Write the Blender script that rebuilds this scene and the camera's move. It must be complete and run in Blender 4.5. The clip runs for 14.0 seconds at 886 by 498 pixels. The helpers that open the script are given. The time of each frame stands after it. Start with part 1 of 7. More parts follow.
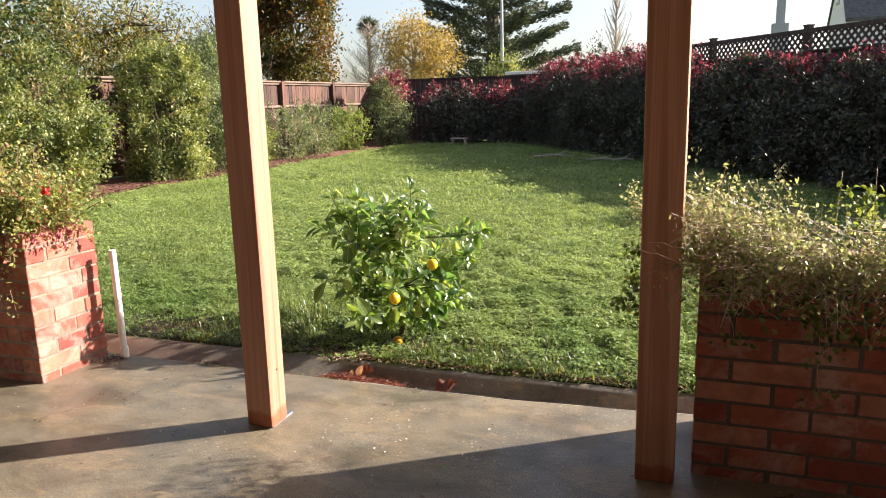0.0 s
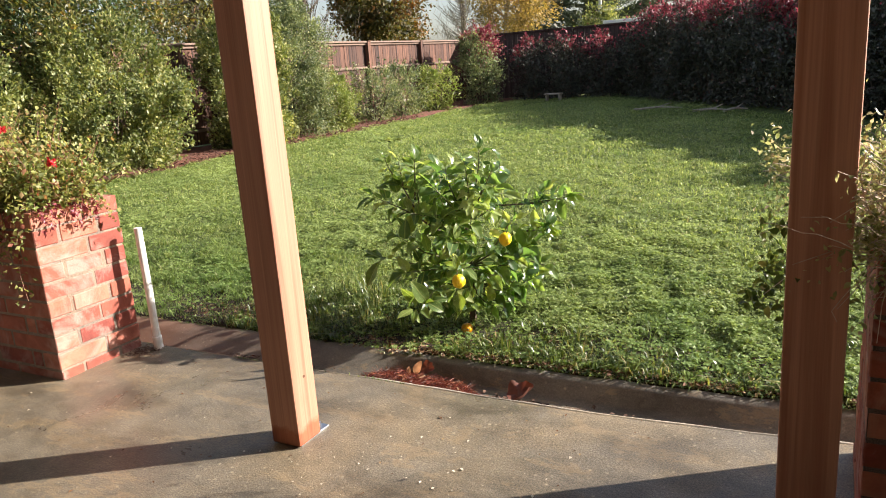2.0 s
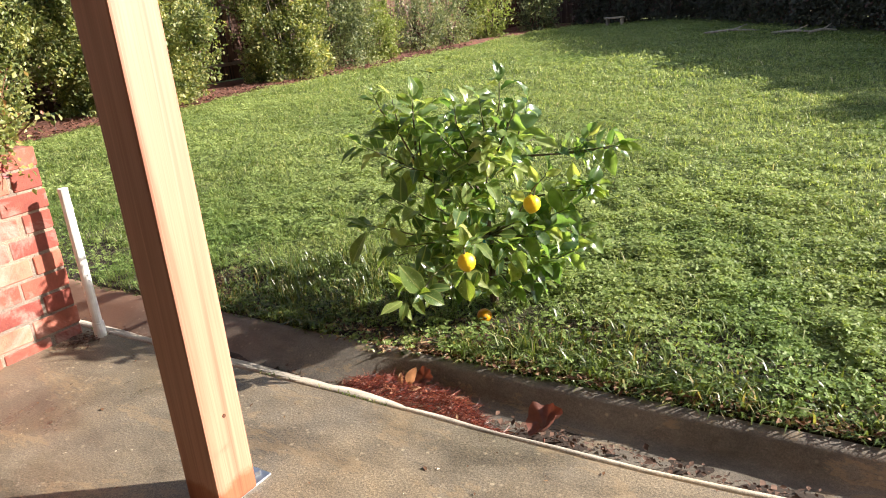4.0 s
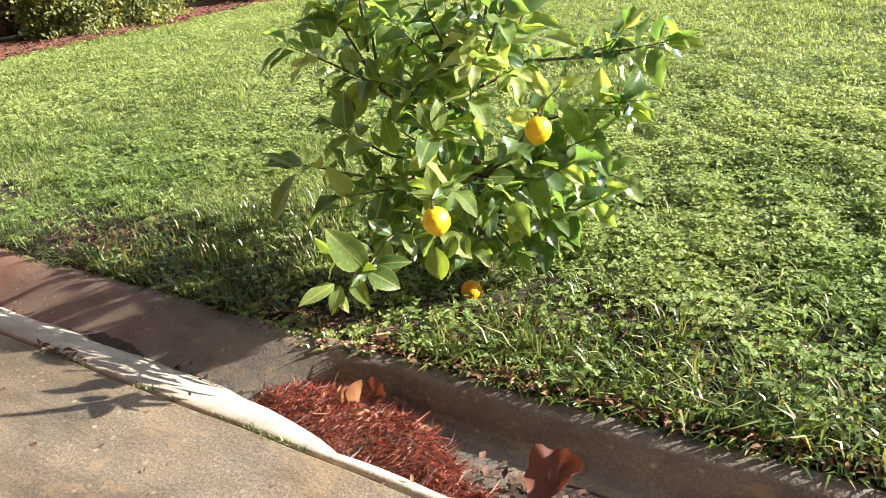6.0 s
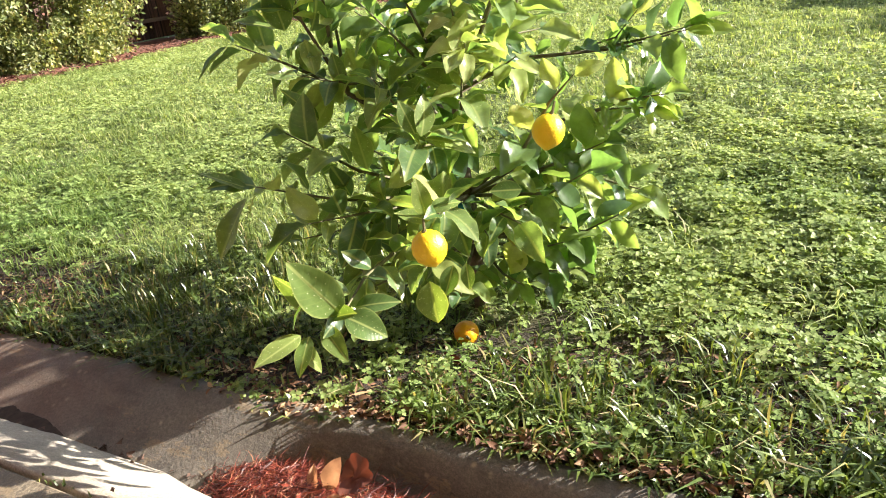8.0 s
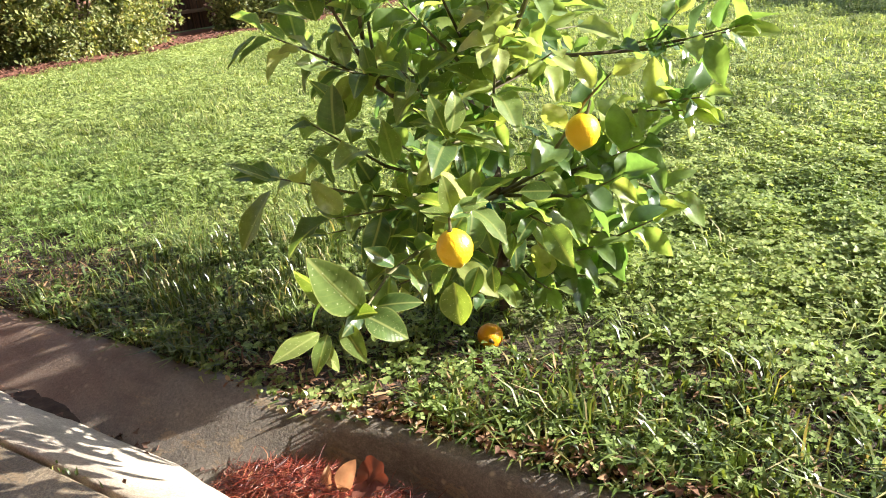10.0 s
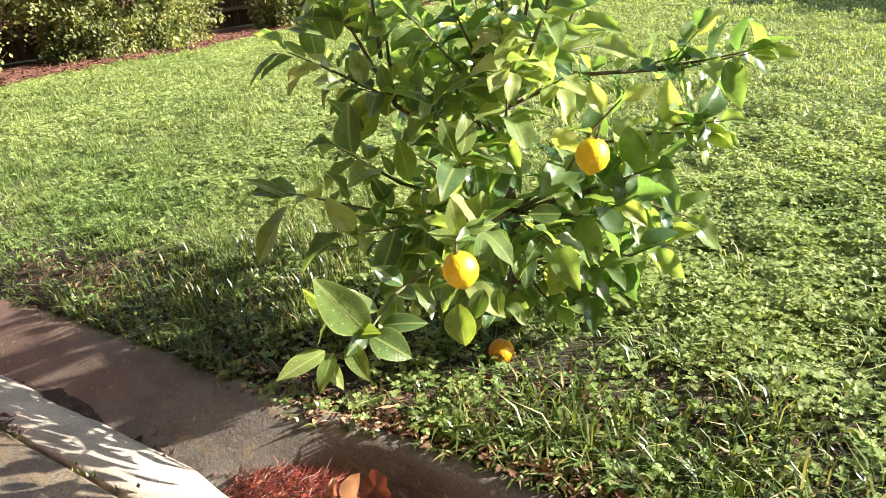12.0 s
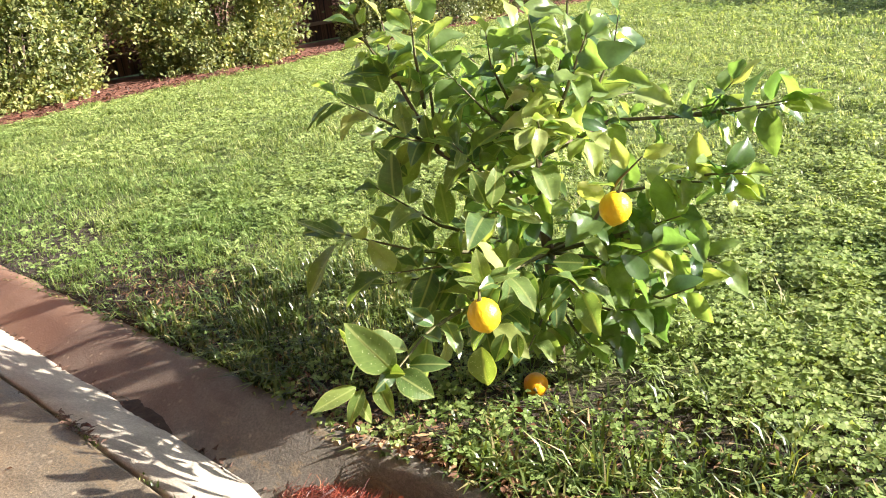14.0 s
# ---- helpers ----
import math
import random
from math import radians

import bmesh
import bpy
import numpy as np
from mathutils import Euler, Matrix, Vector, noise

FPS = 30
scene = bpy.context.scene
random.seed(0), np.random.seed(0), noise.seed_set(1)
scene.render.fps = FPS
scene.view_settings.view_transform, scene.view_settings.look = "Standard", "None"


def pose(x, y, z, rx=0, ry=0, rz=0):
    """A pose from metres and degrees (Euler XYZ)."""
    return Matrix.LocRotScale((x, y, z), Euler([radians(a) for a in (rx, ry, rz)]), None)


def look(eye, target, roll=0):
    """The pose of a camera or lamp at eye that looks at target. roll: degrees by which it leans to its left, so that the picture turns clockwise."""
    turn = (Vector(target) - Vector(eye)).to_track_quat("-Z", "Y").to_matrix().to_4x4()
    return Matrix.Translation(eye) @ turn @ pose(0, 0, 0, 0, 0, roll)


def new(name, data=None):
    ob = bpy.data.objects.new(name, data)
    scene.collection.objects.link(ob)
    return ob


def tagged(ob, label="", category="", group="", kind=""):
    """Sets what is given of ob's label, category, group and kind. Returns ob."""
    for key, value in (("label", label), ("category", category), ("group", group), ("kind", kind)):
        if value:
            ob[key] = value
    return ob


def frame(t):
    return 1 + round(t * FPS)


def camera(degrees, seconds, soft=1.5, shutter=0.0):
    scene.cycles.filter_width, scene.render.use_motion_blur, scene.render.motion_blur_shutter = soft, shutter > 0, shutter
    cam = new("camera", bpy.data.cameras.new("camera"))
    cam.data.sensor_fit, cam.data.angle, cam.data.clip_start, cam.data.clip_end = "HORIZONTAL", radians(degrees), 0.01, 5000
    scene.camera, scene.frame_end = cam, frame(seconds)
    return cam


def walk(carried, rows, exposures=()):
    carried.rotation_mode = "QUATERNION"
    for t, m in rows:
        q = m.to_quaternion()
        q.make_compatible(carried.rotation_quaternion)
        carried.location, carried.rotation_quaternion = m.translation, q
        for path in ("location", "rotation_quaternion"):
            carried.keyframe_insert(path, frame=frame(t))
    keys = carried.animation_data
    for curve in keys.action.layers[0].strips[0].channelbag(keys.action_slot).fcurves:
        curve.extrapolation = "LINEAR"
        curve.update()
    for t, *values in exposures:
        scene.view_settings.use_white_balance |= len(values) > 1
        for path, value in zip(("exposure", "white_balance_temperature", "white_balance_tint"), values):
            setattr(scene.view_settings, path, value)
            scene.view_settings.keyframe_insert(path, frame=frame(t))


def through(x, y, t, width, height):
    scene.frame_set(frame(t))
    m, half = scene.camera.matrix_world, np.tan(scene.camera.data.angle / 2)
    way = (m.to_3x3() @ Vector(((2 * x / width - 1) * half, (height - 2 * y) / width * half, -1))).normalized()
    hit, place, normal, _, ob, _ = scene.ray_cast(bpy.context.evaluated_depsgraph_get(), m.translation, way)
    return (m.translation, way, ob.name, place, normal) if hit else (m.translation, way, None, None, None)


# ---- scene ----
cam = camera(62.2, 14.0, 1.0)
EXPOSURES = [(0.0, 1.74, 6500, 13), (2.5, 1.53, 6500, 13), (5.0, 1.9, 6500, 13), (7.0, 2.2, 6500, 13), (14.0, 2.2, 6500, 13)]
PATH = [
    (0, (0.186, 0.031, 1.101), (-0.496, 1.868, 0.703), -1.5),
    (0.5, (0.208, 0.081, 1.086), (-0.606, 1.863, 0.685), -3.4),
    (1, (0.141, 0.233, 1.062), (-0.664, 2.015, 0.64), -2.2),
    (1.5, (0.061, 0.417, 1.04), (-0.733, 2.193, 0.577), -2.8),
    (2, (0.072, 0.599, 1.022), (-0.849, 2.305, 0.534), -4.1),
    (2.5, (0.051, 0.758, 0.989), (-0.966, 2.389, 0.434), -6.1),
    (2.7, (0.017, 0.827, 0.973), (-0.99, 2.456, 0.394), -6.4),
    (4.8, (-0.246, 1.545, 0.89), (-1.302, 3.108, 0.226), -4.6),
    (5, (-0.294, 1.606, 0.861), (-1.305, 3.199, 0.198), -4.0),
    (5.5, (-0.355, 1.752, 0.783), (-1.34, 3.295, -0.022), -3.8),
    (6, (-0.405, 1.901, 0.737), (-1.457, 3.392, -0.082), -6.3),
    (6.5, (-0.483, 1.99, 0.69), (-1.46, 3.561, -0.07), -5.9),
    (7, (-0.544, 2.027, 0.646), (-1.509, 3.601, -0.122), -6.5),
    (7.5, (-0.576, 2.059, 0.632), (-1.554, 3.632, -0.122), -7.1),
    (7.7, (-0.585, 2.071, 0.626), (-1.553, 3.655, -0.117), -7.3),
    (9.8, (-0.612, 2.114, 0.618), (-1.647, 3.663, -0.109), -6.4),
    (10, (-0.609, 2.113, 0.613), (-1.644, 3.659, -0.122), -6.0),
    (10.5, (-0.601, 2.118, 0.619), (-1.632, 3.662, -0.127), -5.8),
    (11, (-0.594, 2.135, 0.634), (-1.6, 3.708, -0.083), -5.9),
    (11.5, (-0.587, 2.127, 0.64), (-1.66, 3.641, -0.106), -6.1),
    (12, (-0.571, 2.131, 0.648), (-1.683, 3.622, -0.086), -5.7),
    (12.5, (-0.542, 2.146, 0.659), (-1.653, 3.66, -0.027), -5.4),
    (13, (-0.517, 2.137, 0.672), (-1.7, 3.595, -0.017), -5.5),
    (13.5, (-0.482, 2.136, 0.691), (-1.701, 3.554, -0.018), -5.6),
    (14, (-0.468, 2.143, 0.726), (-1.759, 3.501, 0.027), -6.9),
]
walk(cam, [(t, look(eye, target, roll)) for t, eye, target, roll in PATH], EXPOSURES)

# ---- light ----
SUN_AZ, SUN_EL = 34.0, 24.0
world = bpy.data.worlds.new("sky")
scene.world = world
world.use_nodes = True
wt = world.node_tree
sky = wt.nodes.new("ShaderNodeTexSky")
sky.sky_type, sky.sun_disc = "NISHITA", False
sky.sun_elevation, sky.sun_rotation = radians(SUN_EL), radians(90 - SUN_AZ)
sky.air_density, sky.dust_density, sky.ozone_density = 1.0, 1.7, 1.7
haze = wt.nodes.new("ShaderNodeHueSaturation")
haze.inputs["Saturation"].default_value = 0.68
wt.links.new(sky.outputs[0], haze.inputs["Color"])
wt.links.new(haze.outputs[0], wt.nodes["Background"].inputs[0])
wt.nodes["Background"].inputs[1].default_value = 0.07
sun_data = bpy.data.lights.new("sun", "SUN")
sun_data.energy, sun_data.angle, sun_data.color = 5.0, radians(0.53), (1.0, 0.925, 0.83)
sun = new("sun", sun_data)
to_sun = Vector((math.cos(radians(SUN_AZ)) * math.cos(radians(SUN_EL)), math.sin(radians(SUN_AZ)) * math.cos(radians(SUN_EL)), math.sin(radians(SUN_EL))))
sun.matrix_world = look(to_sun * 40, (0, 0, 0))


# ---- materials ----
def node(nt, kind, **inputs):
    n = nt.nodes.new(kind)
    for k, v in inputs.items():
        n.inputs[k.replace("_", " ")].default_value = v
    return n


def ramp(nt, src, stops):
    r = nt.nodes.new("ShaderNodeValToRGB")
    el = r.color_ramp.elements
    el[0].position, el[0].color = stops[0][0], (*stops[0][1], 1)
    el[1].position, el[1].color = stops[-1][0], (*stops[-1][1], 1)
    for p, c in stops[1:-1]:
        e = el.new(p)
        e.color = (*c, 1)
    nt.links.new(src, r.inputs[0])
    return r.outputs[0]


def mixc(nt, fac, a, b, mode="MIX"):
    m = nt.nodes.new("ShaderNodeMix")
    m.data_type, m.blend_type = "RGBA", mode
    for sock, v in ((m.inputs["Factor"], fac), (m.inputs[6], a), (m.inputs[7], b)):
        if isinstance(v, bpy.types.NodeSocket):
            nt.links.new(v, sock)
        elif isinstance(v, tuple):
            sock.default_value = (*v, 1)
        else:
            sock.default_value = v
    return m.outputs[2]


def coords(nt, scale=(1, 1, 1), world_space=True):
    if world_space:
        src = nt.nodes.new("ShaderNodeNewGeometry").outputs["Position"]
    else:
        src = nt.nodes.new("ShaderNodeTexCoord").outputs["Object"]
    mp = nt.nodes.new("ShaderNodeMapping")
    mp.inputs["Scale"].default_value = scale
    nt.links.new(src, mp.inputs[0])
    return mp.outputs[0]


def noise_tex(nt, vec, scale, detail=4.0, rough=0.6, dist=0.0):
    n = node(nt, "ShaderNodeTexNoise", Scale=scale, Detail=detail, Roughness=rough, Distortion=dist)
    nt.links.new(vec, n.inputs["Vector"])
    return n.outputs["Fac"]


def bumped(nt, bsdf, height, strength, distance):
    b = nt.nodes.new("ShaderNodeBump")
    b.inputs["Strength"].default_value, b.inputs["Distance"].default_value = strength, distance
    nt.links.new(height, b.inputs["Height"])
    nt.links.new(b.outputs[0], bsdf.inputs["Normal"])


def material(name):
    m = bpy.data.materials.new(name)
    m.use_nodes = True
    return m, m.node_tree, m.node_tree.nodes["Principled BSDF"]


def put(nt, src, sock):
    nt.links.new(src, sock)


def leaf_material(name, stops, rough=0.45, through=0.4, glow=(1.3, 1.25, 0.5), spec=0.5, objects=False, rib=False, dewy=0.35, patches=False, clumps=0.0, turned=None):
    """Leaves: a colour for each leaf, gloss above, light let through."""
    m, nt, b = material(name)
    if objects:
        rnd = nt.nodes.new("ShaderNodeObjectInfo").outputs["Random"]
    else:
        rnd = nt.nodes.new("ShaderNodeNewGeometry").outputs["Random Per Island"]
    col = ramp(nt, rnd, stops)
    n = noise_tex(nt, coords(nt), 60.0, 3.0)
    col = mixc(nt, 0.35, col, ramp(nt, n, [(0.3, (0.25, 0.25, 0.25)), (0.7, (0.75, 0.75, 0.75))]), "OVERLAY")
    if clumps:
        # darker and lighter sprays by noise, painting in shaded gaps and lit clumps
        spray = noise_tex(nt, coords(nt), clumps, 4.0, 0.65, 0.3)
        col = mixc(nt, 1.0, col, ramp(nt, spray, [(0.37, (0.48, 0.52, 0.48)), (0.5, (0.95, 0.95, 0.92)), (0.62, (1.45, 1.36, 1.2))]), "MULTIPLY")
    if turned:
        # whole sprays that have turned colour
        n3 = noise_tex(nt, coords(nt), 0.9, 3.0, 0.6, 0.4)
        col = mixc(nt, ramp(nt, n3, [(0.46, (0, 0, 0)), (0.60, (0.85, 0.85, 0.85))]), col, mixc(nt, 1.0, col, turned, "MULTIPLY"))
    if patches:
        # lusher and drier stretches; shade by the kerb and light beyond painted in
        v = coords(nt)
        lush_light = noise_tex(nt, v, 0.9, 4.0, 0.6, 0.5)
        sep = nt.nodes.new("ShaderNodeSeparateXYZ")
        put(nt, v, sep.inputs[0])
        # kerb-side shade to open-lawn brightness, put into the colour along y
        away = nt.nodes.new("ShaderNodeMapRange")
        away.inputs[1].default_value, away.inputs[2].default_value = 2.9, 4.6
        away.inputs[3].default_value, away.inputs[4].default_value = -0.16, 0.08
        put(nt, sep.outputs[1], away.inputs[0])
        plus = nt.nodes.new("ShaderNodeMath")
        put(nt, lush_light, plus.inputs[0])
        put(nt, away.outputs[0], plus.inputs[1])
        lush_light = plus.outputs[0]
        col = mixc(nt, 1.0, col, ramp(nt, lush_light, [(0.32, (0.72, 0.84, 0.75)), (0.5, (1, 1, 1)), (0.72, (1.28, 1.25, 1.28))]), "MULTIPLY")
        dry = noise_tex(nt, v, 3.6, 5.0, 0.7, 0.4)
        col = mixc(nt, ramp(nt, dry, [(0.62, (0, 0, 0)), (0.74, (0.4, 0.4, 0.4))]), col, (0.40, 0.36, 0.20))
    if rib:
        # pale midrib and fine side veins
        sep = nt.nodes.new("ShaderNodeSeparateXYZ")
        put(nt, nt.nodes.new("ShaderNodeTexCoord").outputs["Object"], sep.inputs[0])
        ax = nt.nodes.new("ShaderNodeMath")
        ax.operation = "ABSOLUTE"
        put(nt, sep.outputs[0], ax.inputs[0])
        col = mixc(nt, ramp(nt, ax.outputs[0], [(0.010, (0.6, 0.6, 0.6)), (0.028, (0, 0, 0))]), col, (0.38, 0.43, 0.17))
        slope = nt.nodes.new("ShaderNodeMath")
        slope.operation = "MULTIPLY_ADD"
        slope.inputs[1].default_value = -0.8
        put(nt, ax.outputs[0], slope.inputs[0])
        put(nt, sep.outputs[1], slope.inputs[2])
        wave = nt.nodes.new("ShaderNodeMath")
        wave.operation = "PINGPONG"
        wave.inputs[1].default_value = 0.05
        put(nt, slope.outputs[0], wave.inputs[0])
        bumped(nt, b, wave.outputs[0], 0.05, 0.05)
        col = mixc(nt, ramp(nt, wave.outputs[0], [(0.0, (0.10, 0.10, 0.10)), (0.012, (0, 0, 0))]), col, (0.36, 0.42, 0.16))
        # thin pale margin
        edge = nt.nodes.new("ShaderNodeAttribute")
        edge.attribute_name = "margin"
        col = mixc(nt, ramp(nt, edge.outputs["Fac"], [(0.88, (0, 0, 0)), (0.98, (0.4, 0.4, 0.4))]), col, (0.42, 0.46, 0.17))
        # dew drops painted as pale specks
        vo = nt.nodes.new("ShaderNodeTexVoronoi")
        vo.inputs["Scale"].default_value = 17.0
        put(nt, nt.nodes["Texture Coordinate"].outputs["Object"], vo.inputs["Vector"])
        dew = ramp(nt, vo.outputs["Distance"], [(0.11, (1, 1, 1)), (0.15, (0, 0, 0))])
        dew = mixc(nt, 1.0, dew, ramp(nt, nt.nodes["Object Info"].outputs["Random"], [(0.6 - dewy - 0.2, (0.0, 0.0, 0.0)), (1.0 - dewy, (0.8, 0.8, 0.8))]), "MULTIPLY")
        col = mixc(nt, dew, col, (0.62, 0.66, 0.45))
    put(nt, col, b.inputs["Base Color"])
    b.inputs["Roughness"].default_value = rough
    b.inputs["Specular IOR Level"].default_value = spec
    tr = nt.nodes.new("ShaderNodeBsdfTranslucent")
    put(nt, mixc(nt, 1.0, col, glow, "MULTIPLY"), tr.inputs[0])
    mx = nt.nodes.new("ShaderNodeMixShader")
    mx.inputs[0].default_value = through
    out = nt.nodes["Material Output"]
    put(nt, b.outputs[0], mx.inputs[1])
    put(nt, tr.outputs[0], mx.inputs[2])
    put(nt, mx.outputs[0], out.inputs[0])
    return m


def nt_scaled(nt, src, k):
    """The value times k, to bring it within a ramp."""
    q = nt.nodes.new("ShaderNodeMath")
    q.operation = "MULTIPLY"
    q.inputs[1].default_value = k
    put(nt, src, q.inputs[0])
    return q.outputs[0]


def concrete_material(name, tone, wet=0.0, warm=0.0, sand=0.7, clay=0.0):
    m, nt, b = material(name)
    v = coords(nt)
    big = noise_tex(nt, v, 1.6, 6.0, 0.65, 0.4)
    mid = noise_tex(nt, v, 9.0, 5.0, 0.6)
    fine = noise_tex(nt, v, 160.0, 3.0, 0.7)
    base = ramp(nt, big, [(0.25, tuple(t * 0.55 for t in tone)), (0.5, tone), (0.75, (tone[0] * 1.35, tone[1] * 1.22, tone[2] * 1.0))])
    base = mixc(nt, 0.55, base, ramp(nt, mid, [(0.3, (0.28, 0.27, 0.25)), (0.7, (0.72, 0.70, 0.66))]), "OVERLAY")
    base = mixc(nt, 0.5, base, ramp(nt, fine, [(0.3, (0.3, 0.3, 0.3)), (0.7, (0.7, 0.7, 0.7))]), "OVERLAY")
    if warm:
        spots = noise_tex(nt, v, 3.3, 7.0, 0.7, 0.8)
        base = mixc(nt, ramp(nt, spots, [(0.44, (0, 0, 0)), (0.72, (warm, warm, warm))]), base, (0.23, 0.165, 0.085))
    grit = noise_tex(nt, v, 420.0, 2.0, 0.8)
    base = mixc(nt, sand, base, ramp(nt, grit, [(0.36, (0.2, 0.2, 0.2)), (0.5, (0.5, 0.5, 0.5)), (0.66, (0.85, 0.83, 0.8))]), "OVERLAY")
    if wet:
        # the exposed sand and small stones
        pebble = noise_tex(nt, v, 190.0, 1.0, 0.5)
        base = mixc(nt, 0.42 if wet > 0.3 else 0.15, base, ramp(nt, pebble, [(0.36, (0.22, 0.21, 0.2)), (0.5, (0.5, 0.5, 0.5)), (0.62, (0.82, 0.80, 0.75))]), "OVERLAY")
        # pale crumbs and flakes, darker damp blotches
        vo = nt.nodes.new("ShaderNodeTexVoronoi")
        vo.inputs["Scale"].default_value = 34.0
        put(nt, v, vo.inputs["Vector"])
        fleck = mixc(nt, 1.0, ramp(nt, vo.outputs["Distance"], [(0.08, (1, 1, 1)), (0.2, (0, 0, 0))]), ramp(nt, noise_tex(nt, v, 2.7, 5.0, 0.7), [(0.46, (0, 0, 0)), (0.60, (0.9, 0.9, 0.9))]), "MULTIPLY")
        base = mixc(nt, fleck, base, (0.42, 0.36, 0.25))
        flake = noise_tex(nt, coords(nt, (0.55, 1.3, 1.0)), 6.0, 8.0, 0.75, 0.3)
        base = mixc(nt, ramp(nt, flake, [(0.555, (0, 0, 0)), (0.575, (0.6, 0.6, 0.6)), (0.61, (0.35, 0.35, 0.35)), (0.63, (0, 0, 0))]), base, (0.29, 0.215, 0.125))
        damp = noise_tex(nt, coords(nt, (0.8, 1.6, 1.0)), 2.3, 6.0, 0.7, 0.5)
        base = mixc(nt, ramp(nt, damp, [(0.38, (0.75, 0.75, 0.75)), (0.52, (0, 0, 0))]), base, mixc(nt, 1.0, base, (0.52, 0.50, 0.48), "MULTIPLY"))
    if clay:
        # red clay washed over the far end
        sep = nt.nodes.new("ShaderNodeSeparateXYZ")
        put(nt, v, sep.inputs[0])
        off = nt.nodes.new("ShaderNodeMath")
        off.operation = "MULTIPLY_ADD"
        off.inputs[1].default_value = -1.0
        put(nt, sep.outputs[0], off.inputs[0])
        put(nt, spots, off.inputs[2])
        base = mixc(nt, ramp(nt, nt_scaled(nt, off.outputs[0], 0.2), [(0.44, (0, 0, 0)), (0.60, (clay,) * 3)]), base, (0.17, 0.078, 0.042))
    put(nt, base, b.inputs["Base Color"])
    put(nt, ramp(nt, big, [(0.35, (0.75 - wet,) * 3), (0.65, (0.9 - 0.4 * wet,) * 3)]), b.inputs["Roughness"])
    bumped(nt, b, fine, 0.35, 0.0035)
    return m


CONCRETE = concrete_material("weathered concrete", (0.166, 0.146, 0.113), wet=0.54, warm=0.36)
STRIP = concrete_material("pale concrete", (0.36, 0.328, 0.275), sand=0.35)
KERB = concrete_material("kerb concrete", (0.148, 0.136, 0.116), wet=0.06, warm=0.12, sand=0.35, clay=0.65)


def wood_material(name, dark, light, axis=2, rough=0.6, wetfoot=False, boards=False):
    m, nt, b = material(name)
    sc = [28.0, 28.0, 28.0]
    sc[axis] = 0.7
    v = coords(nt, tuple(sc))
    rings = noise_tex(nt, v, 1.0, 5.0, 0.55, 0.6)
    fib = noise_tex(nt, coords(nt, tuple(s * 9 if i != axis else s * 4 for i, s in enumerate(sc))), 1.0, 3.0)
    col = ramp(nt, rings, [(0.36, dark), (0.46, tuple((a + c) / 2 for a, c in zip(dark, light))), (0.54, light), (0.66, tuple((a + 2 * c) / 3 for a, c in zip(dark, light)))])
    col = mixc(nt, 0.3, col, ramp(nt, fib, [(0.3, (0.3, 0.3, 0.3)), (0.7, (0.7, 0.7, 0.7))]), "OVERLAY")
    if wetfoot:
        sep = nt.nodes.new("ShaderNodeSeparateXYZ")
        put(nt, nt.nodes.new("ShaderNodeNewGeometry").outputs["Position"], sep.inputs[0])
        add = nt.nodes.new("ShaderNodeMath")
        add.operation = "MULTIPLY_ADD"
        add.inputs[1].default_value = 0.06
        put(nt, noise_tex(nt, coords(nt), 25.0), add.inputs[0])
        put(nt, sep.outputs[2], add.inputs[2])
        soak = ramp(nt, add.outputs[0], [(0.075, (1, 1, 1)), (0.09, (0, 0, 0))])
        col = mixc(nt, soak, col, mixc(nt, 1.0, col, (0.75, 0.5, 0.36), "MULTIPLY"))
    if boards:
        rnd = nt.nodes.new("ShaderNodeObjectInfo").outputs["Random"]
        col = mixc(nt, 1.0, col, ramp(nt, rnd, [(0.0, (0.45, 0.42, 0.42)), (0.5, (0.9, 0.85, 0.8)), (1.0, (1.25, 1.15, 1.05))]), "MULTIPLY")
    put(nt, col, b.inputs["Base Color"])
    b.inputs["Roughness"].default_value = rough
    bumped(nt, b, fib, 0.2, 0.001)
    return m


REDWOOD = wood_material("fresh redwood", (0.31, 0.128, 0.076), (0.43, 0.21, 0.132), wetfoot=True)
FENCE_WOOD = wood_material("weathered fence wood", (0.018, 0.009, 0.007), (0.14, 0.068, 0.045), rough=0.85, boards=True)
RAIL_WOOD = wood_material("grey fence rail", (0.10, 0.062, 0.045), (0.23, 0.155, 0.115), axis=1, rough=0.85)
DARK_WOOD = wood_material("dark stained fence wood", (0.035, 0.022, 0.018), (0.07, 0.05, 0.042), rough=0.9)
BARK = wood_material("grey brown bark", (0.05, 0.035, 0.022), (0.13, 0.10, 0.07), rough=0.9)
TWIG = wood_material("green brown twig", (0.06, 0.06, 0.02), (0.12, 0.11, 0.045), rough=0.7)
ROSE_TWIG = wood_material("reddish rose twig", (0.12, 0.05, 0.03), (0.24, 0.12, 0.07), rough=0.7)
DRY_TWIG = wood_material("dry pale twig", (0.30, 0.23, 0.18), (0.50, 0.42, 0.34), rough=0.8)


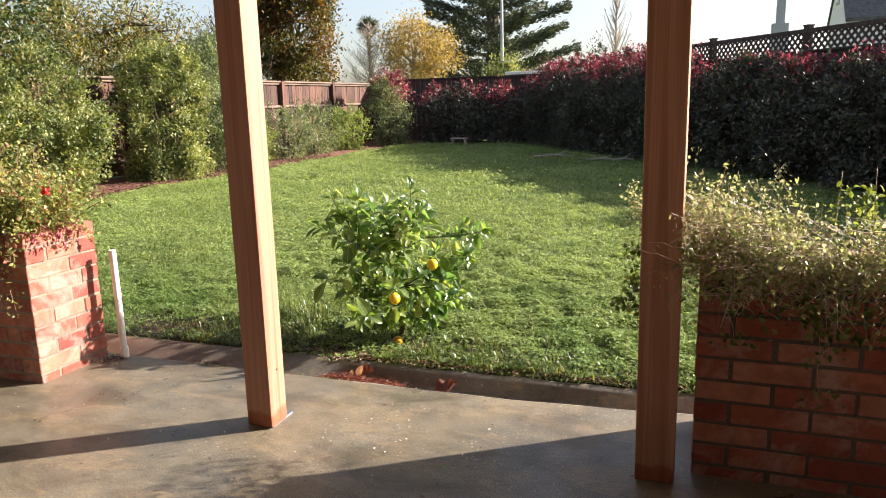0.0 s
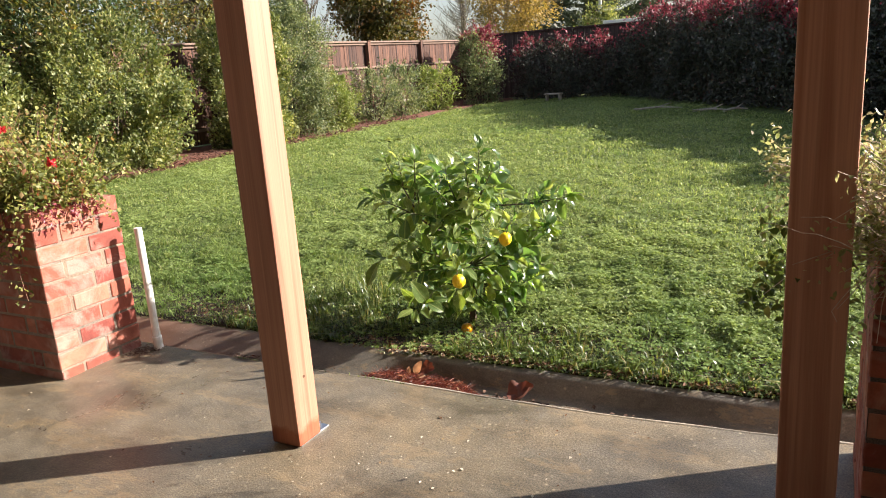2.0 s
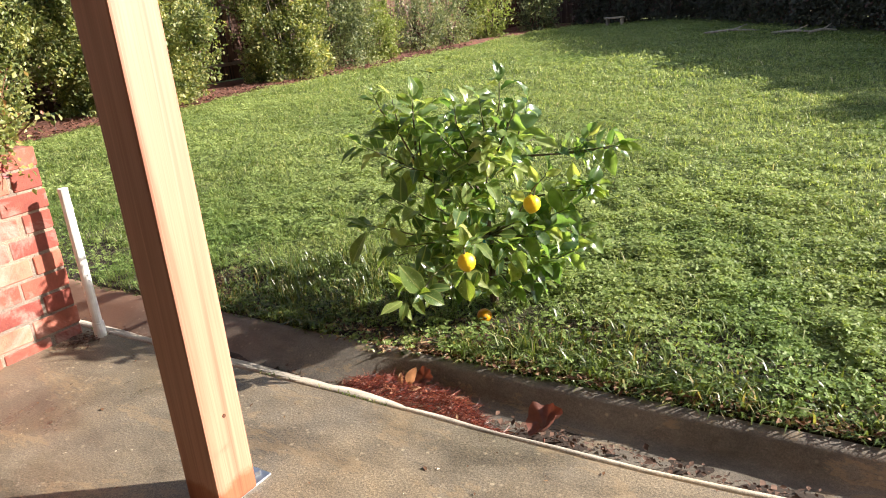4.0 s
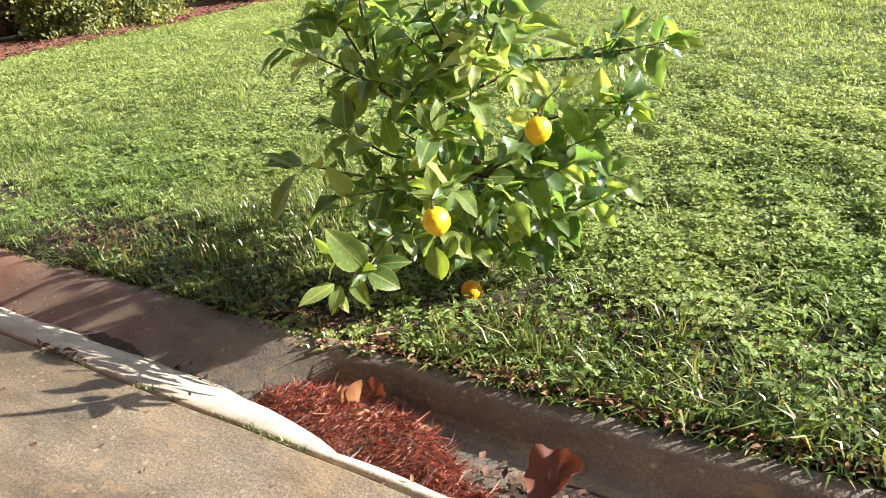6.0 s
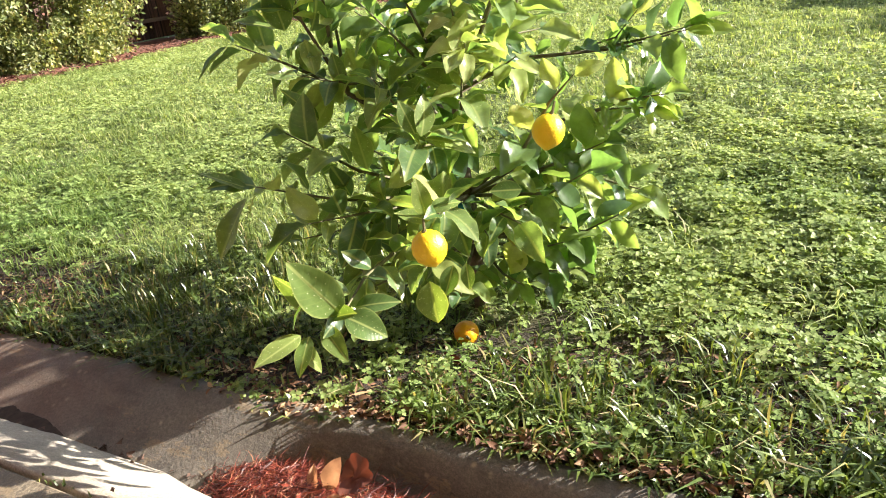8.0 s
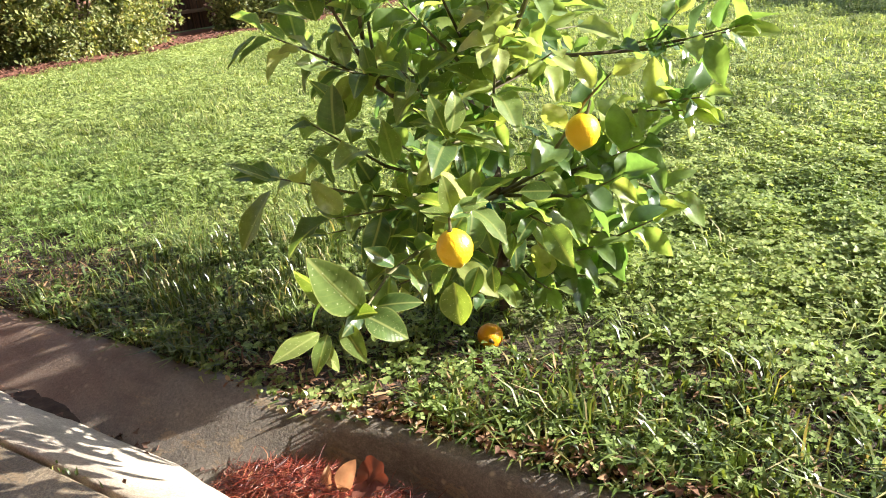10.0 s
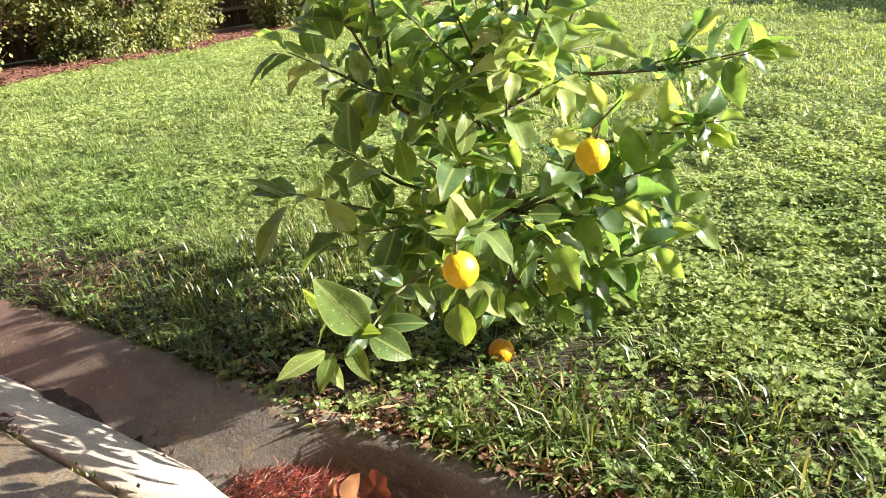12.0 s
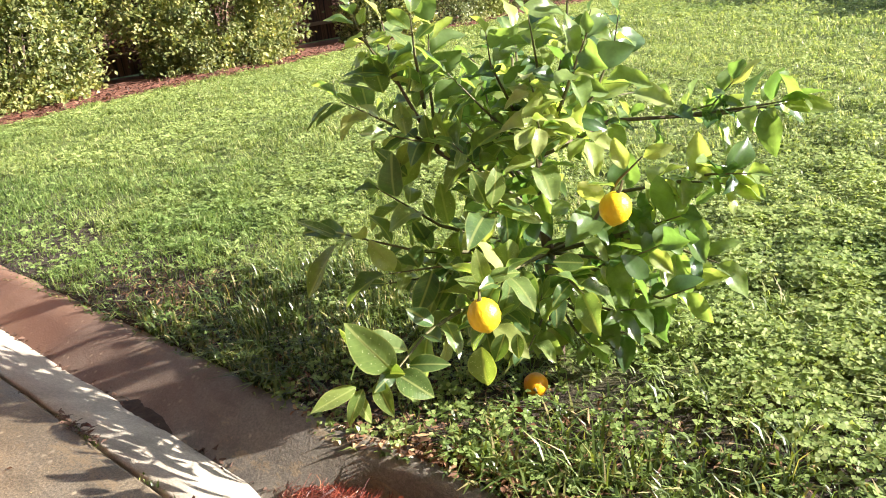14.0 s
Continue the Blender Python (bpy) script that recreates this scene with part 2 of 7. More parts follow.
def brick_material():
    m, nt, b = material("red brick")
    rnd = nt.nodes.new("ShaderNodeObjectInfo").outputs["Random"]
    col = ramp(nt, rnd, [(0.0, (0.22, 0.05, 0.036)), (0.3, (0.295, 0.078, 0.05)), (0.65, (0.375, 0.122, 0.074)), (1.0, (0.43, 0.172, 0.112))])
    v = coords(nt)
    n1, n2 = noise_tex(nt, v, 14.0, 6.0, 0.65, 0.5), noise_tex(nt, v, 120.0, 4.0, 0.7)
    col = mixc(nt, 0.6, col, ramp(nt, n1, [(0.3, (0.22, 0.2, 0.2)), (0.7, (0.72, 0.7, 0.68))]), "OVERLAY")
    bloom = noise_tex(nt, v, 5.5, 6.0, 0.7, 0.6)
    col = mixc(nt, ramp(nt, bloom, [(0.48, (0, 0, 0)), (0.64, (0.6, 0.6, 0.6))]), col, (0.49, 0.33, 0.275))
    put(nt, col, b.inputs["Base Color"])
    b.inputs["Roughness"].default_value = 0.85
    bumped(nt, b, n2, 0.5, 0.004)
    return m


BRICK = brick_material()
# darker mortar copy for the right planter, joint shade put into its colour
SHADE_MORTAR = concrete_material("shade-darkened mortar", (0.105, 0.08, 0.07))
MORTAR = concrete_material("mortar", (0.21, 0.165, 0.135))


def plain(name, col, rough=0.5, metal=0.0, vary=0.25, scale=30.0, bump=0.1):
    m, nt, b = material(name)
    n = noise_tex(nt, coords(nt), scale, 5.0)
    lo, hi = tuple(c * (1 - vary) for c in col), tuple(min(1, c * (1 + vary)) for c in col)
    put(nt, ramp(nt, n, [(0.3, lo), (0.7, hi)]), b.inputs["Base Color"])
    b.inputs["Roughness"].default_value, b.inputs["Metallic"].default_value = rough, metal
    bumped(nt, b, n, bump, 0.003)
    return m


PVC = plain("white plastic pipe", (0.78, 0.77, 0.74), 0.35, vary=0.08)
STEEL = plain("galvanised steel", (0.55, 0.57, 0.6), 0.35, 1.0, vary=0.2)
GREY_METAL = plain("grey painted metal", (0.34, 0.36, 0.38), 0.5, 0.3, vary=0.1)
SOIL = plain("bark mulch soil", (0.085, 0.048, 0.032), 0.95, vary=0.6, scale=22.0, bump=0.8)
BED = plain("reddish bark mulch", (0.15, 0.055, 0.033), 0.95, vary=0.6, scale=22.0, bump=0.8)
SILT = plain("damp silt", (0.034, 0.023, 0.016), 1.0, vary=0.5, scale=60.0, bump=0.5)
PETAL_DRY = plain("pale dry petal", (0.62, 0.56, 0.44), 0.7, vary=0.2)
WALL_PAINT = plain("pale house paint", (0.47, 0.44, 0.40), 0.7, vary=0.06, scale=3.0)
WHITE_PAINT = plain("white house paint", (0.78, 0.77, 0.74), 0.6, vary=0.05, scale=3.0)
ROOFING = plain("grey shingle", (0.10, 0.10, 0.10), 0.9, vary=0.35, scale=8.0)
GLASSY = plain("dark window glass", (0.03, 0.035, 0.04), 0.1, vary=0.1)
CEIL = plain("patio cover boards", (0.45, 0.30, 0.19), 0.7, vary=0.2, scale=6.0)
KNOT = plain("dark wood knot", (0.09, 0.035, 0.015), 0.6)
TAPE = plain("blue plant tag plastic", (0.02, 0.30, 0.42), 0.4, vary=0.1)


def lemon_material(name, a, c):
    m, nt, b = material(name)
    v = coords(nt, world_space=False)
    col = ramp(nt, noise_tex(nt, v, 18.0, 3.0), [(0.3, a), (0.7, c)])
    put(nt, col, b.inputs["Base Color"])
    b.inputs["Roughness"].default_value = 0.38
    b.inputs["Subsurface Weight"].default_value = 0.15
    b.inputs["Subsurface Radius"].default_value = (0.01, 0.006, 0.002)
    b.inputs["Subsurface Scale"].default_value = 0.5
    bumped(nt, b, noise_tex(nt, v, 120.0, 3.0, 0.8), 0.6, 0.003)
    return m


LEMON = lemon_material("ripe lemon peel", (0.82, 0.54, 0.012), (0.88, 0.64, 0.025))
LEMON_GREEN = lemon_material("unripe lemon peel", (0.26, 0.29, 0.025), (0.38, 0.36, 0.03))
LEMON_OLD = lemon_material("fallen lemon peel", (0.66, 0.29, 0.006), (0.74, 0.36, 0.008))


def lawn_soil_material():
    m, nt, b = material("turf soil")
    v = coords(nt)
    n1, n2 = noise_tex(nt, v, 2.2, 6.0, 0.65), noise_tex(nt, v, 55.0, 5.0, 0.7)
    col = ramp(nt, n1, [(0.3, (0.09, 0.13, 0.03)), (0.5, (0.14, 0.19, 0.042)), (0.7, (0.20, 0.24, 0.06))])
    # bare brown earth in patches along the kerb and round the tree
    sep = nt.nodes.new("ShaderNodeSeparateXYZ")
    put(nt, v, sep.inputs[0])
    off = nt.nodes.new("ShaderNodeMath")
    off.operation = "MULTIPLY_ADD"
    off.inputs[1].default_value = 0.2
    put(nt, sep.outputs[1], off.inputs[0])
    tw = nt.nodes.new("ShaderNodeMath")
    tw.operation = "MULTIPLY"
    tw.inputs[1].default_value = 0.18
    put(nt, n1, tw.inputs[0])
    put(nt, tw.outputs[0], off.inputs[2])
    bare = ramp(nt, off.outputs[0], [(0.725, (1, 1, 1)), (0.79, (0, 0, 0))])
    col = mixc(nt, bare, col, (0.042, 0.028, 0.018))
    col = mixc(nt, 0.75, col, ramp(nt, n2, [(0.3, (0.15, 0.15, 0.14)), (0.7, (0.64, 0.62, 0.56))]), "OVERLAY")
    put(nt, col, b.inputs["Base Color"])
    b.inputs["Roughness"].default_value = 0.95
    bumped(nt, b, n2, 0.9, 0.03)
    return m


TURF = lawn_soil_material()
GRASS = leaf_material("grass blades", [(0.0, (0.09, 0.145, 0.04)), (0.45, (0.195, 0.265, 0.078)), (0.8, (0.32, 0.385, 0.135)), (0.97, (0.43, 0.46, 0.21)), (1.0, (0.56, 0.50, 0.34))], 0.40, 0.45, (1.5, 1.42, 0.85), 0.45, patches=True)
# darker than GRASS: broad blades, and shade painted into turf by the tree
BROAD_SHADE_GRASS = leaf_material("broad and shaded grass blades", [(0.0, (0.035, 0.062, 0.018)), (0.45, (0.075, 0.118, 0.03)), (0.8, (0.14, 0.19, 0.05)), (0.92, (0.24, 0.25, 0.09)), (1.0, (0.45, 0.38, 0.22))], 0.32, 0.35, (1.6, 1.5, 0.6), 0.55)
# dark leaf colour that puts shade into the olive tree's crown
OLIVE_SHADE = leaf_material("shade-dark olive tree leaves", [(0.0, (0.025, 0.05, 0.018)), (0.6, (0.055, 0.09, 0.03)), (1.0, (0.12, 0.16, 0.055))], 0.4, 0.25)
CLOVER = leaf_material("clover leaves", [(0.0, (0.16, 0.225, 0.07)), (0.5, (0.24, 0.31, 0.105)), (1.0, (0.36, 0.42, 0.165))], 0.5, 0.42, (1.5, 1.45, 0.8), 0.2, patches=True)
STRAW = leaf_material("dry straw and dead leaves", [(0.0, (0.06, 0.026, 0.014)), (0.6, (0.17, 0.085, 0.042)), (0.9, (0.34, 0.23, 0.12)), (1.0, (0.48, 0.36, 0.20))], 0.8, 0.15)
LEMON_LEAF = leaf_material("lemon leaves", [(0.0, (0.058, 0.122, 0.046)), (0.4, (0.13, 0.208, 0.072)), (0.8, (0.212, 0.292, 0.102)), (0.96, (0.32, 0.38, 0.13)), (1.0, (0.40, 0.42, 0.16))], 0.28, 0.55, (1.7, 1.7, 0.74), 0.95, objects=True, rib=True)
YOUNG_LIT_LEAF = leaf_material("young and lit lemon leaves", [(0.0, (0.20, 0.27, 0.08)), (0.6, (0.33, 0.39, 0.14)), (1.0, (0.47, 0.48, 0.22))], 0.28, 0.4, (1.4, 1.45, 0.7), 0.7, objects=True, rib=True)
YOUNG_LIT_FOLIAGE = leaf_material("inner young and lit lemon leaves", [(0.0, (0.20, 0.27, 0.08)), (0.6, (0.33, 0.39, 0.14)), (1.0, (0.47, 0.48, 0.22))], 0.28, 0.4, (1.4, 1.45, 0.7), 0.7)
FRONT_LEAF = leaf_material("large lemon leaves", [(0.0, (0.08, 0.14, 0.042)), (0.7, (0.14, 0.205, 0.058)), (1.0, (0.205, 0.265, 0.075))], 0.34, 0.42, (1.8, 1.8, 0.6), 0.3, objects=True, rib=True, dewy=0.85)
LEMON_FOLIAGE = leaf_material("inner lemon leaves", [(0.0, (0.058, 0.122, 0.046)), (0.4, (0.13, 0.208, 0.072)), (0.8, (0.212, 0.292, 0.102)), (0.96, (0.32, 0.38, 0.13)), (1.0, (0.40, 0.42, 0.16))], 0.26, 0.55, (1.7, 1.7, 0.74), 0.95)
SHRUB = leaf_material("shrub leaves", [(0.0, (0.10, 0.14, 0.055)), (0.5, (0.21, 0.25, 0.095)), (0.85, (0.32, 0.335, 0.145)), (1.0, (0.43, 0.40, 0.22))], 0.42, 0.42, (1.3, 1.25, 0.6), spec=0.4, clumps=3.2)
SHRUB_GREY = leaf_material("grey green shrub leaves", [(0.0, (0.10, 0.14, 0.07)), (0.6, (0.21, 0.25, 0.13)), (1.0, (0.34, 0.35, 0.20))], 0.45, 0.4, (1.2, 1.22, 0.75), spec=0.4, clumps=3.6)
SHRUB_LIME = leaf_material("lime green shrub leaves", [(0.0, (0.13, 0.18, 0.045)), (0.6, (0.24, 0.29, 0.085)), (1.0, (0.37, 0.39, 0.16))], 0.45, 0.42, (1.25, 1.25, 0.6))
HEDGE = leaf_material("dark hedge leaves", [(0.0, (0.045, 0.045, 0.04)), (0.45, (0.08, 0.085, 0.066)), (0.9, (0.13, 0.135, 0.10)), (1.0, (0.19, 0.095, 0.09))], 0.5, 0.1, (1.3, 1.25, 0.6), 0.3)
RED_TIP = leaf_material("red young hedge leaves", [(0.0, (0.15, 0.03, 0.04)), (0.6, (0.28, 0.055, 0.075)), (1.0, (0.40, 0.17, 0.17))], 0.4, 0.35, (1.3, 0.8, 0.9))
AUTUMN = leaf_material("autumn leaves", [(0.0, (0.05, 0.06, 0.02)), (0.5, (0.10, 0.10, 0.032)), (1.0, (0.19, 0.14, 0.05))], 0.5, 0.4, clumps=1.4, turned=(1.75, 0.75, 0.62))
OLIVE = leaf_material("olive yellow tree leaves", [(0.0, (0.07, 0.085, 0.028)), (0.5, (0.15, 0.155, 0.05)), (0.9, (0.26, 0.22, 0.08)), (1.0, (0.34, 0.17, 0.07))], 0.45, 0.4, clumps=2.2)
YELLOW = leaf_material("yellow autumn leaves", [(0.0, (0.24, 0.18, 0.08)), (0.6, (0.38, 0.27, 0.11)), (1.0, (0.47, 0.36, 0.17))], 0.55, 0.4, clumps=1.6)
CONIFER = leaf_material("cypress foliage", [(0.0, (0.05, 0.065, 0.045)), (0.6, (0.085, 0.105, 0.07)), (1.0, (0.13, 0.15, 0.10))], 0.7, 0.1)
VINE = leaf_material("pale vine leaves", [(0.0, (0.15, 0.19, 0.07)), (0.4, (0.29, 0.32, 0.13)), (0.8, (0.42, 0.41, 0.21)), (1.0, (0.54, 0.44, 0.32))], 0.38, 0.5, (1.2, 1.15, 0.9))
FLOWER_LEAF = leaf_material("bronze green rose leaves", [(0.0, (0.13, 0.16, 0.06)), (0.4, (0.27, 0.30, 0.105)), (0.8, (0.46, 0.45, 0.17)), (0.9, (0.42, 0.28, 0.15)), (1.0, (0.38, 0.13, 0.09))], 0.42, 0.5, (1.3, 1.25, 0.7))
# darker vine leaf copy with shade in its colour; the moss uses it too
VINE_SHADE_GREEN = leaf_material("shaded green vine leaves", [(0.0, (0.06, 0.10, 0.025)), (0.5, (0.12, 0.17, 0.05)), (0.9, (0.22, 0.26, 0.08)), (1.0, (0.36, 0.36, 0.13))], 0.4, 0.45, (1.3, 1.3, 0.7))
PETAL = leaf_material("red petals", [(0.0, (0.55, 0.02, 0.03)), (1.0, (0.75, 0.06, 0.07))], 0.5, 0.4, (1.2, 0.8, 0.8))
MULCH = leaf_material("red shredded bark", [(0.0, (0.03, 0.006, 0.005)), (0.5, (0.13, 0.02, 0.011)), (0.85, (0.27, 0.052, 0.026)), (1.0, (0.40, 0.19, 0.10))], 0.45, 0.15)
CHIPS = leaf_material("brown bark chips", [(0.0, (0.035, 0.015, 0.011)), (0.6, (0.12, 0.046, 0.028)), (1.0, (0.22, 0.105, 0.065))], 0.8, 0.05)
DEAD_LEAF = leaf_material("dead brown leaf", [(0.0, (0.075, 0.026, 0.017)), (1.0, (0.14, 0.046, 0.028))], 0.6, 0.2, (1.4, 0.9, 0.6), objects=True)
PALE_LEAF = leaf_material("pale dead leaf", [(0.0, (0.52, 0.30, 0.17)), (1.0, (0.62, 0.40, 0.24))], 0.6, 0.35, (1.2, 0.9, 0.7), objects=True)


# ---- building helpers ----
def link_mesh(name, me, mat, parent=None, label=""):
    ob = new(name, me)
    if mat is not None and not me.materials:
        me.materials.append(mat)
    if parent is not None:
        ob.parent = parent
    if label:
        tagged(ob, label)
    return ob


def part(name, bm, mat, parent=None, label="", smooth=False):
    me = bpy.data.meshes.new(name)
    bm.to_mesh(me)
    bm.free()
    if smooth:
        me.polygons.foreach_set("use_smooth", [True] * len(me.polygons))
    return link_mesh(name, me, mat, parent, label)


def thing(name, label, category, group="", kind="", at=(0, 0, 0)):
    ob = tagged(new(name), label, category, group, kind)
    ob.location = at
    return ob


def tri_mesh(name, verts, tris, smooth=False):
    me = bpy.data.meshes.new(name)
    nv, nt_ = len(verts), len(tris)
    me.vertices.add(nv)
    me.vertices.foreach_set("co", np.asarray(verts, np.float32).ravel())
    me.loops.add(nt_ * 3)
    me.loops.foreach_set("vertex_index", np.asarray(tris, np.int32).ravel())
    me.polygons.add(nt_)
    me.polygons.foreach_set("loop_start", np.arange(0, nt_ * 3, 3, dtype=np.int32))
    if smooth:
        me.polygons.foreach_set("use_smooth", np.ones(nt_, bool))
    me.update(calc_edges=True)
    return me


def box(bm, lo, hi, bevel=0.0):
    r = bmesh.ops.create_cube(bm, size=1.0)
    for v in r["verts"]:
        v.co = Vector([(a + c) / 2 + p * (c - a) for a, c, p in zip(lo, hi, v.co)])
    if bevel:
        es = list({e for v in r["verts"] for e in v.link_edges})
        bmesh.ops.bevel(bm, geom=es, offset=bevel, segments=2, profile=0.6, affect="EDGES")


def tube(bm, pts, radii, sides=6):
    """A bent tapered tube through the points."""
    rings = []
    pts = [Vector(p) for p in pts]
    for i, p in enumerate(pts):
        d = (pts[min(i + 1, len(pts) - 1)] - pts[max(i - 1, 0)]).normalized()
        q = d.to_track_quat("Z", "Y")
        rings.append([bm.verts.new(p + q @ Vector((math.cos(a) * radii[i], math.sin(a) * radii[i], 0))) for a in [k * math.tau / sides for k in range(sides)]])
    for a, c in zip(rings, rings[1:]):
        for k in range(sides):
            bm.faces.new((a[k], a[(k + 1) % sides], c[(k + 1) % sides], c[k]))
    bm.faces.new(rings[0][::-1])
    bm.faces.new(rings[-1])


RNG = np.random.default_rng(7)


def unit(v):
    return v / np.maximum(np.linalg.norm(v, axis=-1, keepdims=True), 1e-9)


def leaf_cloud(name, P, D, N, L, W, fold=0.25, detailed=False):
    """One mesh of many small folded leaves: base P, direction D, upper side N, length L, width W."""
    D = unit(D)
    S = unit(np.cross(D, N))
    N = np.cross(S, D)
    L, W = L[:, None], W[:, None]
    if detailed:
        prof = [(0.0, 0.0, 0.0), (0.30, 0.85, 0.02), (0.62, 0.80, 0.0), (1.0, 0.0, -0.10)]
        rows = [P]
        for a, w, dz in prof[1:3]:
            c = P + D * L * a + N * L * dz
            rows += [c + S * W * w * 0.5 + N * W * fold, c, c - S * W * w * 0.5 + N * W * fold]
        rows.append(P + D * L + N * L * prof[3][2])
        V = np.stack(rows, 1)
        T = np.array([(0, 1, 2), (0, 2, 3), (1, 4, 5), (1, 5, 2), (2, 5, 6), (2, 6, 3), (4, 7, 5), (5, 7, 6)])
    else:
        mid = P + D * L * 0.45
        V = np.stack([P, mid + S * W * 0.5 + N * W * fold, P + D * L, mid - S * W * 0.5 + N * W * fold], 1)
        T = np.array([(0, 1, 2), (0, 2, 3)])
    k = V.shape[1]
    tris = (np.arange(len(P))[:, None, None] * k + T[None]).reshape(-1, 3)
    return tri_mesh(name, V.reshape(-1, 3), tris)


def rand_dirs(n):
    return unit(RNG.normal(size=(n, 3)))


def clumped(n, centre, radii, clumps, spread, flat=1.0, hollow=0.55):
    """Points gathered in clumps over an uneven ellipsoid, and the way out from its middle."""
    centre, radii = np.array(centre), np.array(radii)
    dirs = rand_dirs(clumps)
    c = dirs * (hollow + (1 - hollow) * RNG.random((clumps, 1))) * radii * (0.8 + 0.35 * RNG.random((clumps, 1)))
    which = RNG.integers(0, clumps, n)
    off = RNG.normal(size=(n, 3)) * spread * np.array([1, 1, flat])
    p = c[which] + off
    return centre + p, unit(p / radii + 0.3 * off / spread)


def bush(name, label, centre, radii, n, leaf, mat, group="", clumps=60, spread=0.16, ground=0.03, stems=6, kind="", cat="shrub", second=None, long=1.0):
    """A shrub: bent stems from the ground and a clumped crown of leaves."""
    ob = thing(name, label, cat, group, kind, (centre[0], centre[1], ground))
    base = Vector((0, 0, 0))
    c = Vector(centre) - ob.location
    for i in range(stems):
        bm = bmesh.new()
        a = i * math.tau / stems + random.random()
        r = 0.75 * random.random() + 0.1
        tip = Vector((c.x + math.cos(a) * radii[0] * r, c.y + math.sin(a) * radii[1] * r, c.z + radii[2] * (0.2 + 0.6 * random.random())))
        b0 = base + Vector((math.cos(a) * 0.06, math.sin(a) * 0.06, -0.02))
        m1 = b0.lerp(tip, 0.45) + Vector((random.uniform(-0.06, 0.06), random.uniform(-0.06, 0.06), 0.05))
        tube(bm, [b0, m1, tip], [0.018, 0.012, 0.004], 5)
        part("stem", bm, BARK, ob)
    P, O = clumped(n, tuple(c), radii, clumps, spread)
    # hollows between the limbs, and shoots that stand out of the crown
    rad = np.array(radii)
    for g in rand_dirs(13):
        hole = np.array(tuple(c)) + g * rad * 0.95
        gap = np.linalg.norm((P - hole) / rad, axis=1) < 0.32 + 0.14 * abs(g[0])
        keep = ~gap | (RNG.random(len(P)) < 0.12)
        P, O = P[keep], O[keep]
    # a skirt of low sprays down to the soil
    m = n // 7
    a = RNG.random(m) * math.tau
    q = rad.mean() * (0.5 + 0.34 * RNG.random(m)) * (0.85 + 0.15 * np.sin(a * 7 + centre[1]))
    low = np.stack([c.x + np.cos(a) * q, c.y + np.sin(a) * q, 0.03 + (0.45 * c.z) * RNG.random(m) ** 1.3], 1)
    P = np.concatenate([P, low])
    O = np.concatenate([O, np.stack([np.cos(a), np.sin(a), np.full(m, 0.2)], 1)])
    shoots = max(24, n // 260)
    per = int(0.35 * n / shoots)
    g = unit(RNG.normal(size=(shoots, 3)) + np.array([0, 0, 0.55]))
    way = unit(g * 0.7 + np.array([0, 0, 0.8]) + 0.4 * rand_dirs(shoots))
    start = np.array(tuple(c)) + g * rad * 0.82
    f = RNG.random((shoots, per, 1)) ** 0.8
    ln = (0.18 + 0.42 * RNG.random((shoots, 1, 1))) * rad.min() * long
    Q = start[:, None] + way[:, None] * f * ln + RNG.normal(size=(shoots, per, 3)) * (0.075 - 0.05 * f) * min(1.0, rad.min() * 1.4)
    P = np.concatenate([P, Q.reshape(-1, 3)])
    O = np.concatenate([O, np.repeat(way, per, 0)])
    keep = P[:, 2] > 0.02
    P, O = P[keep], O[keep]
    k = len(P)
    D = unit(O * 0.6 + rand_dirs(k) * 0.9 + np.array([0, 0, 0.25]))
    N = unit(O * 0.5 + rand_dirs(k) * 0.7 + np.array([0, 0, 0.7]))
    L = leaf[0] * (0.65 + 0.7 * RNG.random(k))
    cut = np.zeros(k, bool)
    if second:
        w = np.sin(P[:, 0] * 4.1 + centre[0] * 3) * np.sin(P[:, 1] * 3.7 + centre[1]) * 0.26
        top = P[:, 2] - (c.z + radii[2] * second[1]) + RNG.normal(size=k) * 0.10 + w
        cut = (top > 0) & (RNG.random(k) < 0.75)
        if cut.any():
            link_mesh("young_leaves", leaf_cloud("young_leaves", P[cut], D[cut], N[cut], L[cut], L[cut] * leaf[1]), second[0], ob, second[2])
    o = ~cut
    link_mesh("leaves", leaf_cloud("leaves", P[o], D[o], N[o], L[o], L[o] * leaf[1]), mat, ob)
    return ob


def patchy(x, y, s, seed):
    """Smooth patches from 0 to 1 over the lawn."""
    r = np.random.default_rng(seed)
    v = np.zeros_like(x)
    for k in range(7):
        a, ph = r.uniform(0, math.tau), r.uniform(0, math.tau)
        f = s * r.uniform(0.6, 1.8)
        v += np.sin((x * math.cos(a) + y * math.sin(a)) * f + ph)
    return 0.5 + 0.5 * np.tanh(v / 2.2)


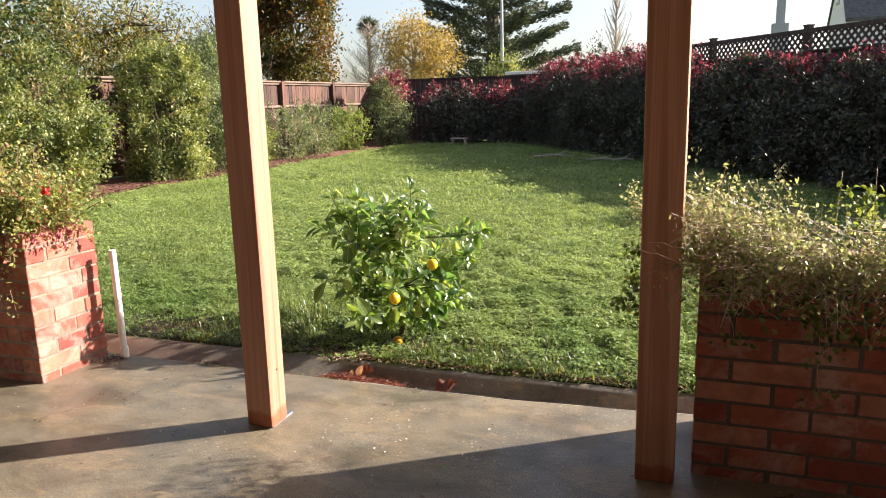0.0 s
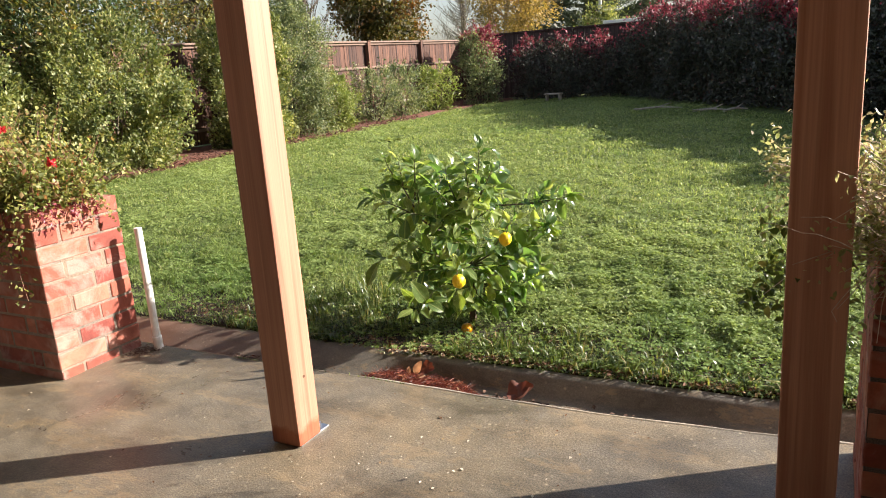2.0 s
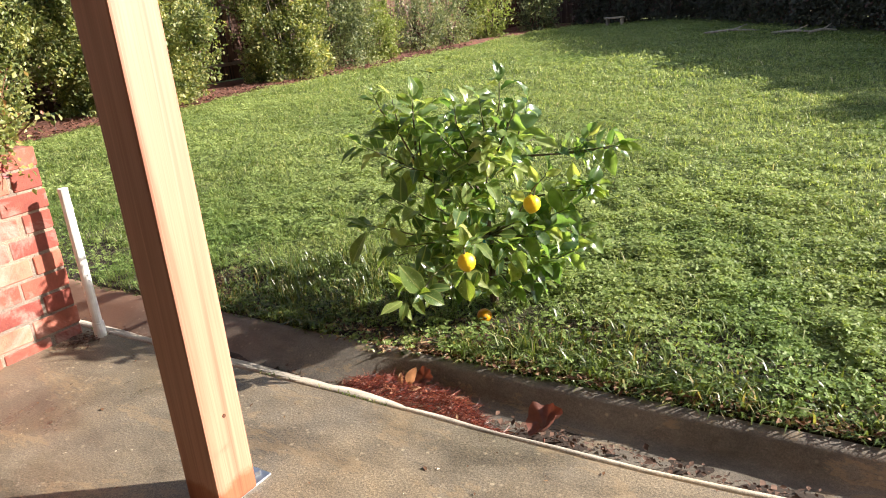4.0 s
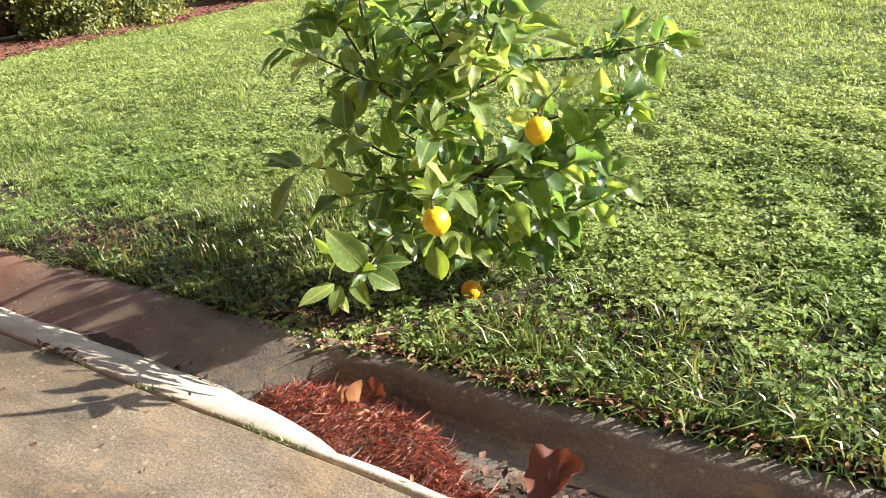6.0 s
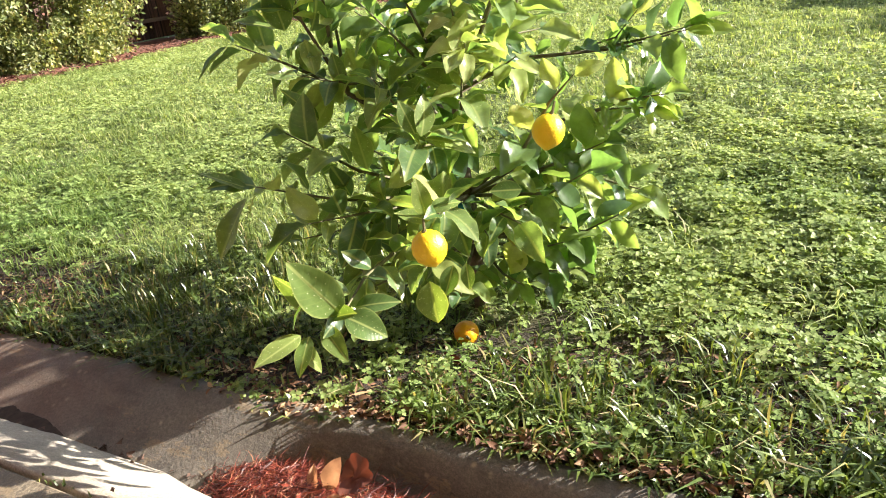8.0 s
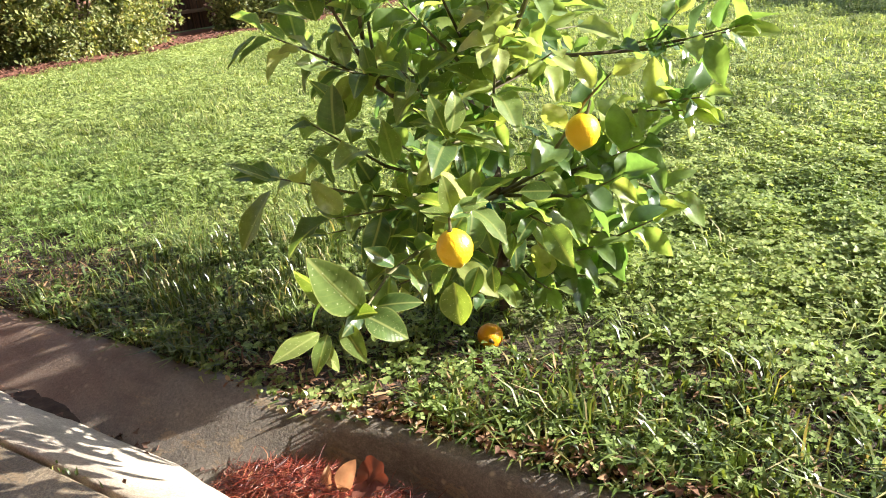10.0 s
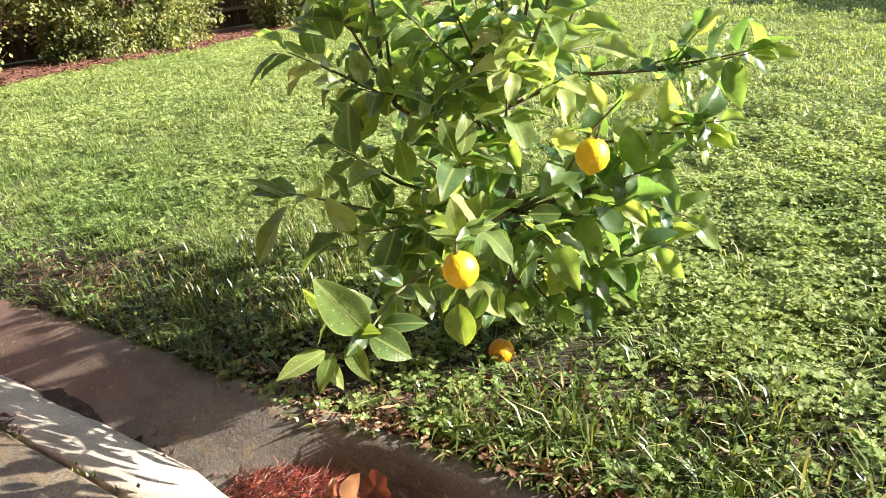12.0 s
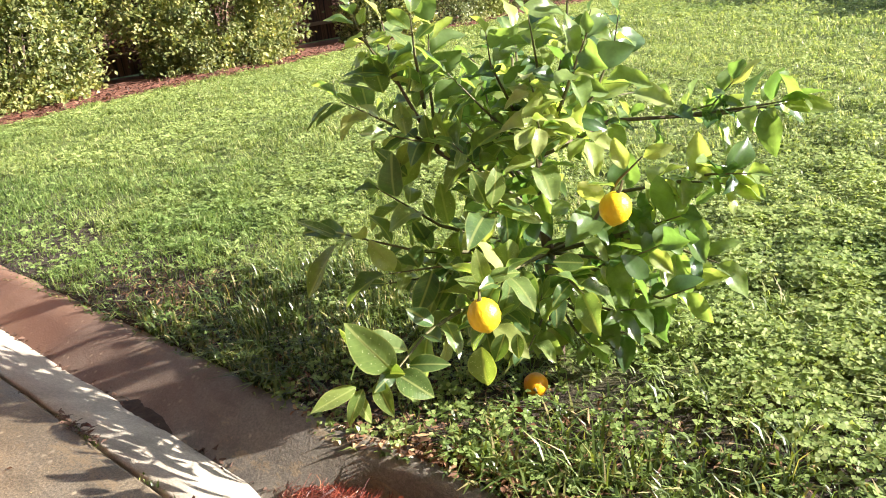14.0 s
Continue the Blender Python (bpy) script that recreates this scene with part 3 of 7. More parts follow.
# ---- ground and built structure ----
def lawn_height(x, y):
    """The lawn: low at the kerb, gently uneven, hollowed round the lemon tree."""
    x, y = np.asarray(x, float), np.asarray(y, float)
    s = np.clip((y - 2.8) / 2.4, 0, 1)
    z = -0.035 + 0.064 * s * s * (3 - 2 * s) + 0.012 * np.clip(y - 5, 0, 10) / 10
    z = z + 0.010 * np.sin(x * 2.1 + 0.7 * y) * np.sin(y * 1.7 - 0.4 * x) * np.clip((y - 2.9), 0, 1)
    z = z + 0.005 * np.sin(x * 11 + 3 * np.sin(y * 4)) * np.sin(y * 14 + 2 * np.sin(x * 5)) * (0.4 + 0.6 * np.sin(x * 1.7 + 1.3 * y) ** 2) * np.clip((y - 2.9) * 2, 0, 1)
    z = z + 0.006 * np.sin(x * 27 + 2.4 * np.sin(y * 9 + x)) * np.sin(y * 31 + 2.2 * np.sin(x * 8 - y)) * np.clip((y - 2.9) * 3, 0, 1) * np.clip((9 - y) / 3, 0, 1)
    # hummocks of thicker growth
    hum = np.sin(x * 8.3 + 2.1 * np.sin(y * 3.1 + 0.6)) * np.sin(y * 16 + 2.6 * np.sin(x * 3.7)) + 0.7 * np.sin(x * 15 - y * 9 + 2.0 * np.sin(y * 6)) * np.sin(y * 24 + x * 7)
    z = z + 0.007 * np.tanh(1.4 * hum) * np.clip((y - 3.0) * 3, 0, 1) * np.clip((16 - y) / 6, 0.2, 1)
    z = z + 0.006 * np.clip(-(x + 2) / 3, 0, 1) * np.clip((y - 3.0), 0, 1)
    return z - 0.035 * np.exp(-((x + 1.2) ** 2 / 0.06 + (y - 3.2) ** 2 / 0.05))


def rim(x):
    """How far the edge of the lawn stands back beside the bark pocket."""
    x = np.asarray(x, float)
    return 0.042 * np.clip((x + 1.38) / 0.16, 0, 1) + 0.02 * np.clip((x + 0.8) / 0.8, 0, 1) + 0.022 * np.clip((-1.5 - x) / 0.35, 0, 1) * np.clip((x + 2.95) / 0.3, 0, 1)


def ground():
    xs = np.concatenate([[-400, -120, -40, -20], np.arange(-10, 6.01, 0.06), [9, 14, 30, 90, 300]])
    ys = np.concatenate([[-200, -40, -8, 0, 2.3, 2.81, 2.835], np.arange(2.88, 7, 0.045), np.arange(7, 18, 0.08), [20, 26, 40, 80, 200, 600]])
    X, Y = np.meshgrid(xs, ys)
    Z = np.where(Y < 2.82, -0.15, lawn_height(X, np.maximum(Y, 2.8)))
    Y = np.where((Y > 2.7) & (Y < 3.1), Y + rim(X) * np.clip((3.1 - Y) / 0.265, 0, 1) * np.where(Y < 2.85, 0.6, 1.0), Y)
    bm_v = np.stack([X, Y, Z], -1).reshape(-1, 3)
    nx, ny = len(xs), len(ys)
    i = (np.arange(ny - 1)[:, None] * nx + np.arange(nx - 1)[None]).ravel()
    tris = np.concatenate([np.stack([i, i + 1, i + nx + 1], 1), np.stack([i, i + nx + 1, i + nx], 1)])
    tagged(link_mesh("ground", tri_mesh("ground", bm_v, tris, True), TURF), "lawn soil reaching out under the whole garden", "ground", kind="structure")


def slab_edge(x):
    """The outer edge of the patio slab."""
    return 2.517 + 0.085 * max(0.0, min(1.5, x + 0.5)) + 0.0015 * math.sin(x * 9) + 0.001 * math.sin(x * 23)


def strip_edge(x):
    """The outer edge of the sloping strip: broad to the left, a thin seam past the bark pocket."""
    return slab_edge(x) + 0.012 + 0.022 * max(0.0, min(1.0, (x + 1.3) / 0.2)) + 0.15 * max(0.0, min(1.0, (-1.12 - x) / 0.42)) ** 0.7 + 0.002 * math.sin(x * 11)


def gutter_strip():
    """Pale concrete that falls from the joint at the patio edge to the bottom of the gutter."""
    bm = bmesh.new()
    rows = []
    for k in range(301):
        x = -6.0 + 9.0 * k / 300
        a = slab_edge(x) + 0.008
        c = max(strip_edge(x), a + 0.012)
        z = -0.006 - (0.3 + 0.28 * max(0.0, min(1.0, (c - a - 0.03) / 0.1))) * (c - a) + 0.0015 * math.sin(x * 17)
        rows.append([bm.verts.new(v) for v in ((x, a, -0.15), (x, a, -0.012), (x, a + 0.004, -0.005), (x, (a + c) / 2, (z - 0.006) / 2 + 0.002), (x, c - 0.003, z), (x, c + 0.003, z - 0.01), (x, c + 0.006, -0.15))])
    for p, q in zip(rows, rows[1:]):
        for m in range(6):
            bm.faces.new((p[m], q[m], q[m + 1], p[m + 1]))
        bm.faces.new((p[6], q[6], q[0], p[0]))
    bm.faces.new(rows[0])
    bm.faces.new(rows[-1][::-1])
    bmesh.ops.recalc_face_normals(bm, faces=bm.faces[:])
    tagged(part("gutter_strip", bm, STRIP, smooth=True), "pale worn concrete strip sloping from the patio into the gutter", "gutter", kind="structure")


def extruded_plan(name, near, far, x0, x1, step, z0, z1, mat, label, category, lip=0.006):
    bm = bmesh.new()
    n = int((x1 - x0) / step)
    rows = []
    for k in range(n + 1):
        x = x0 + (x1 - x0) * k / n
        a, c = near(x), max(far(x), near(x) + 0.012)
        rows.append([bm.verts.new(v) for v in ((x, a, z0), (x, a, z1), (x, c - lip, z1), (x, c, z1 - lip), (x, c + 0.004, z0))])
    for a, c in zip(rows, rows[1:]):
        for k in range(4):
            bm.faces.new((a[k], c[k], c[k + 1], a[k + 1]))
        bm.faces.new((a[4], c[4], c[0], a[0]))
    bm.faces.new(rows[0])
    bm.faces.new(rows[-1][::-1])
    bmesh.ops.recalc_face_normals(bm, faces=bm.faces[:])
    return tagged(part(name, bm, mat), label, category, kind="structure")


def kerb():
    """A sloped concrete kerb that holds the lawn, steeper where the bark pocket lies."""
    bm = bmesh.new()
    rows = []
    for k in range(241):
        x = -9 + 15 * k / 240
        s = max(0.0, min(1.0, (x + 1.46) / 0.12)) * (0.92 + 0.08 * max(0.0, min(1.0, (-0.72 - x) / 0.14)))
        w = 0.006 * math.sin(x * 3.1) + 0.004 * math.sin(x * 8.3)
        e = float(rim(x))
        foot = 2.655 + 0.11 * s + 0.6 * e + w
        prof = [(2.50, -0.135), (2.60, -0.118), (foot - 0.02, -0.108), (foot + 0.015, -0.098), (2.745 + 0.035 * s + 0.7 * e + w, -0.057 + 0.004 * s), (2.79 + 0.012 * s + e + w, -0.034 - 0.1 * e), (2.81 + e + w, -0.028 - 0.35 * e), (2.84 + e, -0.032 - 0.5 * e), (2.87 + e, -0.16)]
        rows.append([bm.verts.new((x, y, z + 0.002 * math.sin(x * 23 + y * 40))) for y, z in prof])
    for a, c in zip(rows, rows[1:]):
        for j in range(len(a) - 1):
            bm.faces.new((a[j], c[j], c[j + 1], a[j + 1]))
    bmesh.ops.recalc_face_normals(bm, faces=bm.faces[:])
    ob = part("kerb", bm, KERB, smooth=True)
    tagged(ob, "low sloped concrete kerb and gutter along the lawn", "kerb", kind="structure")


def house_shell():
    """Unseen walls added behind and beside the camera, and the unseen patio cover above."""
    bm = bmesh.new()
    box(bm, (-6, -2.3, -0.1), (6, -2.1, 3.2))
    tagged(part("unseen_wall_south", bm, WALL_PAINT), "unseen pale painted house wall added behind the patio", "wall", kind="structure")
    # side walls added out of view to hold sky light off the patio
    for nm, x in (("unseen_wall_east", 3.6), ("unseen_wall_west", -5.0)):
        bm = bmesh.new()
        box(bm, (x, -2.095, -0.1), (x + 0.2, 0.8, 3.2))
        tagged(part(nm, bm, WALL_PAINT), "unseen pale wall added beside the patio against sky light", "wall", kind="structure")
    # cover implied by the posts; unseen, its overhang set to limit sky light
    bm = bmesh.new()
    box(bm, (-4.79, -2.09, 2.42), (3.59, 2.62, 2.5))
    for k in range(9):
        x = -4.2 + k * 0.9
        box(bm, (x - 0.02, -2.09, 2.29), (x + 0.02, 2.6, 2.419))
    tagged(part("ceiling", bm, CEIL), "wooden patio cover with bare rafters", "ceiling", kind="structure")


def post(name, x0, y0, w, label, knot):
    dp = 0.097
    ob = thing(name, label, "post", "patio cover posts", at=(x0 + w / 2, y0 + dp / 2, 0))
    h, g = w / 2, dp / 2
    bm = bmesh.new()
    box(bm, (-h, -g, 0.004), (h, g, 2.285), 0.006)
    part("shaft", bm, REDWOOD, ob)
    bm = bmesh.new()
    box(bm, (-h + 0.01, -g + 0.01, 0.0), (h - 0.004, g + 0.045, 0.006), 0.002)
    box(bm, (-h + 0.012, g + 0.001, 0.004), (h - 0.012, g + 0.004, 0.05), 0.001)
    part("base_bracket", bm, STEEL, ob, "galvanised steel post base")
    bm = bmesh.new()
    tube(bm, [(h - 0.03, g + 0.028, 0.005), (h - 0.03, g + 0.028, 0.016)], [0.009, 0.009], 6)
    part("bolt", bm, STEEL, ob)
    if knot:
        bm = bmesh.new()
        tube(bm, [(h - 0.002, 0.003, 0.20), (h + 0.0012, 0.003, 0.20)], [0.005, 0.004], 10)
        part("knot", bm, KNOT, ob, "small dark knot")


def brick_mesh(lx, ly, lz, name="brick"):
    bm = bmesh.new()
    box(bm, (-lx / 2, -ly / 2, -lz / 2), (lx / 2, ly / 2, lz / 2))
    bmesh.ops.bevel(bm, geom=bm.edges[:], offset=0.003, segments=1, affect="EDGES")
    me = bpy.data.meshes.new(name)
    bm.to_mesh(me)
    bm.free()
    me.materials.append(BRICK)
    return me


def planter(name, x0, x1, y0, y1, courses, pitch, z0, label, mortar):
    """A brick planter box of running-bond courses round a mortar core filled with soil."""
    ob = thing(name, label, "planter", "brick planters", at=((x0 + x1) / 2, (y0 + y1) / 2, 0))
    cx, cy = ob.location.x, ob.location.y
    d, J, LB = 0.092, 0.008, 0.202
    top = z0 + courses * pitch
    bm = bmesh.new()
    i = 0.003
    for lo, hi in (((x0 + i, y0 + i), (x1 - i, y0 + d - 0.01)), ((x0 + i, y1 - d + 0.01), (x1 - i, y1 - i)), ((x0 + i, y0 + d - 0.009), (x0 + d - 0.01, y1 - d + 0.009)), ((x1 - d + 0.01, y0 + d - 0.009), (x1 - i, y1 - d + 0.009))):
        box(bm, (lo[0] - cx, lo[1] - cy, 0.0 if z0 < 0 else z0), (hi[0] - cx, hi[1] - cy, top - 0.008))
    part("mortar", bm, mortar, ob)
    bm = bmesh.new()
    box(bm, (x0 + d - cx, y0 + d - cy, 0.0), (x1 - d - cx, y1 - d - cy, top - 0.04))
    part("soil", bm, SOIL, ob)
    meshes = {}

    def lay(bx, by, bz, lx, ly):
        key = (round(lx, 2), round(ly, 2))
        if key not in meshes:
            meshes[key] = brick_mesh(key[0], key[1], pitch - J)
        o = new("brick", meshes[key])
        o.parent = ob
        o.location = (bx - cx + random.uniform(-0.0015, 0.0015), by - cy + random.uniform(-0.0015, 0.0015), bz)
        o.rotation_euler = (0, 0, random.uniform(-0.004, 0.004))

    def course(a0, a1, fixed, k, along_x):
        p = a0
        first = LB
        z = z0 + (k + 0.5) * pitch
        while p < a1 - 0.02:
            ln = min(first, a1 - p)
            if a1 - p - ln < 0.05:
                ln = a1 - p
            if along_x:
                lay(p + ln / 2, fixed, z, ln, d)
            else:
                lay(fixed, p + ln / 2, z, d, ln)
            p += ln + J
            first = LB

    for k in range(courses):
        e = d + J if k % 2 else 0.0
        course(x0 + e, x1 - e, y0 + d / 2, k, True)
        course(x0 + e, x1 - e, y1 - d / 2, k, True)
        f = 0.0 if k % 2 else d + J
        course(y0 + f, y1 - f, x0 + d / 2, k, False)
        course(y0 + f, y1 - f, x1 - d / 2, k, False)
    return ob


def board_fence(name, a, c, height, ground, spacing, label, wood, rail_wood, lattice=0.0, boards=True):
    """Posts, rails and upright boards from a to c, with a lattice on top where given."""
    a, c = Vector((*a, ground)), Vector((*c, ground))
    d = (c - a).normalized()
    n = Vector((-d.y, d.x, 0))
    length = (c - a).length
    ob = thing(name, label, "fence", at=tuple(a))
    turn = math.atan2(d.y, d.x)
    ob.rotation_euler = (0, 0, turn)
    solid = height - lattice
    bw = 0.14
    k = 0
    meshes = []
    for j in range(4):
        bm = bmesh.new()
        dz = random.uniform(-0.012, 0.012)
        box(bm, (0.003, -0.01, 0.04), (bw - 0.004, 0.01, solid - 0.03 + dz))
        me = bpy.data.meshes.new("board")
        bm.to_mesh(me)
        bm.free()
        me.materials.append(wood)
        meshes.append(me)
    while boards and k * bw < length:
        o = new("board", meshes[k % 4])
        o.parent = ob
        o.location = (k * bw, random.uniform(-0.004, 0.004), 0)
        k += 1
    s = 0.0
    while s <= length + 0.01:
        bm = bmesh.new()
        box(bm, (s - 0.05, 0.012, -0.05), (s + 0.05, 0.1, height + (0.05 if lattice else 0.02)), 0.006)
        box(bm, (s - 0.06, 0.004, height + (0.05 if lattice else 0.02)), (s + 0.06, 0.11, height + (0.07 if lattice else 0.035)), 0.004)
        part("post", bm, wood, ob)
        s += spacing
    for z in (0.28, solid * 0.69, solid):
        bm = bmesh.new()
        box(bm, (0, 0.0115, z - 0.045), (length, 0.05, z), 0.004)
        part("rail", bm, rail_wood, ob)
    bm = bmesh.new()
    box(bm, (0, -0.05, solid), (length, 0.09, solid + 0.03), 0.004)
    part("cap", bm, rail_wood, ob)
    if lattice:
        bm = bmesh.new()
        box(bm, (0, -0.02, height - 0.05), (length, 0.03, height + 0.012), 0.004)
        part("top_rail", bm, rail_wood, ob)
        lo, hi = solid + 0.028, height - 0.033
        hgt = hi - lo
        step = 0.115
        m = int((length + hgt) / step)
        for side in (0, 1):
            bm = bmesh.new()
            for q in range(m):
                x0 = q * step - hgt
                x1 = x0 + hgt
                za, zc = (lo, hi) if side == 0 else (hi, lo)
                xa, xc = max(0.0, x0), min(length, x1)
                ta, tc = (xa - x0) / hgt, (xc - x0) / hgt
                p0, p1 = Vector((xa, side * 0.008, za + (zc - za) * ta)), Vector((xc, side * 0.008, za + (zc - za) * tc))
                if (p1 - p0).length < 0.02:
                    continue
                dd = (p1 - p0).normalized()
                w = Vector((-dd.z, 0, dd.x)) * 0.018
                t = Vector((0, 0.0035, 0))
                v = [bm.verts.new(u) for u in (p0 - w - t, p0 + w - t, p1 + w - t, p1 - w - t, p0 - w + t, p0 + w + t, p1 + w + t, p1 - w + t)]
                for fc in ((0, 1, 2, 3), (7, 6, 5, 4), (0, 4, 5, 1), (1, 5, 6, 2), (2, 6, 7, 3), (3, 7, 4, 0)):
                    bm.faces.new([v[u] for u in fc])
            part("lattice", bm, wood, ob, "dark diagonal lattice slats")
    return ob


ground()
extruded_plan("patio", lambda x: -2.1, slab_edge, -6.0, 5.0, 0.05, -0.14, 0.0, CONCRETE, "stained grey concrete patio slab, damp in places", "patio")
gutter_strip()
kerb()
house_shell()
post("wooden_post", -1.305, 2.040, 0.099, "fresh reddish redwood post on a galvanised base", True)
post("wooden_post", 0.009, 2.055, 0.108, "fresh reddish redwood post beside the brick planter", False)
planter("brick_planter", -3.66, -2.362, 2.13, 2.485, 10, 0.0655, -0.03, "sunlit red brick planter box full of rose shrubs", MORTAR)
planter("brick_planter", 0.162, 1.85, 2.15, 2.53, 10, 0.0655, -0.03, "shaded red brick planter box overgrown with pale vines", SHADE_MORTAR)
board_fence("board_fence", (-8.4, 18.0), (-8.4, 3.0), 1.50, 0.04, 2.2, "weathered reddish brown board fence behind the shrubs", FENCE_WOOD, RAIL_WOOD)
board_fence("board_fence", (-8.4, 18.05), (-2.95, 18.05), 1.58, 0.04, 2.05, "dark board fence across the far end of the lawn", DARK_WOOD, DARK_WOOD)
board_fence("lattice_fence", (-3.74, 19.16), (8.74, 0.95), 1.89, 0.04, 2.23, "dark board fence topped with a diagonal lattice", DARK_WOOD, DARK_WOOD, lattice=0.31)


# ---- plants along the garden ----
def bed_edge(y):
    """Where the mulch bed along the left fence meets the lawn."""
    return -6.84 + 0.05 * math.sin(y * 1.3) + 0.03 * math.sin(y * 3.1) - 0.02 * max(0.0, y - 9) + 0.9 * max(0.0, y - 16.2)


def beds():
    bm = bmesh.new()
    rows = []
    for k in range(76):
        y = 3.0 + 0.2 * k
        e = bed_edge(y)
        row = []
        for j in range(9):
            x = e - (e + 8.36) * j / 8
            z = float(lawn_height(x, y)) + (0.004 if j == 0 else 0.028 + 0.012 * random.random())
            row.append(bm.verts.new((x, y + random.uniform(-0.03, 0.03), z)))
        rows.append(row)
    for p, q in zip(rows, rows[1:]):
        for j in range(8):
            bm.faces.new((p[j], p[j + 1], q[j + 1], q[j]))
    bmesh.ops.recalc_face_normals(bm, faces=bm.faces[:])
    tagged(part("mulch_bed", bm, BED, smooth=True), "bare reddish bark mulch bed along the fence", "mulch", kind="structure")


def bed_chips():
    """Loose bark chips over the mulch bed, a few of them out on the grass edge."""
    n = 9000
    y = 3.0 + 10.0 * RNG.random(n) ** 1.2
    x = np.array([bed_edge(v) for v in y]) + 0.05 - 0.75 * RNG.random(n) ** 1.3
    P = np.stack([x, y, lawn_height(x, y) + 0.028 + 0.015 * RNG.random(n)], 1)
    L = 0.015 + 0.04 * RNG.random(n)
    me = leaf_cloud("bark_chips", P, unit(rand_dirs(n) * np.array([1, 1, 0.3])), unit(rand_dirs(n) * 0.5 + np.array([0, 0, 1])), L, L * 0.4, 0.15)
    tagged(link_mesh("bark_chips", me, CHIPS), "loose reddish bark chips over the mulch bed", "mulch", kind="stuff")


beds()
bed_chips()
bush("shrub", "large sunlit glossy green shrub in the mulch bed", (-7.58, 6.56, 0.76), (1.0, 1.10, 0.92), 50000, (0.043, 0.6), SHRUB, "garden shrubs", 95, 0.075, long=0.75)
bush("shrub", "upright sunlit green shrub by the fence", (-7.38, 8.85, 0.98), (0.64, 0.66, 1.06), 34000, (0.043, 0.6), SHRUB, "garden shrubs", 75, 0.07, long=0.8)
bush("shrub", "tall thin grey-green shrub by the fence", (-7.55, 10.15, 1.03), (0.56, 0.55, 1.2), 26000, (0.038, 0.5), SHRUB_GREY, "garden shrubs", 50, 0.10, long=1.3)
bush("shrub", "low yellow-green shrub in the mulch bed", (-7.4, 10.9, 0.48), (0.4, 0.42, 0.5), 7000, (0.04, 0.5), SHRUB_LIME, "garden shrubs", 50, 0.09)
bush("shrub", "loose grey-green young shrub before the fence", (-7.45, 12.2, 0.52), (0.5, 0.55, 0.5), 3500, (0.05, 0.45), SHRUB_GREY, "garden shrubs", 45, 0.1)
bush("shrub", "loose grey-green young shrub before the fence", (-7.55, 13.4, 0.5), (0.5, 0.55, 0.48), 4000, (0.05, 0.45), SHRUB_GREY, "garden shrubs", 45, 0.1)
bush("shrub", "lime green pointed young shrub before the fence", (-7.4, 14.6, 0.48), (0.45, 0.5, 0.5), 3600, (0.055, 0.45), SHRUB_LIME, "garden shrubs", 45, 0.09)
bush("shrub", "loose dark-leaved shrub in the fence corner with red tips", (-7.1, 16.3, 0.92), (0.5, 0.5, 0.8), 6500, (0.055, 0.5), SHRUB_GREY, "garden shrubs", 40, 0.12, second=(RED_TIP, 0.75, "red young leaves"))
bush("shrub", "broad sunlit green shrub in the mulch bed", (-7.7, 4.55, 0.70), (0.95, 0.95, 0.85), 40000, (0.043, 0.6), SHRUB, "garden shrubs", 85, 0.075, long=0.75)
bush("shrub", "red-leaved shrub top in the fence corner", (-7.24, 16.85, 1.25), (0.3, 0.3, 0.5), 2600, (0.06, 0.5), RED_TIP, "garden shrubs", 24, 0.09)
for k in range(4):
    bush("hedge_shrub", "dark shaded hedge shrub with red young leaves on top", (-6.3 + k * 0.85, 17.35 - 0.03 * k, 0.75), (0.5, 0.35, 0.74), 3600, (0.065, 0.5), HEDGE, "red-tipped hedge", 40, 0.12, second=(RED_TIP, 0.62, "red young leaves"))
FD = Vector((0.565, -0.825))
for k in range(12):
    p = Vector((-3.15, 16.65)) + FD * (k * 1.12)
    h = (0.90 if k < 5 else 0.76) + 0.05 * math.sin(k * 2.3)
    bush("hedge_shrub", "dark shaded hedge shrub with red young leaves on top", (p.x, p.y, h), (0.74, 0.74, h), 12000, (0.06, 0.5), HEDGE, "red-tipped hedge", 90, 0.085, second=(RED_TIP, 0.60 if k < 5 else 0.86, "red young leaves"), long=0.75 if k < 5 else 0.5)


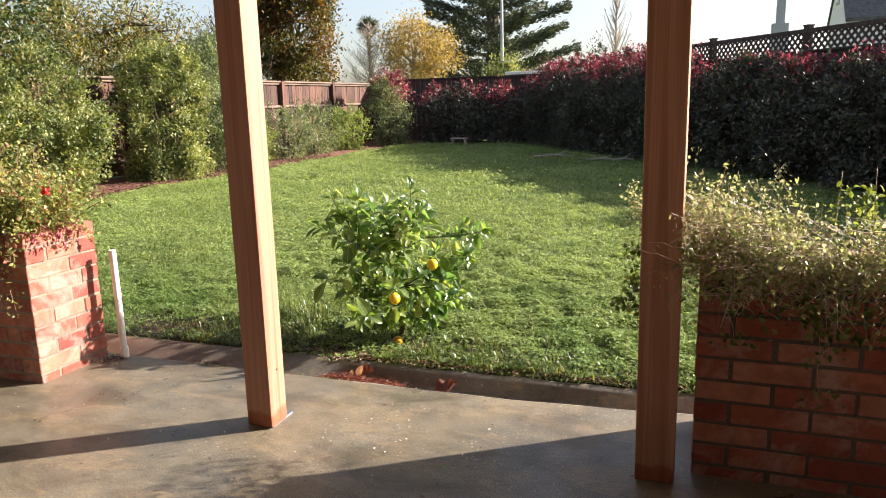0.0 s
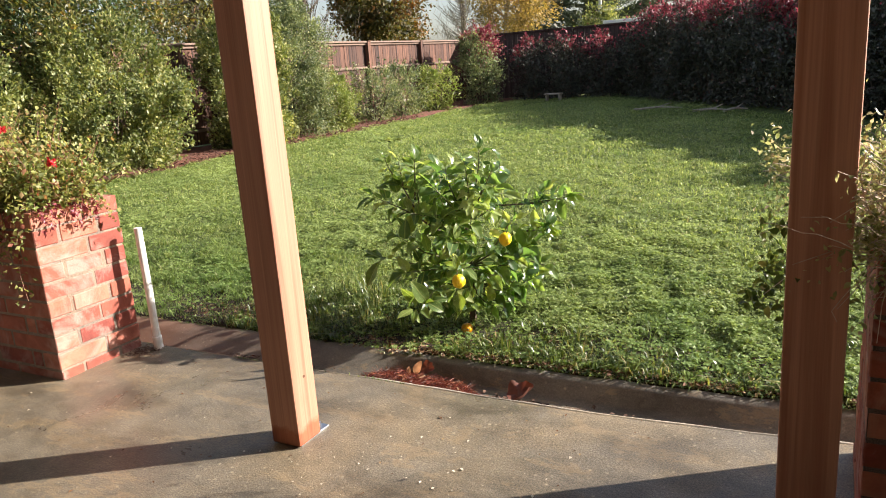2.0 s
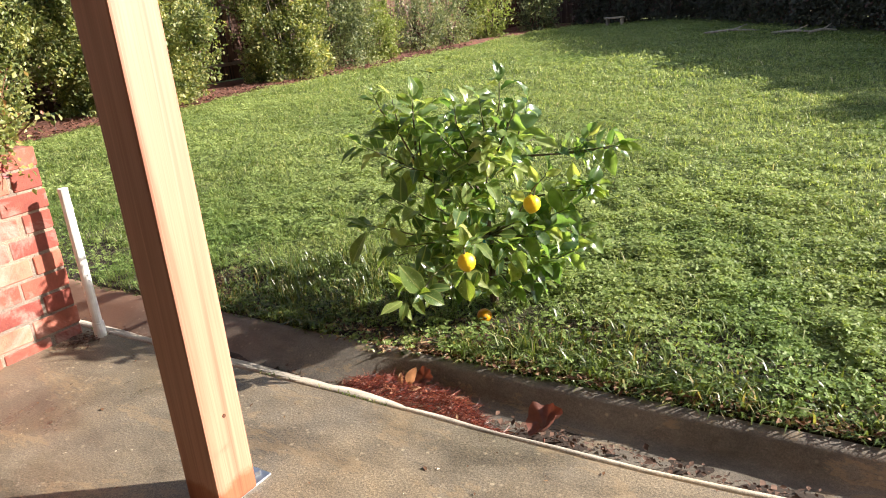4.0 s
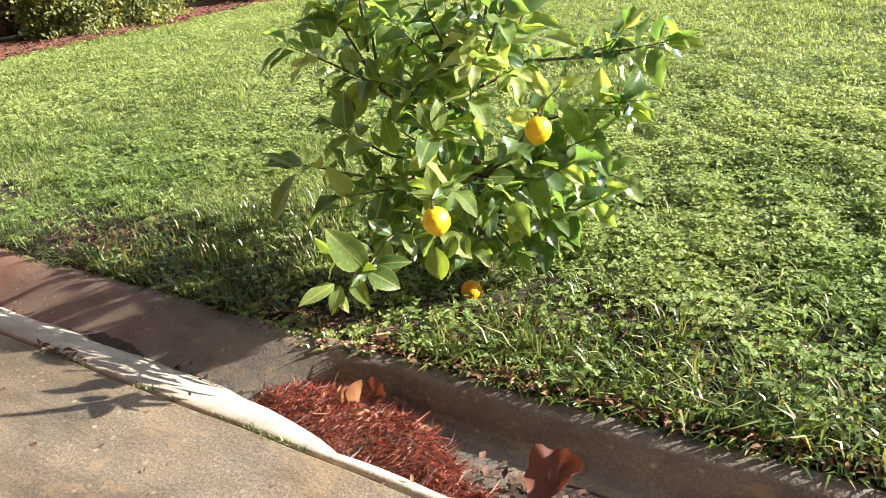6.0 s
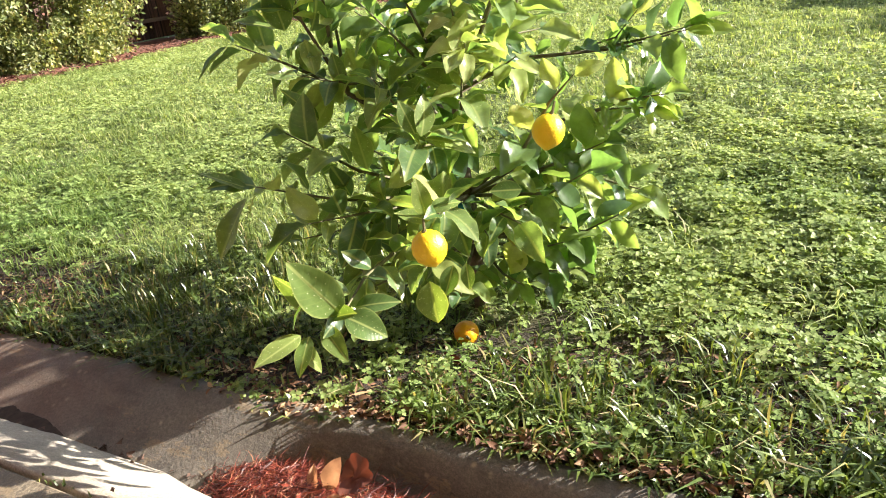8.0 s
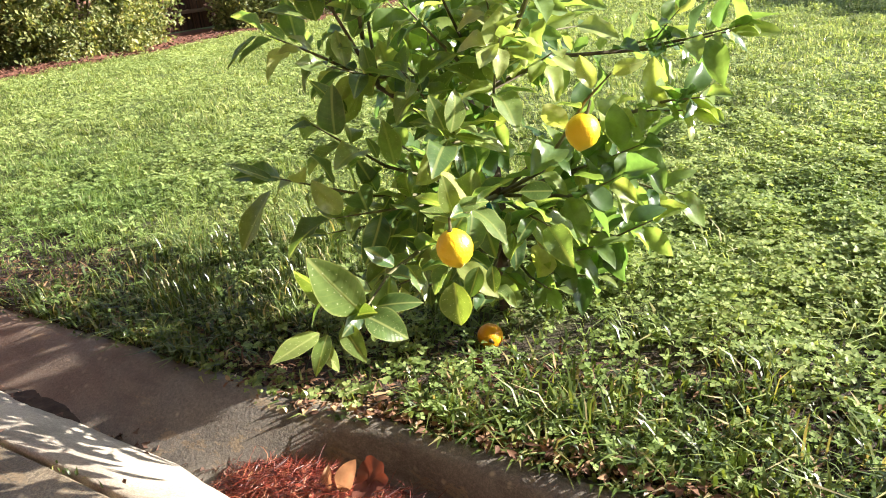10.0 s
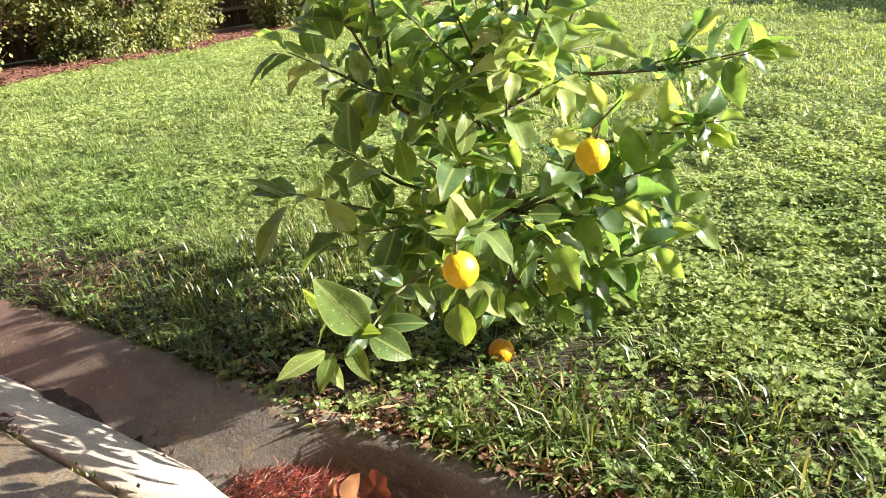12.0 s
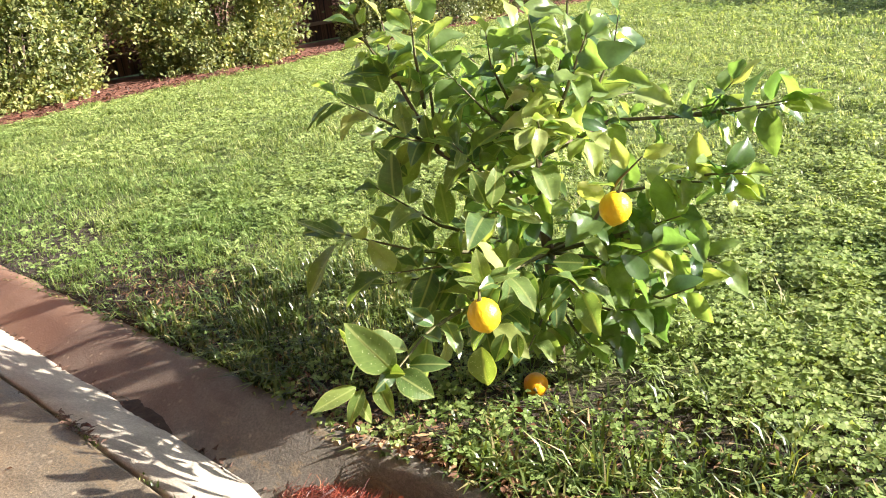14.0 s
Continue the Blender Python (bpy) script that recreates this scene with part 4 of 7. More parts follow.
def tree(name, label, base, trunk_h, crown_c, crown_r, n, leaf, mats, clumps=140, spread=0.4, limbs=9, trunk_r=0.14, flat=1.0, bark=None):
    ob = thing(name, label, "tree", at=base)
    c = Vector(crown_c) - Vector(base)
    bm = bmesh.new()
    t0 = Vector((0, 0, trunk_h))
    tube(bm, [(0, 0, -0.1), (0.05, 0.03, trunk_h * 0.5), t0, c + Vector((0, 0, crown_r[2] * 0.5))], [trunk_r * 1.3, trunk_r, trunk_r * 0.85, trunk_r * 0.25], 8)
    part("trunk", bm, bark or BARK, ob)
    for i in range(limbs):
        bm = bmesh.new()
        a = i * 2.4 + random.random() * 0.6
        e = random.uniform(-0.3, 0.9)
        tip = c + Vector((math.cos(a) * crown_r[0] * math.cos(e), math.sin(a) * crown_r[1] * math.cos(e), crown_r[2] * math.sin(e))) * 0.92
        s = t0.lerp(c + Vector((0, 0, crown_r[2] * 0.5)), random.random() * 0.8)
        m = s.lerp(tip, 0.5) + Vector((0, 0, 0.12 * crown_r[2]))
        tube(bm, [s, m, tip], [trunk_r * 0.5, trunk_r * 0.28, trunk_r * 0.06], 6)
        for q in range(4):
            s2 = m.lerp(tip, q / 4)
            t2 = s2 + Vector((random.uniform(-1, 1), random.uniform(-1, 1), random.uniform(-0.2, 1))) * crown_r[0] * 0.3
            tube(bm, [s2, s2.lerp(t2, 0.5) + Vector((0, 0, 0.05)), t2], [trunk_r * 0.16, trunk_r * 0.1, trunk_r * 0.03], 5)
        part("limb", bm, bark or BARK, ob)
    share = n // max(1, len(mats))
    for j, (mat, lab) in enumerate(mats):
        P, O = clumped(share, tuple(c), crown_r, clumps, spread, flat)
        k = len(P)
        D = unit(O * 0.5 + rand_dirs(k))
        N = unit(rand_dirs(k) + np.array([0, 0, 0.8]))
        L = leaf[0] * (0.6 + 0.8 * RNG.random(k))
        link_mesh("crown", leaf_cloud("crown", P, D, N, L, L * leaf[1]), mat, ob, lab)
    return ob


def bare_tree(name, label, base, height, spread, n=60, r=0.06, mat=None, upright=0.7):
    ob = thing(name, label, "tree", at=base)
    bm = bmesh.new()
    tube(bm, [(0, 0, -0.1), (0.03, 0, height * 0.4), (0.0, 0.05, height)], [r * 1.4, r, r * 0.15], 7)
    part("trunk", bm, mat or BARK, ob)
    bm = bmesh.new()
    for i in range(n):
        z = height * random.uniform(0.25, 0.95)
        a = i * 2.4
        s = Vector((0.02, 0, z))
        ln = spread * random.uniform(0.4, 1.0) * (1.15 - z / height)
        t = s + Vector((math.cos(a) * ln, math.sin(a) * ln, ln * upright * random.uniform(0.6, 1.6)))
        m = s.lerp(t, 0.5) + Vector((0, 0, -0.05 * ln))
        tube(bm, [s, m, t], [r * 0.3, r * 0.2, r * 0.05], 4)
        for q in range(4):
            s2 = m.lerp(t, q / 4)
            t2 = s2 + Vector((random.uniform(-0.5, 0.5), random.uniform(-0.5, 0.5), random.uniform(0.1, 0.8))) * ln * 0.6
            tube(bm, [s2, t2], [r * 0.12, r * 0.04], 3)
    tagged(part("twig_tangle", bm, mat or BARK, ob), kind="stuff")
    return ob


def cypress():
    """A broad dark cypress with level plates of foliage that sweep up at the ends."""
    ob = thing("cypress_tree", "broad dark cypress with level feathery limbs", "tree", at=(-11.5, 40.0, 0))
    bm = bmesh.new()
    tube(bm, [(0, 0, -0.2), (0.1, 0, 4), (0, 0, 11)], [0.55, 0.4, 0.1], 9)
    part("trunk", bm, BARK, ob)
    for i in range(52):
        z = 1.6 + 8.6 * (i / 52)
        a = i * 2.399
        ln = 5.0 * (1 - 0.5 * (i / 52)) * random.uniform(0.75, 1.1)
        bm = bmesh.new()
        tip = Vector((math.cos(a) * ln, math.sin(a) * ln, z + ln * 0.18))
        mid = Vector((math.cos(a) * ln * 0.5, math.sin(a) * ln * 0.5, z + 0.02 * ln))
        tube(bm, [(0, 0, z - 0.2), mid, tip], [0.12, 0.08, 0.02], 5)
        part("limb", bm, BARK, ob)
        n = 900
        t = 0.15 + 0.85 * RNG.random(n) ** 0.7
        c0, c1 = np.array(mid), np.array(tip)
        b0 = np.array((0, 0, z - 0.2))
        P = np.where(t[:, None] < 0.5, b0 + (c0 - b0) * (t[:, None] * 2), c0 + (c1 - c0) * (t[:, None] * 2 - 1))
        side = np.array((-math.sin(a), math.cos(a), 0))
        P = P + side * RNG.normal(size=(n, 1)) * 0.6 * (1.15 - t[:, None]) * ln * 0.36 + np.array([0, 0, 1]) * RNG.normal(size=(n, 1)) * 0.11
        D = unit(np.array((math.cos(a), math.sin(a), 0.35)) + rand_dirs(n) * 0.7)
        L = 0.24 * (0.6 + 0.8 * RNG.random(n))
        link_mesh("foliage", leaf_cloud("foliage", P, D, rand_dirs(n), L, L * 0.35), CONIFER, ob)


def far_things():
    tree("autumn_tree", "dense dark tree with orange autumn leaves behind the fence", (-11.4, 19.2, 0), 1.6, (-11.4, 19.2, 3.3), (1.25, 1.3, 2.9), 46000, (0.09, 0.65), [(AUTUMN, "green and orange autumn leaves")], 80, 0.24)
    # the dark half of the leaves paints in the crown's shaded underside
    tree("olive_tree", "leafy yellow-green tree leaning over the shrubs", (-9.6, 7.0, 0), 1.5, (-8.75, 6.1, 2.45), (1.6, 2.1, 1.2), 56000, (0.062, 0.42), [(OLIVE, "yellow-green leaves"), (OLIVE_SHADE, "dark green leaves painted as crown shade")], 130, 0.16)
    tree("olive_tree", "leafy yellow-green tree behind the fence with orange leaves", (-11.0, 11.5, 0), 1.6, (-10.8, 11.5, 2.3), (1.5, 1.6, 0.85), 16000, (0.07, 0.42), [(OLIVE, "")], 120, 0.28)
    bare_tree("bare_tree", "leafless purple-brown twiggy tree behind the fence", (-10.6, 14.6, 0), 3.0, 1.6, 90, 0.05, upright=1.2)
    bare_tree("bare_tree", "half bare tree with fine pale twigs", (-12.4, 26.4, 0), 4.1, 1.9, 150, 0.06, DRY_TWIG, 0.6)
    tree("yellow_tree", "thin yellow autumn tree behind the far fence", (-10.9, 27.0, 0), 1.6, (-10.7, 27.0, 2.95), (1.5, 1.4, 1.35), 12000, (0.085, 0.6), [(YELLOW, "yellow leaves")], 110, 0.22, bark=DRY_TWIG)
    cypress()
    bush("shrub", "round light green shrub behind the far fence", (-5.73, 21.5, 1.55), (0.5, 0.5, 0.7), 4000, (0.08, 0.5), SHRUB, "", 50, 0.16)
    bare_tree("bare_tree", "tall slender leafless tree beyond the fence", (-3.6, 30.0, 0), 5.2, 1.1, 70, 0.07, DRY_TWIG, 1.8)
    bush("shrub", "dark evergreen beyond the fence", (-4.6, 30.5, 1.5), (1.0, 1.0, 1.7), 4000, (0.1, 0.5), HEDGE, "", 50, 0.25)
    # street lamp
    lamp = thing("street_lamp", "slim grey street lamp pole beyond the garden", "street lamp", at=(-9.2, 33.8, 0))
    bm = bmesh.new()
    tube(bm, [(0, 0, 0), (0, 0, 3), (0, 0, 6.4)], [0.09, 0.075, 0.06], 10)
    part("pole", bm, GREY_METAL, lamp)
    bm = bmesh.new()
    tube(bm, [(0, 0, 5.45), (-0.2, 0, 5.6), (-0.7, 0, 5.75)], [0.035, 0.03, 0.03], 8)
    part("arm", bm, GREY_METAL, lamp)
    bm = bmesh.new()
    box(bm, (-1.1, -0.09, 5.7), (-0.68, 0.09, 5.8), 0.03)
    part("lamp_head", bm, GREY_METAL, lamp)
    # palm
    palm = thing("palm_tree", "far palm with a shaggy crown", "palm tree", at=(-19.4, 41.0, 0))
    bm = bmesh.new()
    tube(bm, [(0, 0, 0), (0.1, 0, 3), (0, 0, 5.4)], [0.2, 0.15, 0.14], 8)
    part("trunk", bm, BARK, palm)
    n = 500
    O = unit(RNG.normal(size=(n, 3)) + np.array([0, 0, 0.1]))
    P = np.array((0, 0, 5.4)) + O * 0.1
    link_mesh("crown", leaf_cloud("crown", P, O, rand_dirs(n), 0.5 + 0.25 * RNG.random(n), np.full(n, 0.06)), CONIFER, palm)
    # neighbour house
    house = thing("house", "white gabled neighbour house with a grey shingle roof", "house", at=(7.05, 31.0, 0))
    bm = bmesh.new()
    w, dp, h, g = 2.9, 2.2, 3.45, 5.4
    v = [bm.verts.new(p) for p in ((-w, -dp, 0), (-w, dp, 0), (-w, dp, h), (-w, 0, g), (-w, -dp, h), (9, -dp, 0), (9, dp, 0), (9, dp, h), (9, 0, g), (9, -dp, h))]
    for f in ((0, 1, 2, 3, 4), (9, 8, 7, 6, 5), (0, 4, 9, 5), (1, 6, 7, 2), (0, 5, 6, 1)):
        bm.faces.new([v[k] for k in f])
    part("wall", bm, WHITE_PAINT, house)
    for s in (-1, 1):
        bm = bmesh.new()
        p = [Vector(q) for q in ((-w - 0.06, s * (dp + 0.25), h - 0.15), (9.3, s * (dp + 0.25), h - 0.15), (9.3, 0, g + 0.06), (-w - 0.06, 0, g + 0.06))]
        lo = [bm.verts.new(q) for q in p]
        hi = [bm.verts.new(q + Vector((0, 0, 0.12))) for q in p]
        bm.faces.new(lo)
        bm.faces.new(hi[::-1])
        for k in range(4):
            bm.faces.new((lo[k], hi[k], hi[(k + 1) % 4], lo[(k + 1) % 4]))
        part("roof", bm, ROOFING, house)
    bm = bmesh.new()
    box(bm, (-w - 0.05, -0.3, 4.1), (-w + 0.02, 0.3, 4.7), 0.01)
    win = part("window", bm, WALL_PAINT, house)
    bm = bmesh.new()
    box(bm, (-w - 0.06, -0.22, 4.17), (-w - 0.052, 0.22, 4.63))
    part("pane", bm, GLASSY, win)
    # grey flue
    flue = thing("utility_pole", "grey square pole with a side box above the fence", "pole", at=(1.56, 20.5, 0))
    bm = bmesh.new()
    box(bm, (-0.1, -0.1, 0), (0.1, 0.1, 5.0), 0.01)
    part("pole", bm, GREY_METAL, flue)
    bm = bmesh.new()
    box(bm, (-0.19, -0.19, 2.0), (0.19, 0.19, 2.72), 0.02)
    part("box", bm, GREY_METAL, flue)
    # low white roof behind the far fence
    shed = thing("shed", "low shed with a white roof behind the far fence", "shed", at=(-4.6, 21.5, 0))
    bm = bmesh.new()
    box(bm, (-0.7, -1, 0), (0.5, 1, 1.74))
    part("wall", bm, FENCE_WOOD, shed)
    bm = bmesh.new()
    box(bm, (-0.8, -1.1, 1.741), (0.6, 1.1, 1.82), 0.01)
    part("roof", bm, WHITE_PAINT, shed)


far_things()


def lawn_objects():
    """Small things standing and lying about the far lawn."""
    ob = thing("garden_bench", "small pale plank bench in the shade of the far hedge", "bench", at=(-5.45, 16.5, 0.03))
    bm = bmesh.new()
    box(bm, (-0.2, -0.08, 0.16), (0.2, 0.08, 0.19), 0.006)
    part("seat", bm, DRY_TWIG, ob)
    for x in (-0.15, 0.15):
        bm = bmesh.new()
        box(bm, (x - 0.02, -0.06, -0.02), (x + 0.02, 0.06, 0.161), 0.004)
        part("leg", bm, DRY_TWIG, ob)
    for x, y, ln, a in ((-2.45, 12.9, 0.75, 0.1), (-1.55, 12.4, 0.6, -0.25), (-1.2, 12.3, 0.35, 0.5)):
        z = float(lawn_height(x, y))
        bm = bmesh.new()
        d = Vector((math.cos(a), math.sin(a), 0))
        tube(bm, [-d * ln / 2 + Vector((0, 0, 0.03)), Vector((0, 0.02, 0.055)), d * ln / 2 + Vector((0, 0, 0.035))], [0.02, 0.018, 0.01], 6)
        tube(bm, [Vector((0, 0.02, 0.05)), d * ln * 0.25 + Vector((0.02, 0.05, 0.12))], [0.012, 0.005], 5)
        o = tagged(part("fallen_stick", bm, DRY_TWIG), "pale dead stick lying on the shaded lawn", "stick", "fallen sticks")
        o.location = (x, y, z)
    for x, y, r, k in ((-5.2, 9.2, 0.17, 34), (-3.2, 9.9, 0.09, 16), (-5.9, 10.6, 0.10, 18)):
        z = float(lawn_height(x, y))
        a = RNG.random(k) * math.tau
        e = 0.25 + 0.6 * RNG.random(k)
        D = np.stack([np.cos(a), np.sin(a), e], 1)
        N = np.stack([-0.4 * np.cos(a), -0.4 * np.sin(a), np.ones(k)], 1)
        o = link_mesh("weed", leaf_cloud("weed", np.zeros((k, 3)) + RNG.normal(size=(k, 3)) * 0.01, D, N, r * (0.6 + 0.5 * RNG.random(k)), np.full(k, r * 0.3), 0.2, True), SHRUB_LIME)
        tagged(o, "broad-leaved weed rosette growing in the lawn", "weed", "lawn weeds")
        o.location = (x, y, z)


lawn_objects()


# ---- white pipe, bark pile ----
def pipe():
    ob = thing("plastic_pipe", "white plastic pipe standing by the brick planter", "pipe", at=(-2.272, 2.491, 0))
    tip = Vector((-0.007, 0.004, 0.492))
    bm = bmesh.new()
    tube(bm, [(0, 0, 0), tip * 0.5, tip], [0.0148, 0.0148, 0.0148], 16)
    part("tube", bm, PVC, ob, smooth=False)
    bm = bmesh.new()
    tube(bm, [(0, 0, -0.002), tip * 0.1], [0.0185, 0.0185], 16)
    part("collar", bm, PVC, ob)


pipe()


# ---- the lemon tree ----
def leaf_shape(name, length, width, curl, fold, twist, wave=0.2):
    """One pointed lemon leaf along +y: folded along its rib, curled and slightly wavy."""
    bm = bmesh.new()
    rows = []
    across = []
    prof = [0.0] + [math.sin(math.pi * (q / 9) ** 0.86) ** 0.8 for q in range(1, 9)] + [0.0]
    for i, w in enumerate(prof):
        t = i / (len(prof) - 1)
        y = length * (t - 0.12 * abs(curl) * t * t)
        z = -curl * length * t * t * 0.5
        tw = twist * t
        hw = width * 0.5 * w
        row = []
        for s in (-1, -0.5, 0, 0.5, 1):
            if hw < 1e-6 and s:
                continue
            x = s * hw
            # rises from the rib, then rolls over at a wavy margin
            zz = hw * fold * (1.5 * abs(s) - 0.6 * s * s) + wave * hw * s * s * math.sin(t * (9 + 5 * curl) + 1.7 * s)
            row.append(bm.verts.new((x * math.cos(tw) - zz * math.sin(tw), y, z + zz * math.cos(tw) + x * math.sin(tw))))
            across.append(abs(s) if hw > 1e-6 else 1.0)
        rows.append(row)
    for a, c in zip(rows, rows[1:]):
        for q in range(4):
            f = [a[q % len(a)], c[q % len(c)], c[(q + 1) % len(c)], a[(q + 1) % len(a)]] if len(a) > 1 and len(c) > 1 else ([a[0], c[q], c[q + 1]] if len(a) == 1 else [a[q], c[0], a[q + 1]])
            bm.faces.new(f)
    bmesh.ops.recalc_face_normals(bm, faces=bm.faces[:])
    me = bpy.data.meshes.new(name)
    bm.to_mesh(me)
    bm.free()
    me.polygons.foreach_set("use_smooth", [True] * len(me.polygons))
    me.attributes.new("margin", "FLOAT", "POINT").data.foreach_set("value", across)
    return me


LEAVES = [leaf_shape("leaf", 1.0, 0.48 + 0.06 * (k % 3), 0.15 + 0.26 * (k % 4), 0.3 + 0.25 * (k % 3), 0.42 * ((k % 5) - 2)) for k in range(8)]
for me in LEAVES:
    me.materials.append(LEMON_LEAF)
YOUNG_LIT = [me.copy() for me in LEAVES]
for me in YOUNG_LIT:
    me.materials.clear()
    me.materials.append(YOUNG_LIT_LEAF)
HERO = [leaf_shape("leaf", 1.0, 0.52 + 0.05 * (k % 3), 0.12 + 0.16 * (k % 4), 0.2 + 0.12 * (k % 3), 0.22 * ((k % 5) - 2), 0.07) for k in range(8)]
for me in HERO:
    me.materials.append(FRONT_LEAF)
TREE_AT = Vector((-1.25, 3.28, -0.06))
lemon_tree = thing("lemon_tree", "small bushy lemon tree with glossy leaves and ripe lemons", "tree", at=tuple(TREE_AT))


LEAF_POSES = []
FRUIT = [Vector((-1.107, 2.885, 0.25)), Vector((-1.008, 3.104, 0.36)), Vector((-1.215, 3.143, -0.04))]
TO_PATIO = Vector((0.58, -0.66, 0.47))


def place_leaf(base, tip, up, mesh, wide=1.0):
    """Notes a leaf of the tree from its base to its tip, its upper side turned towards up."""
    base, tip = Vector(base), Vector(tip)
    d = tip - base
    ln = d.length
    y = d.normalized()
    x = y.cross(Vector(up)).normalized()
    z = x.cross(y)
    # the ripe lemons hang free
    for f in FRUIT:
        for q in (0.3, 0.65, 1.0):
            p = base + d * q - f
            for w, reach in ((to_sun, 0.3 if f.z > 0 else 0.0), (TO_PATIO, 0.3 if f.z > 0 else 0.5), (Vector((0.41, -0.87, 0.27)), 0.3)):
                u = p.dot(w)
                if -0.01 < u < reach and (p - w * u).length < (0.026 if f.z > 0 else 0.04) + 0.008 * wide * (q < 0.9):
                    return
    m = Matrix((x, y, z)).transposed().to_4x4()
    LEAF_POSES.append((base.y, mesh, Matrix.Translation(base - TREE_AT) @ m @ Matrix.Diagonal((ln * wide, ln, ln, 1))))


def hang_leaves():
    """The 300 leaves on the patio side one by one, the others as one mesh of foliage."""
    order = sorted(LEAF_POSES, key=lambda q: q[0])
    for _, mesh, m in order[:300]:
        o = new("leaf", mesh)
        o.parent = lemon_tree
        o.matrix_basis = m
    cache = {}
    for mat, label in ((LEMON_LEAF, ""), (YOUNG_LIT_LEAF, "pale young and lit leaves")):
        V, T, base = [], [], 0
        for _, mesh, m in order[300:]:
            if (mesh.materials[0] == YOUNG_LIT_LEAF) != (mat == YOUNG_LIT_LEAF):
                continue
            if mesh.name not in cache:
                mesh.calc_loop_triangles()
                cache[mesh.name] = (np.array([tuple(v.co) for v in mesh.vertices]), np.array([tuple(t.vertices) for t in mesh.loop_triangles]))
            v, t = cache[mesh.name]
            a = np.array(m)
            V.append(v @ a[:3, :3].T + a[:3, 3])
            T.append(t + base)
            base += len(v)
        tagged(link_mesh("foliage", tri_mesh("foliage", np.concatenate(V), np.concatenate(T), True), LEMON_FOLIAGE if mat == LEMON_LEAF else YOUNG_LIT_FOLIAGE, lemon_tree, label), kind="stuff")


def branch(pts, r0, n, start=0.25, size=0.078, spray=1.0, young=0.0):
    """A twig of the lemon tree with leaves set round it."""
    pts = [Vector(p) for p in pts]
    bm = bmesh.new()
    tube(bm, [p - TREE_AT for p in pts], [r0 * (1 - 0.8 * i / (len(pts) - 1)) for i in range(len(pts))], 6)
    part("branch", bm, TWIG if r0 < 0.006 else BARK, lemon_tree)
    seg = [(pts[i + 1] - pts[i]).length for i in range(len(pts) - 1)]
    tot = sum(seg)
    n = int(n * 1.55)
    for k in range(n):
        s = (start + (1 - start) * (k + random.random() * 0.8) / n) * tot
        i = 0
        while i < len(seg) - 1 and s > seg[i]:
            s -= seg[i]
            i += 1
        p = pts[i].lerp(pts[i + 1], min(1, s / seg[i]))
        axis = (pts[i + 1] - pts[i]).normalized()
        a = k * 2.4 + random.uniform(-0.5, 0.5)
        side = axis.orthogonal().normalized()
        side.rotate(Matrix.Rotation(a, 3, axis))
        last = k == n - 1
        d = (axis * (1.2 if last else random.uniform(0.25, 0.8)) + side * (0.3 if last else 1.0) * spray + Vector((0, 0, random.uniform(-0.25, 0.3)))).normalized()
        ln = size * random.uniform(0.5, 1.2)
        up = Vector((random.uniform(-0.35, 0.9), random.uniform(-0.75, 0.5), 0.9)) + d * 0.1
        place_leaf(p + d * 0.006, p + d * (ln + 0.006), up, (YOUNG_LIT if random.random() < young else LEAVES)[random.randrange(8)])


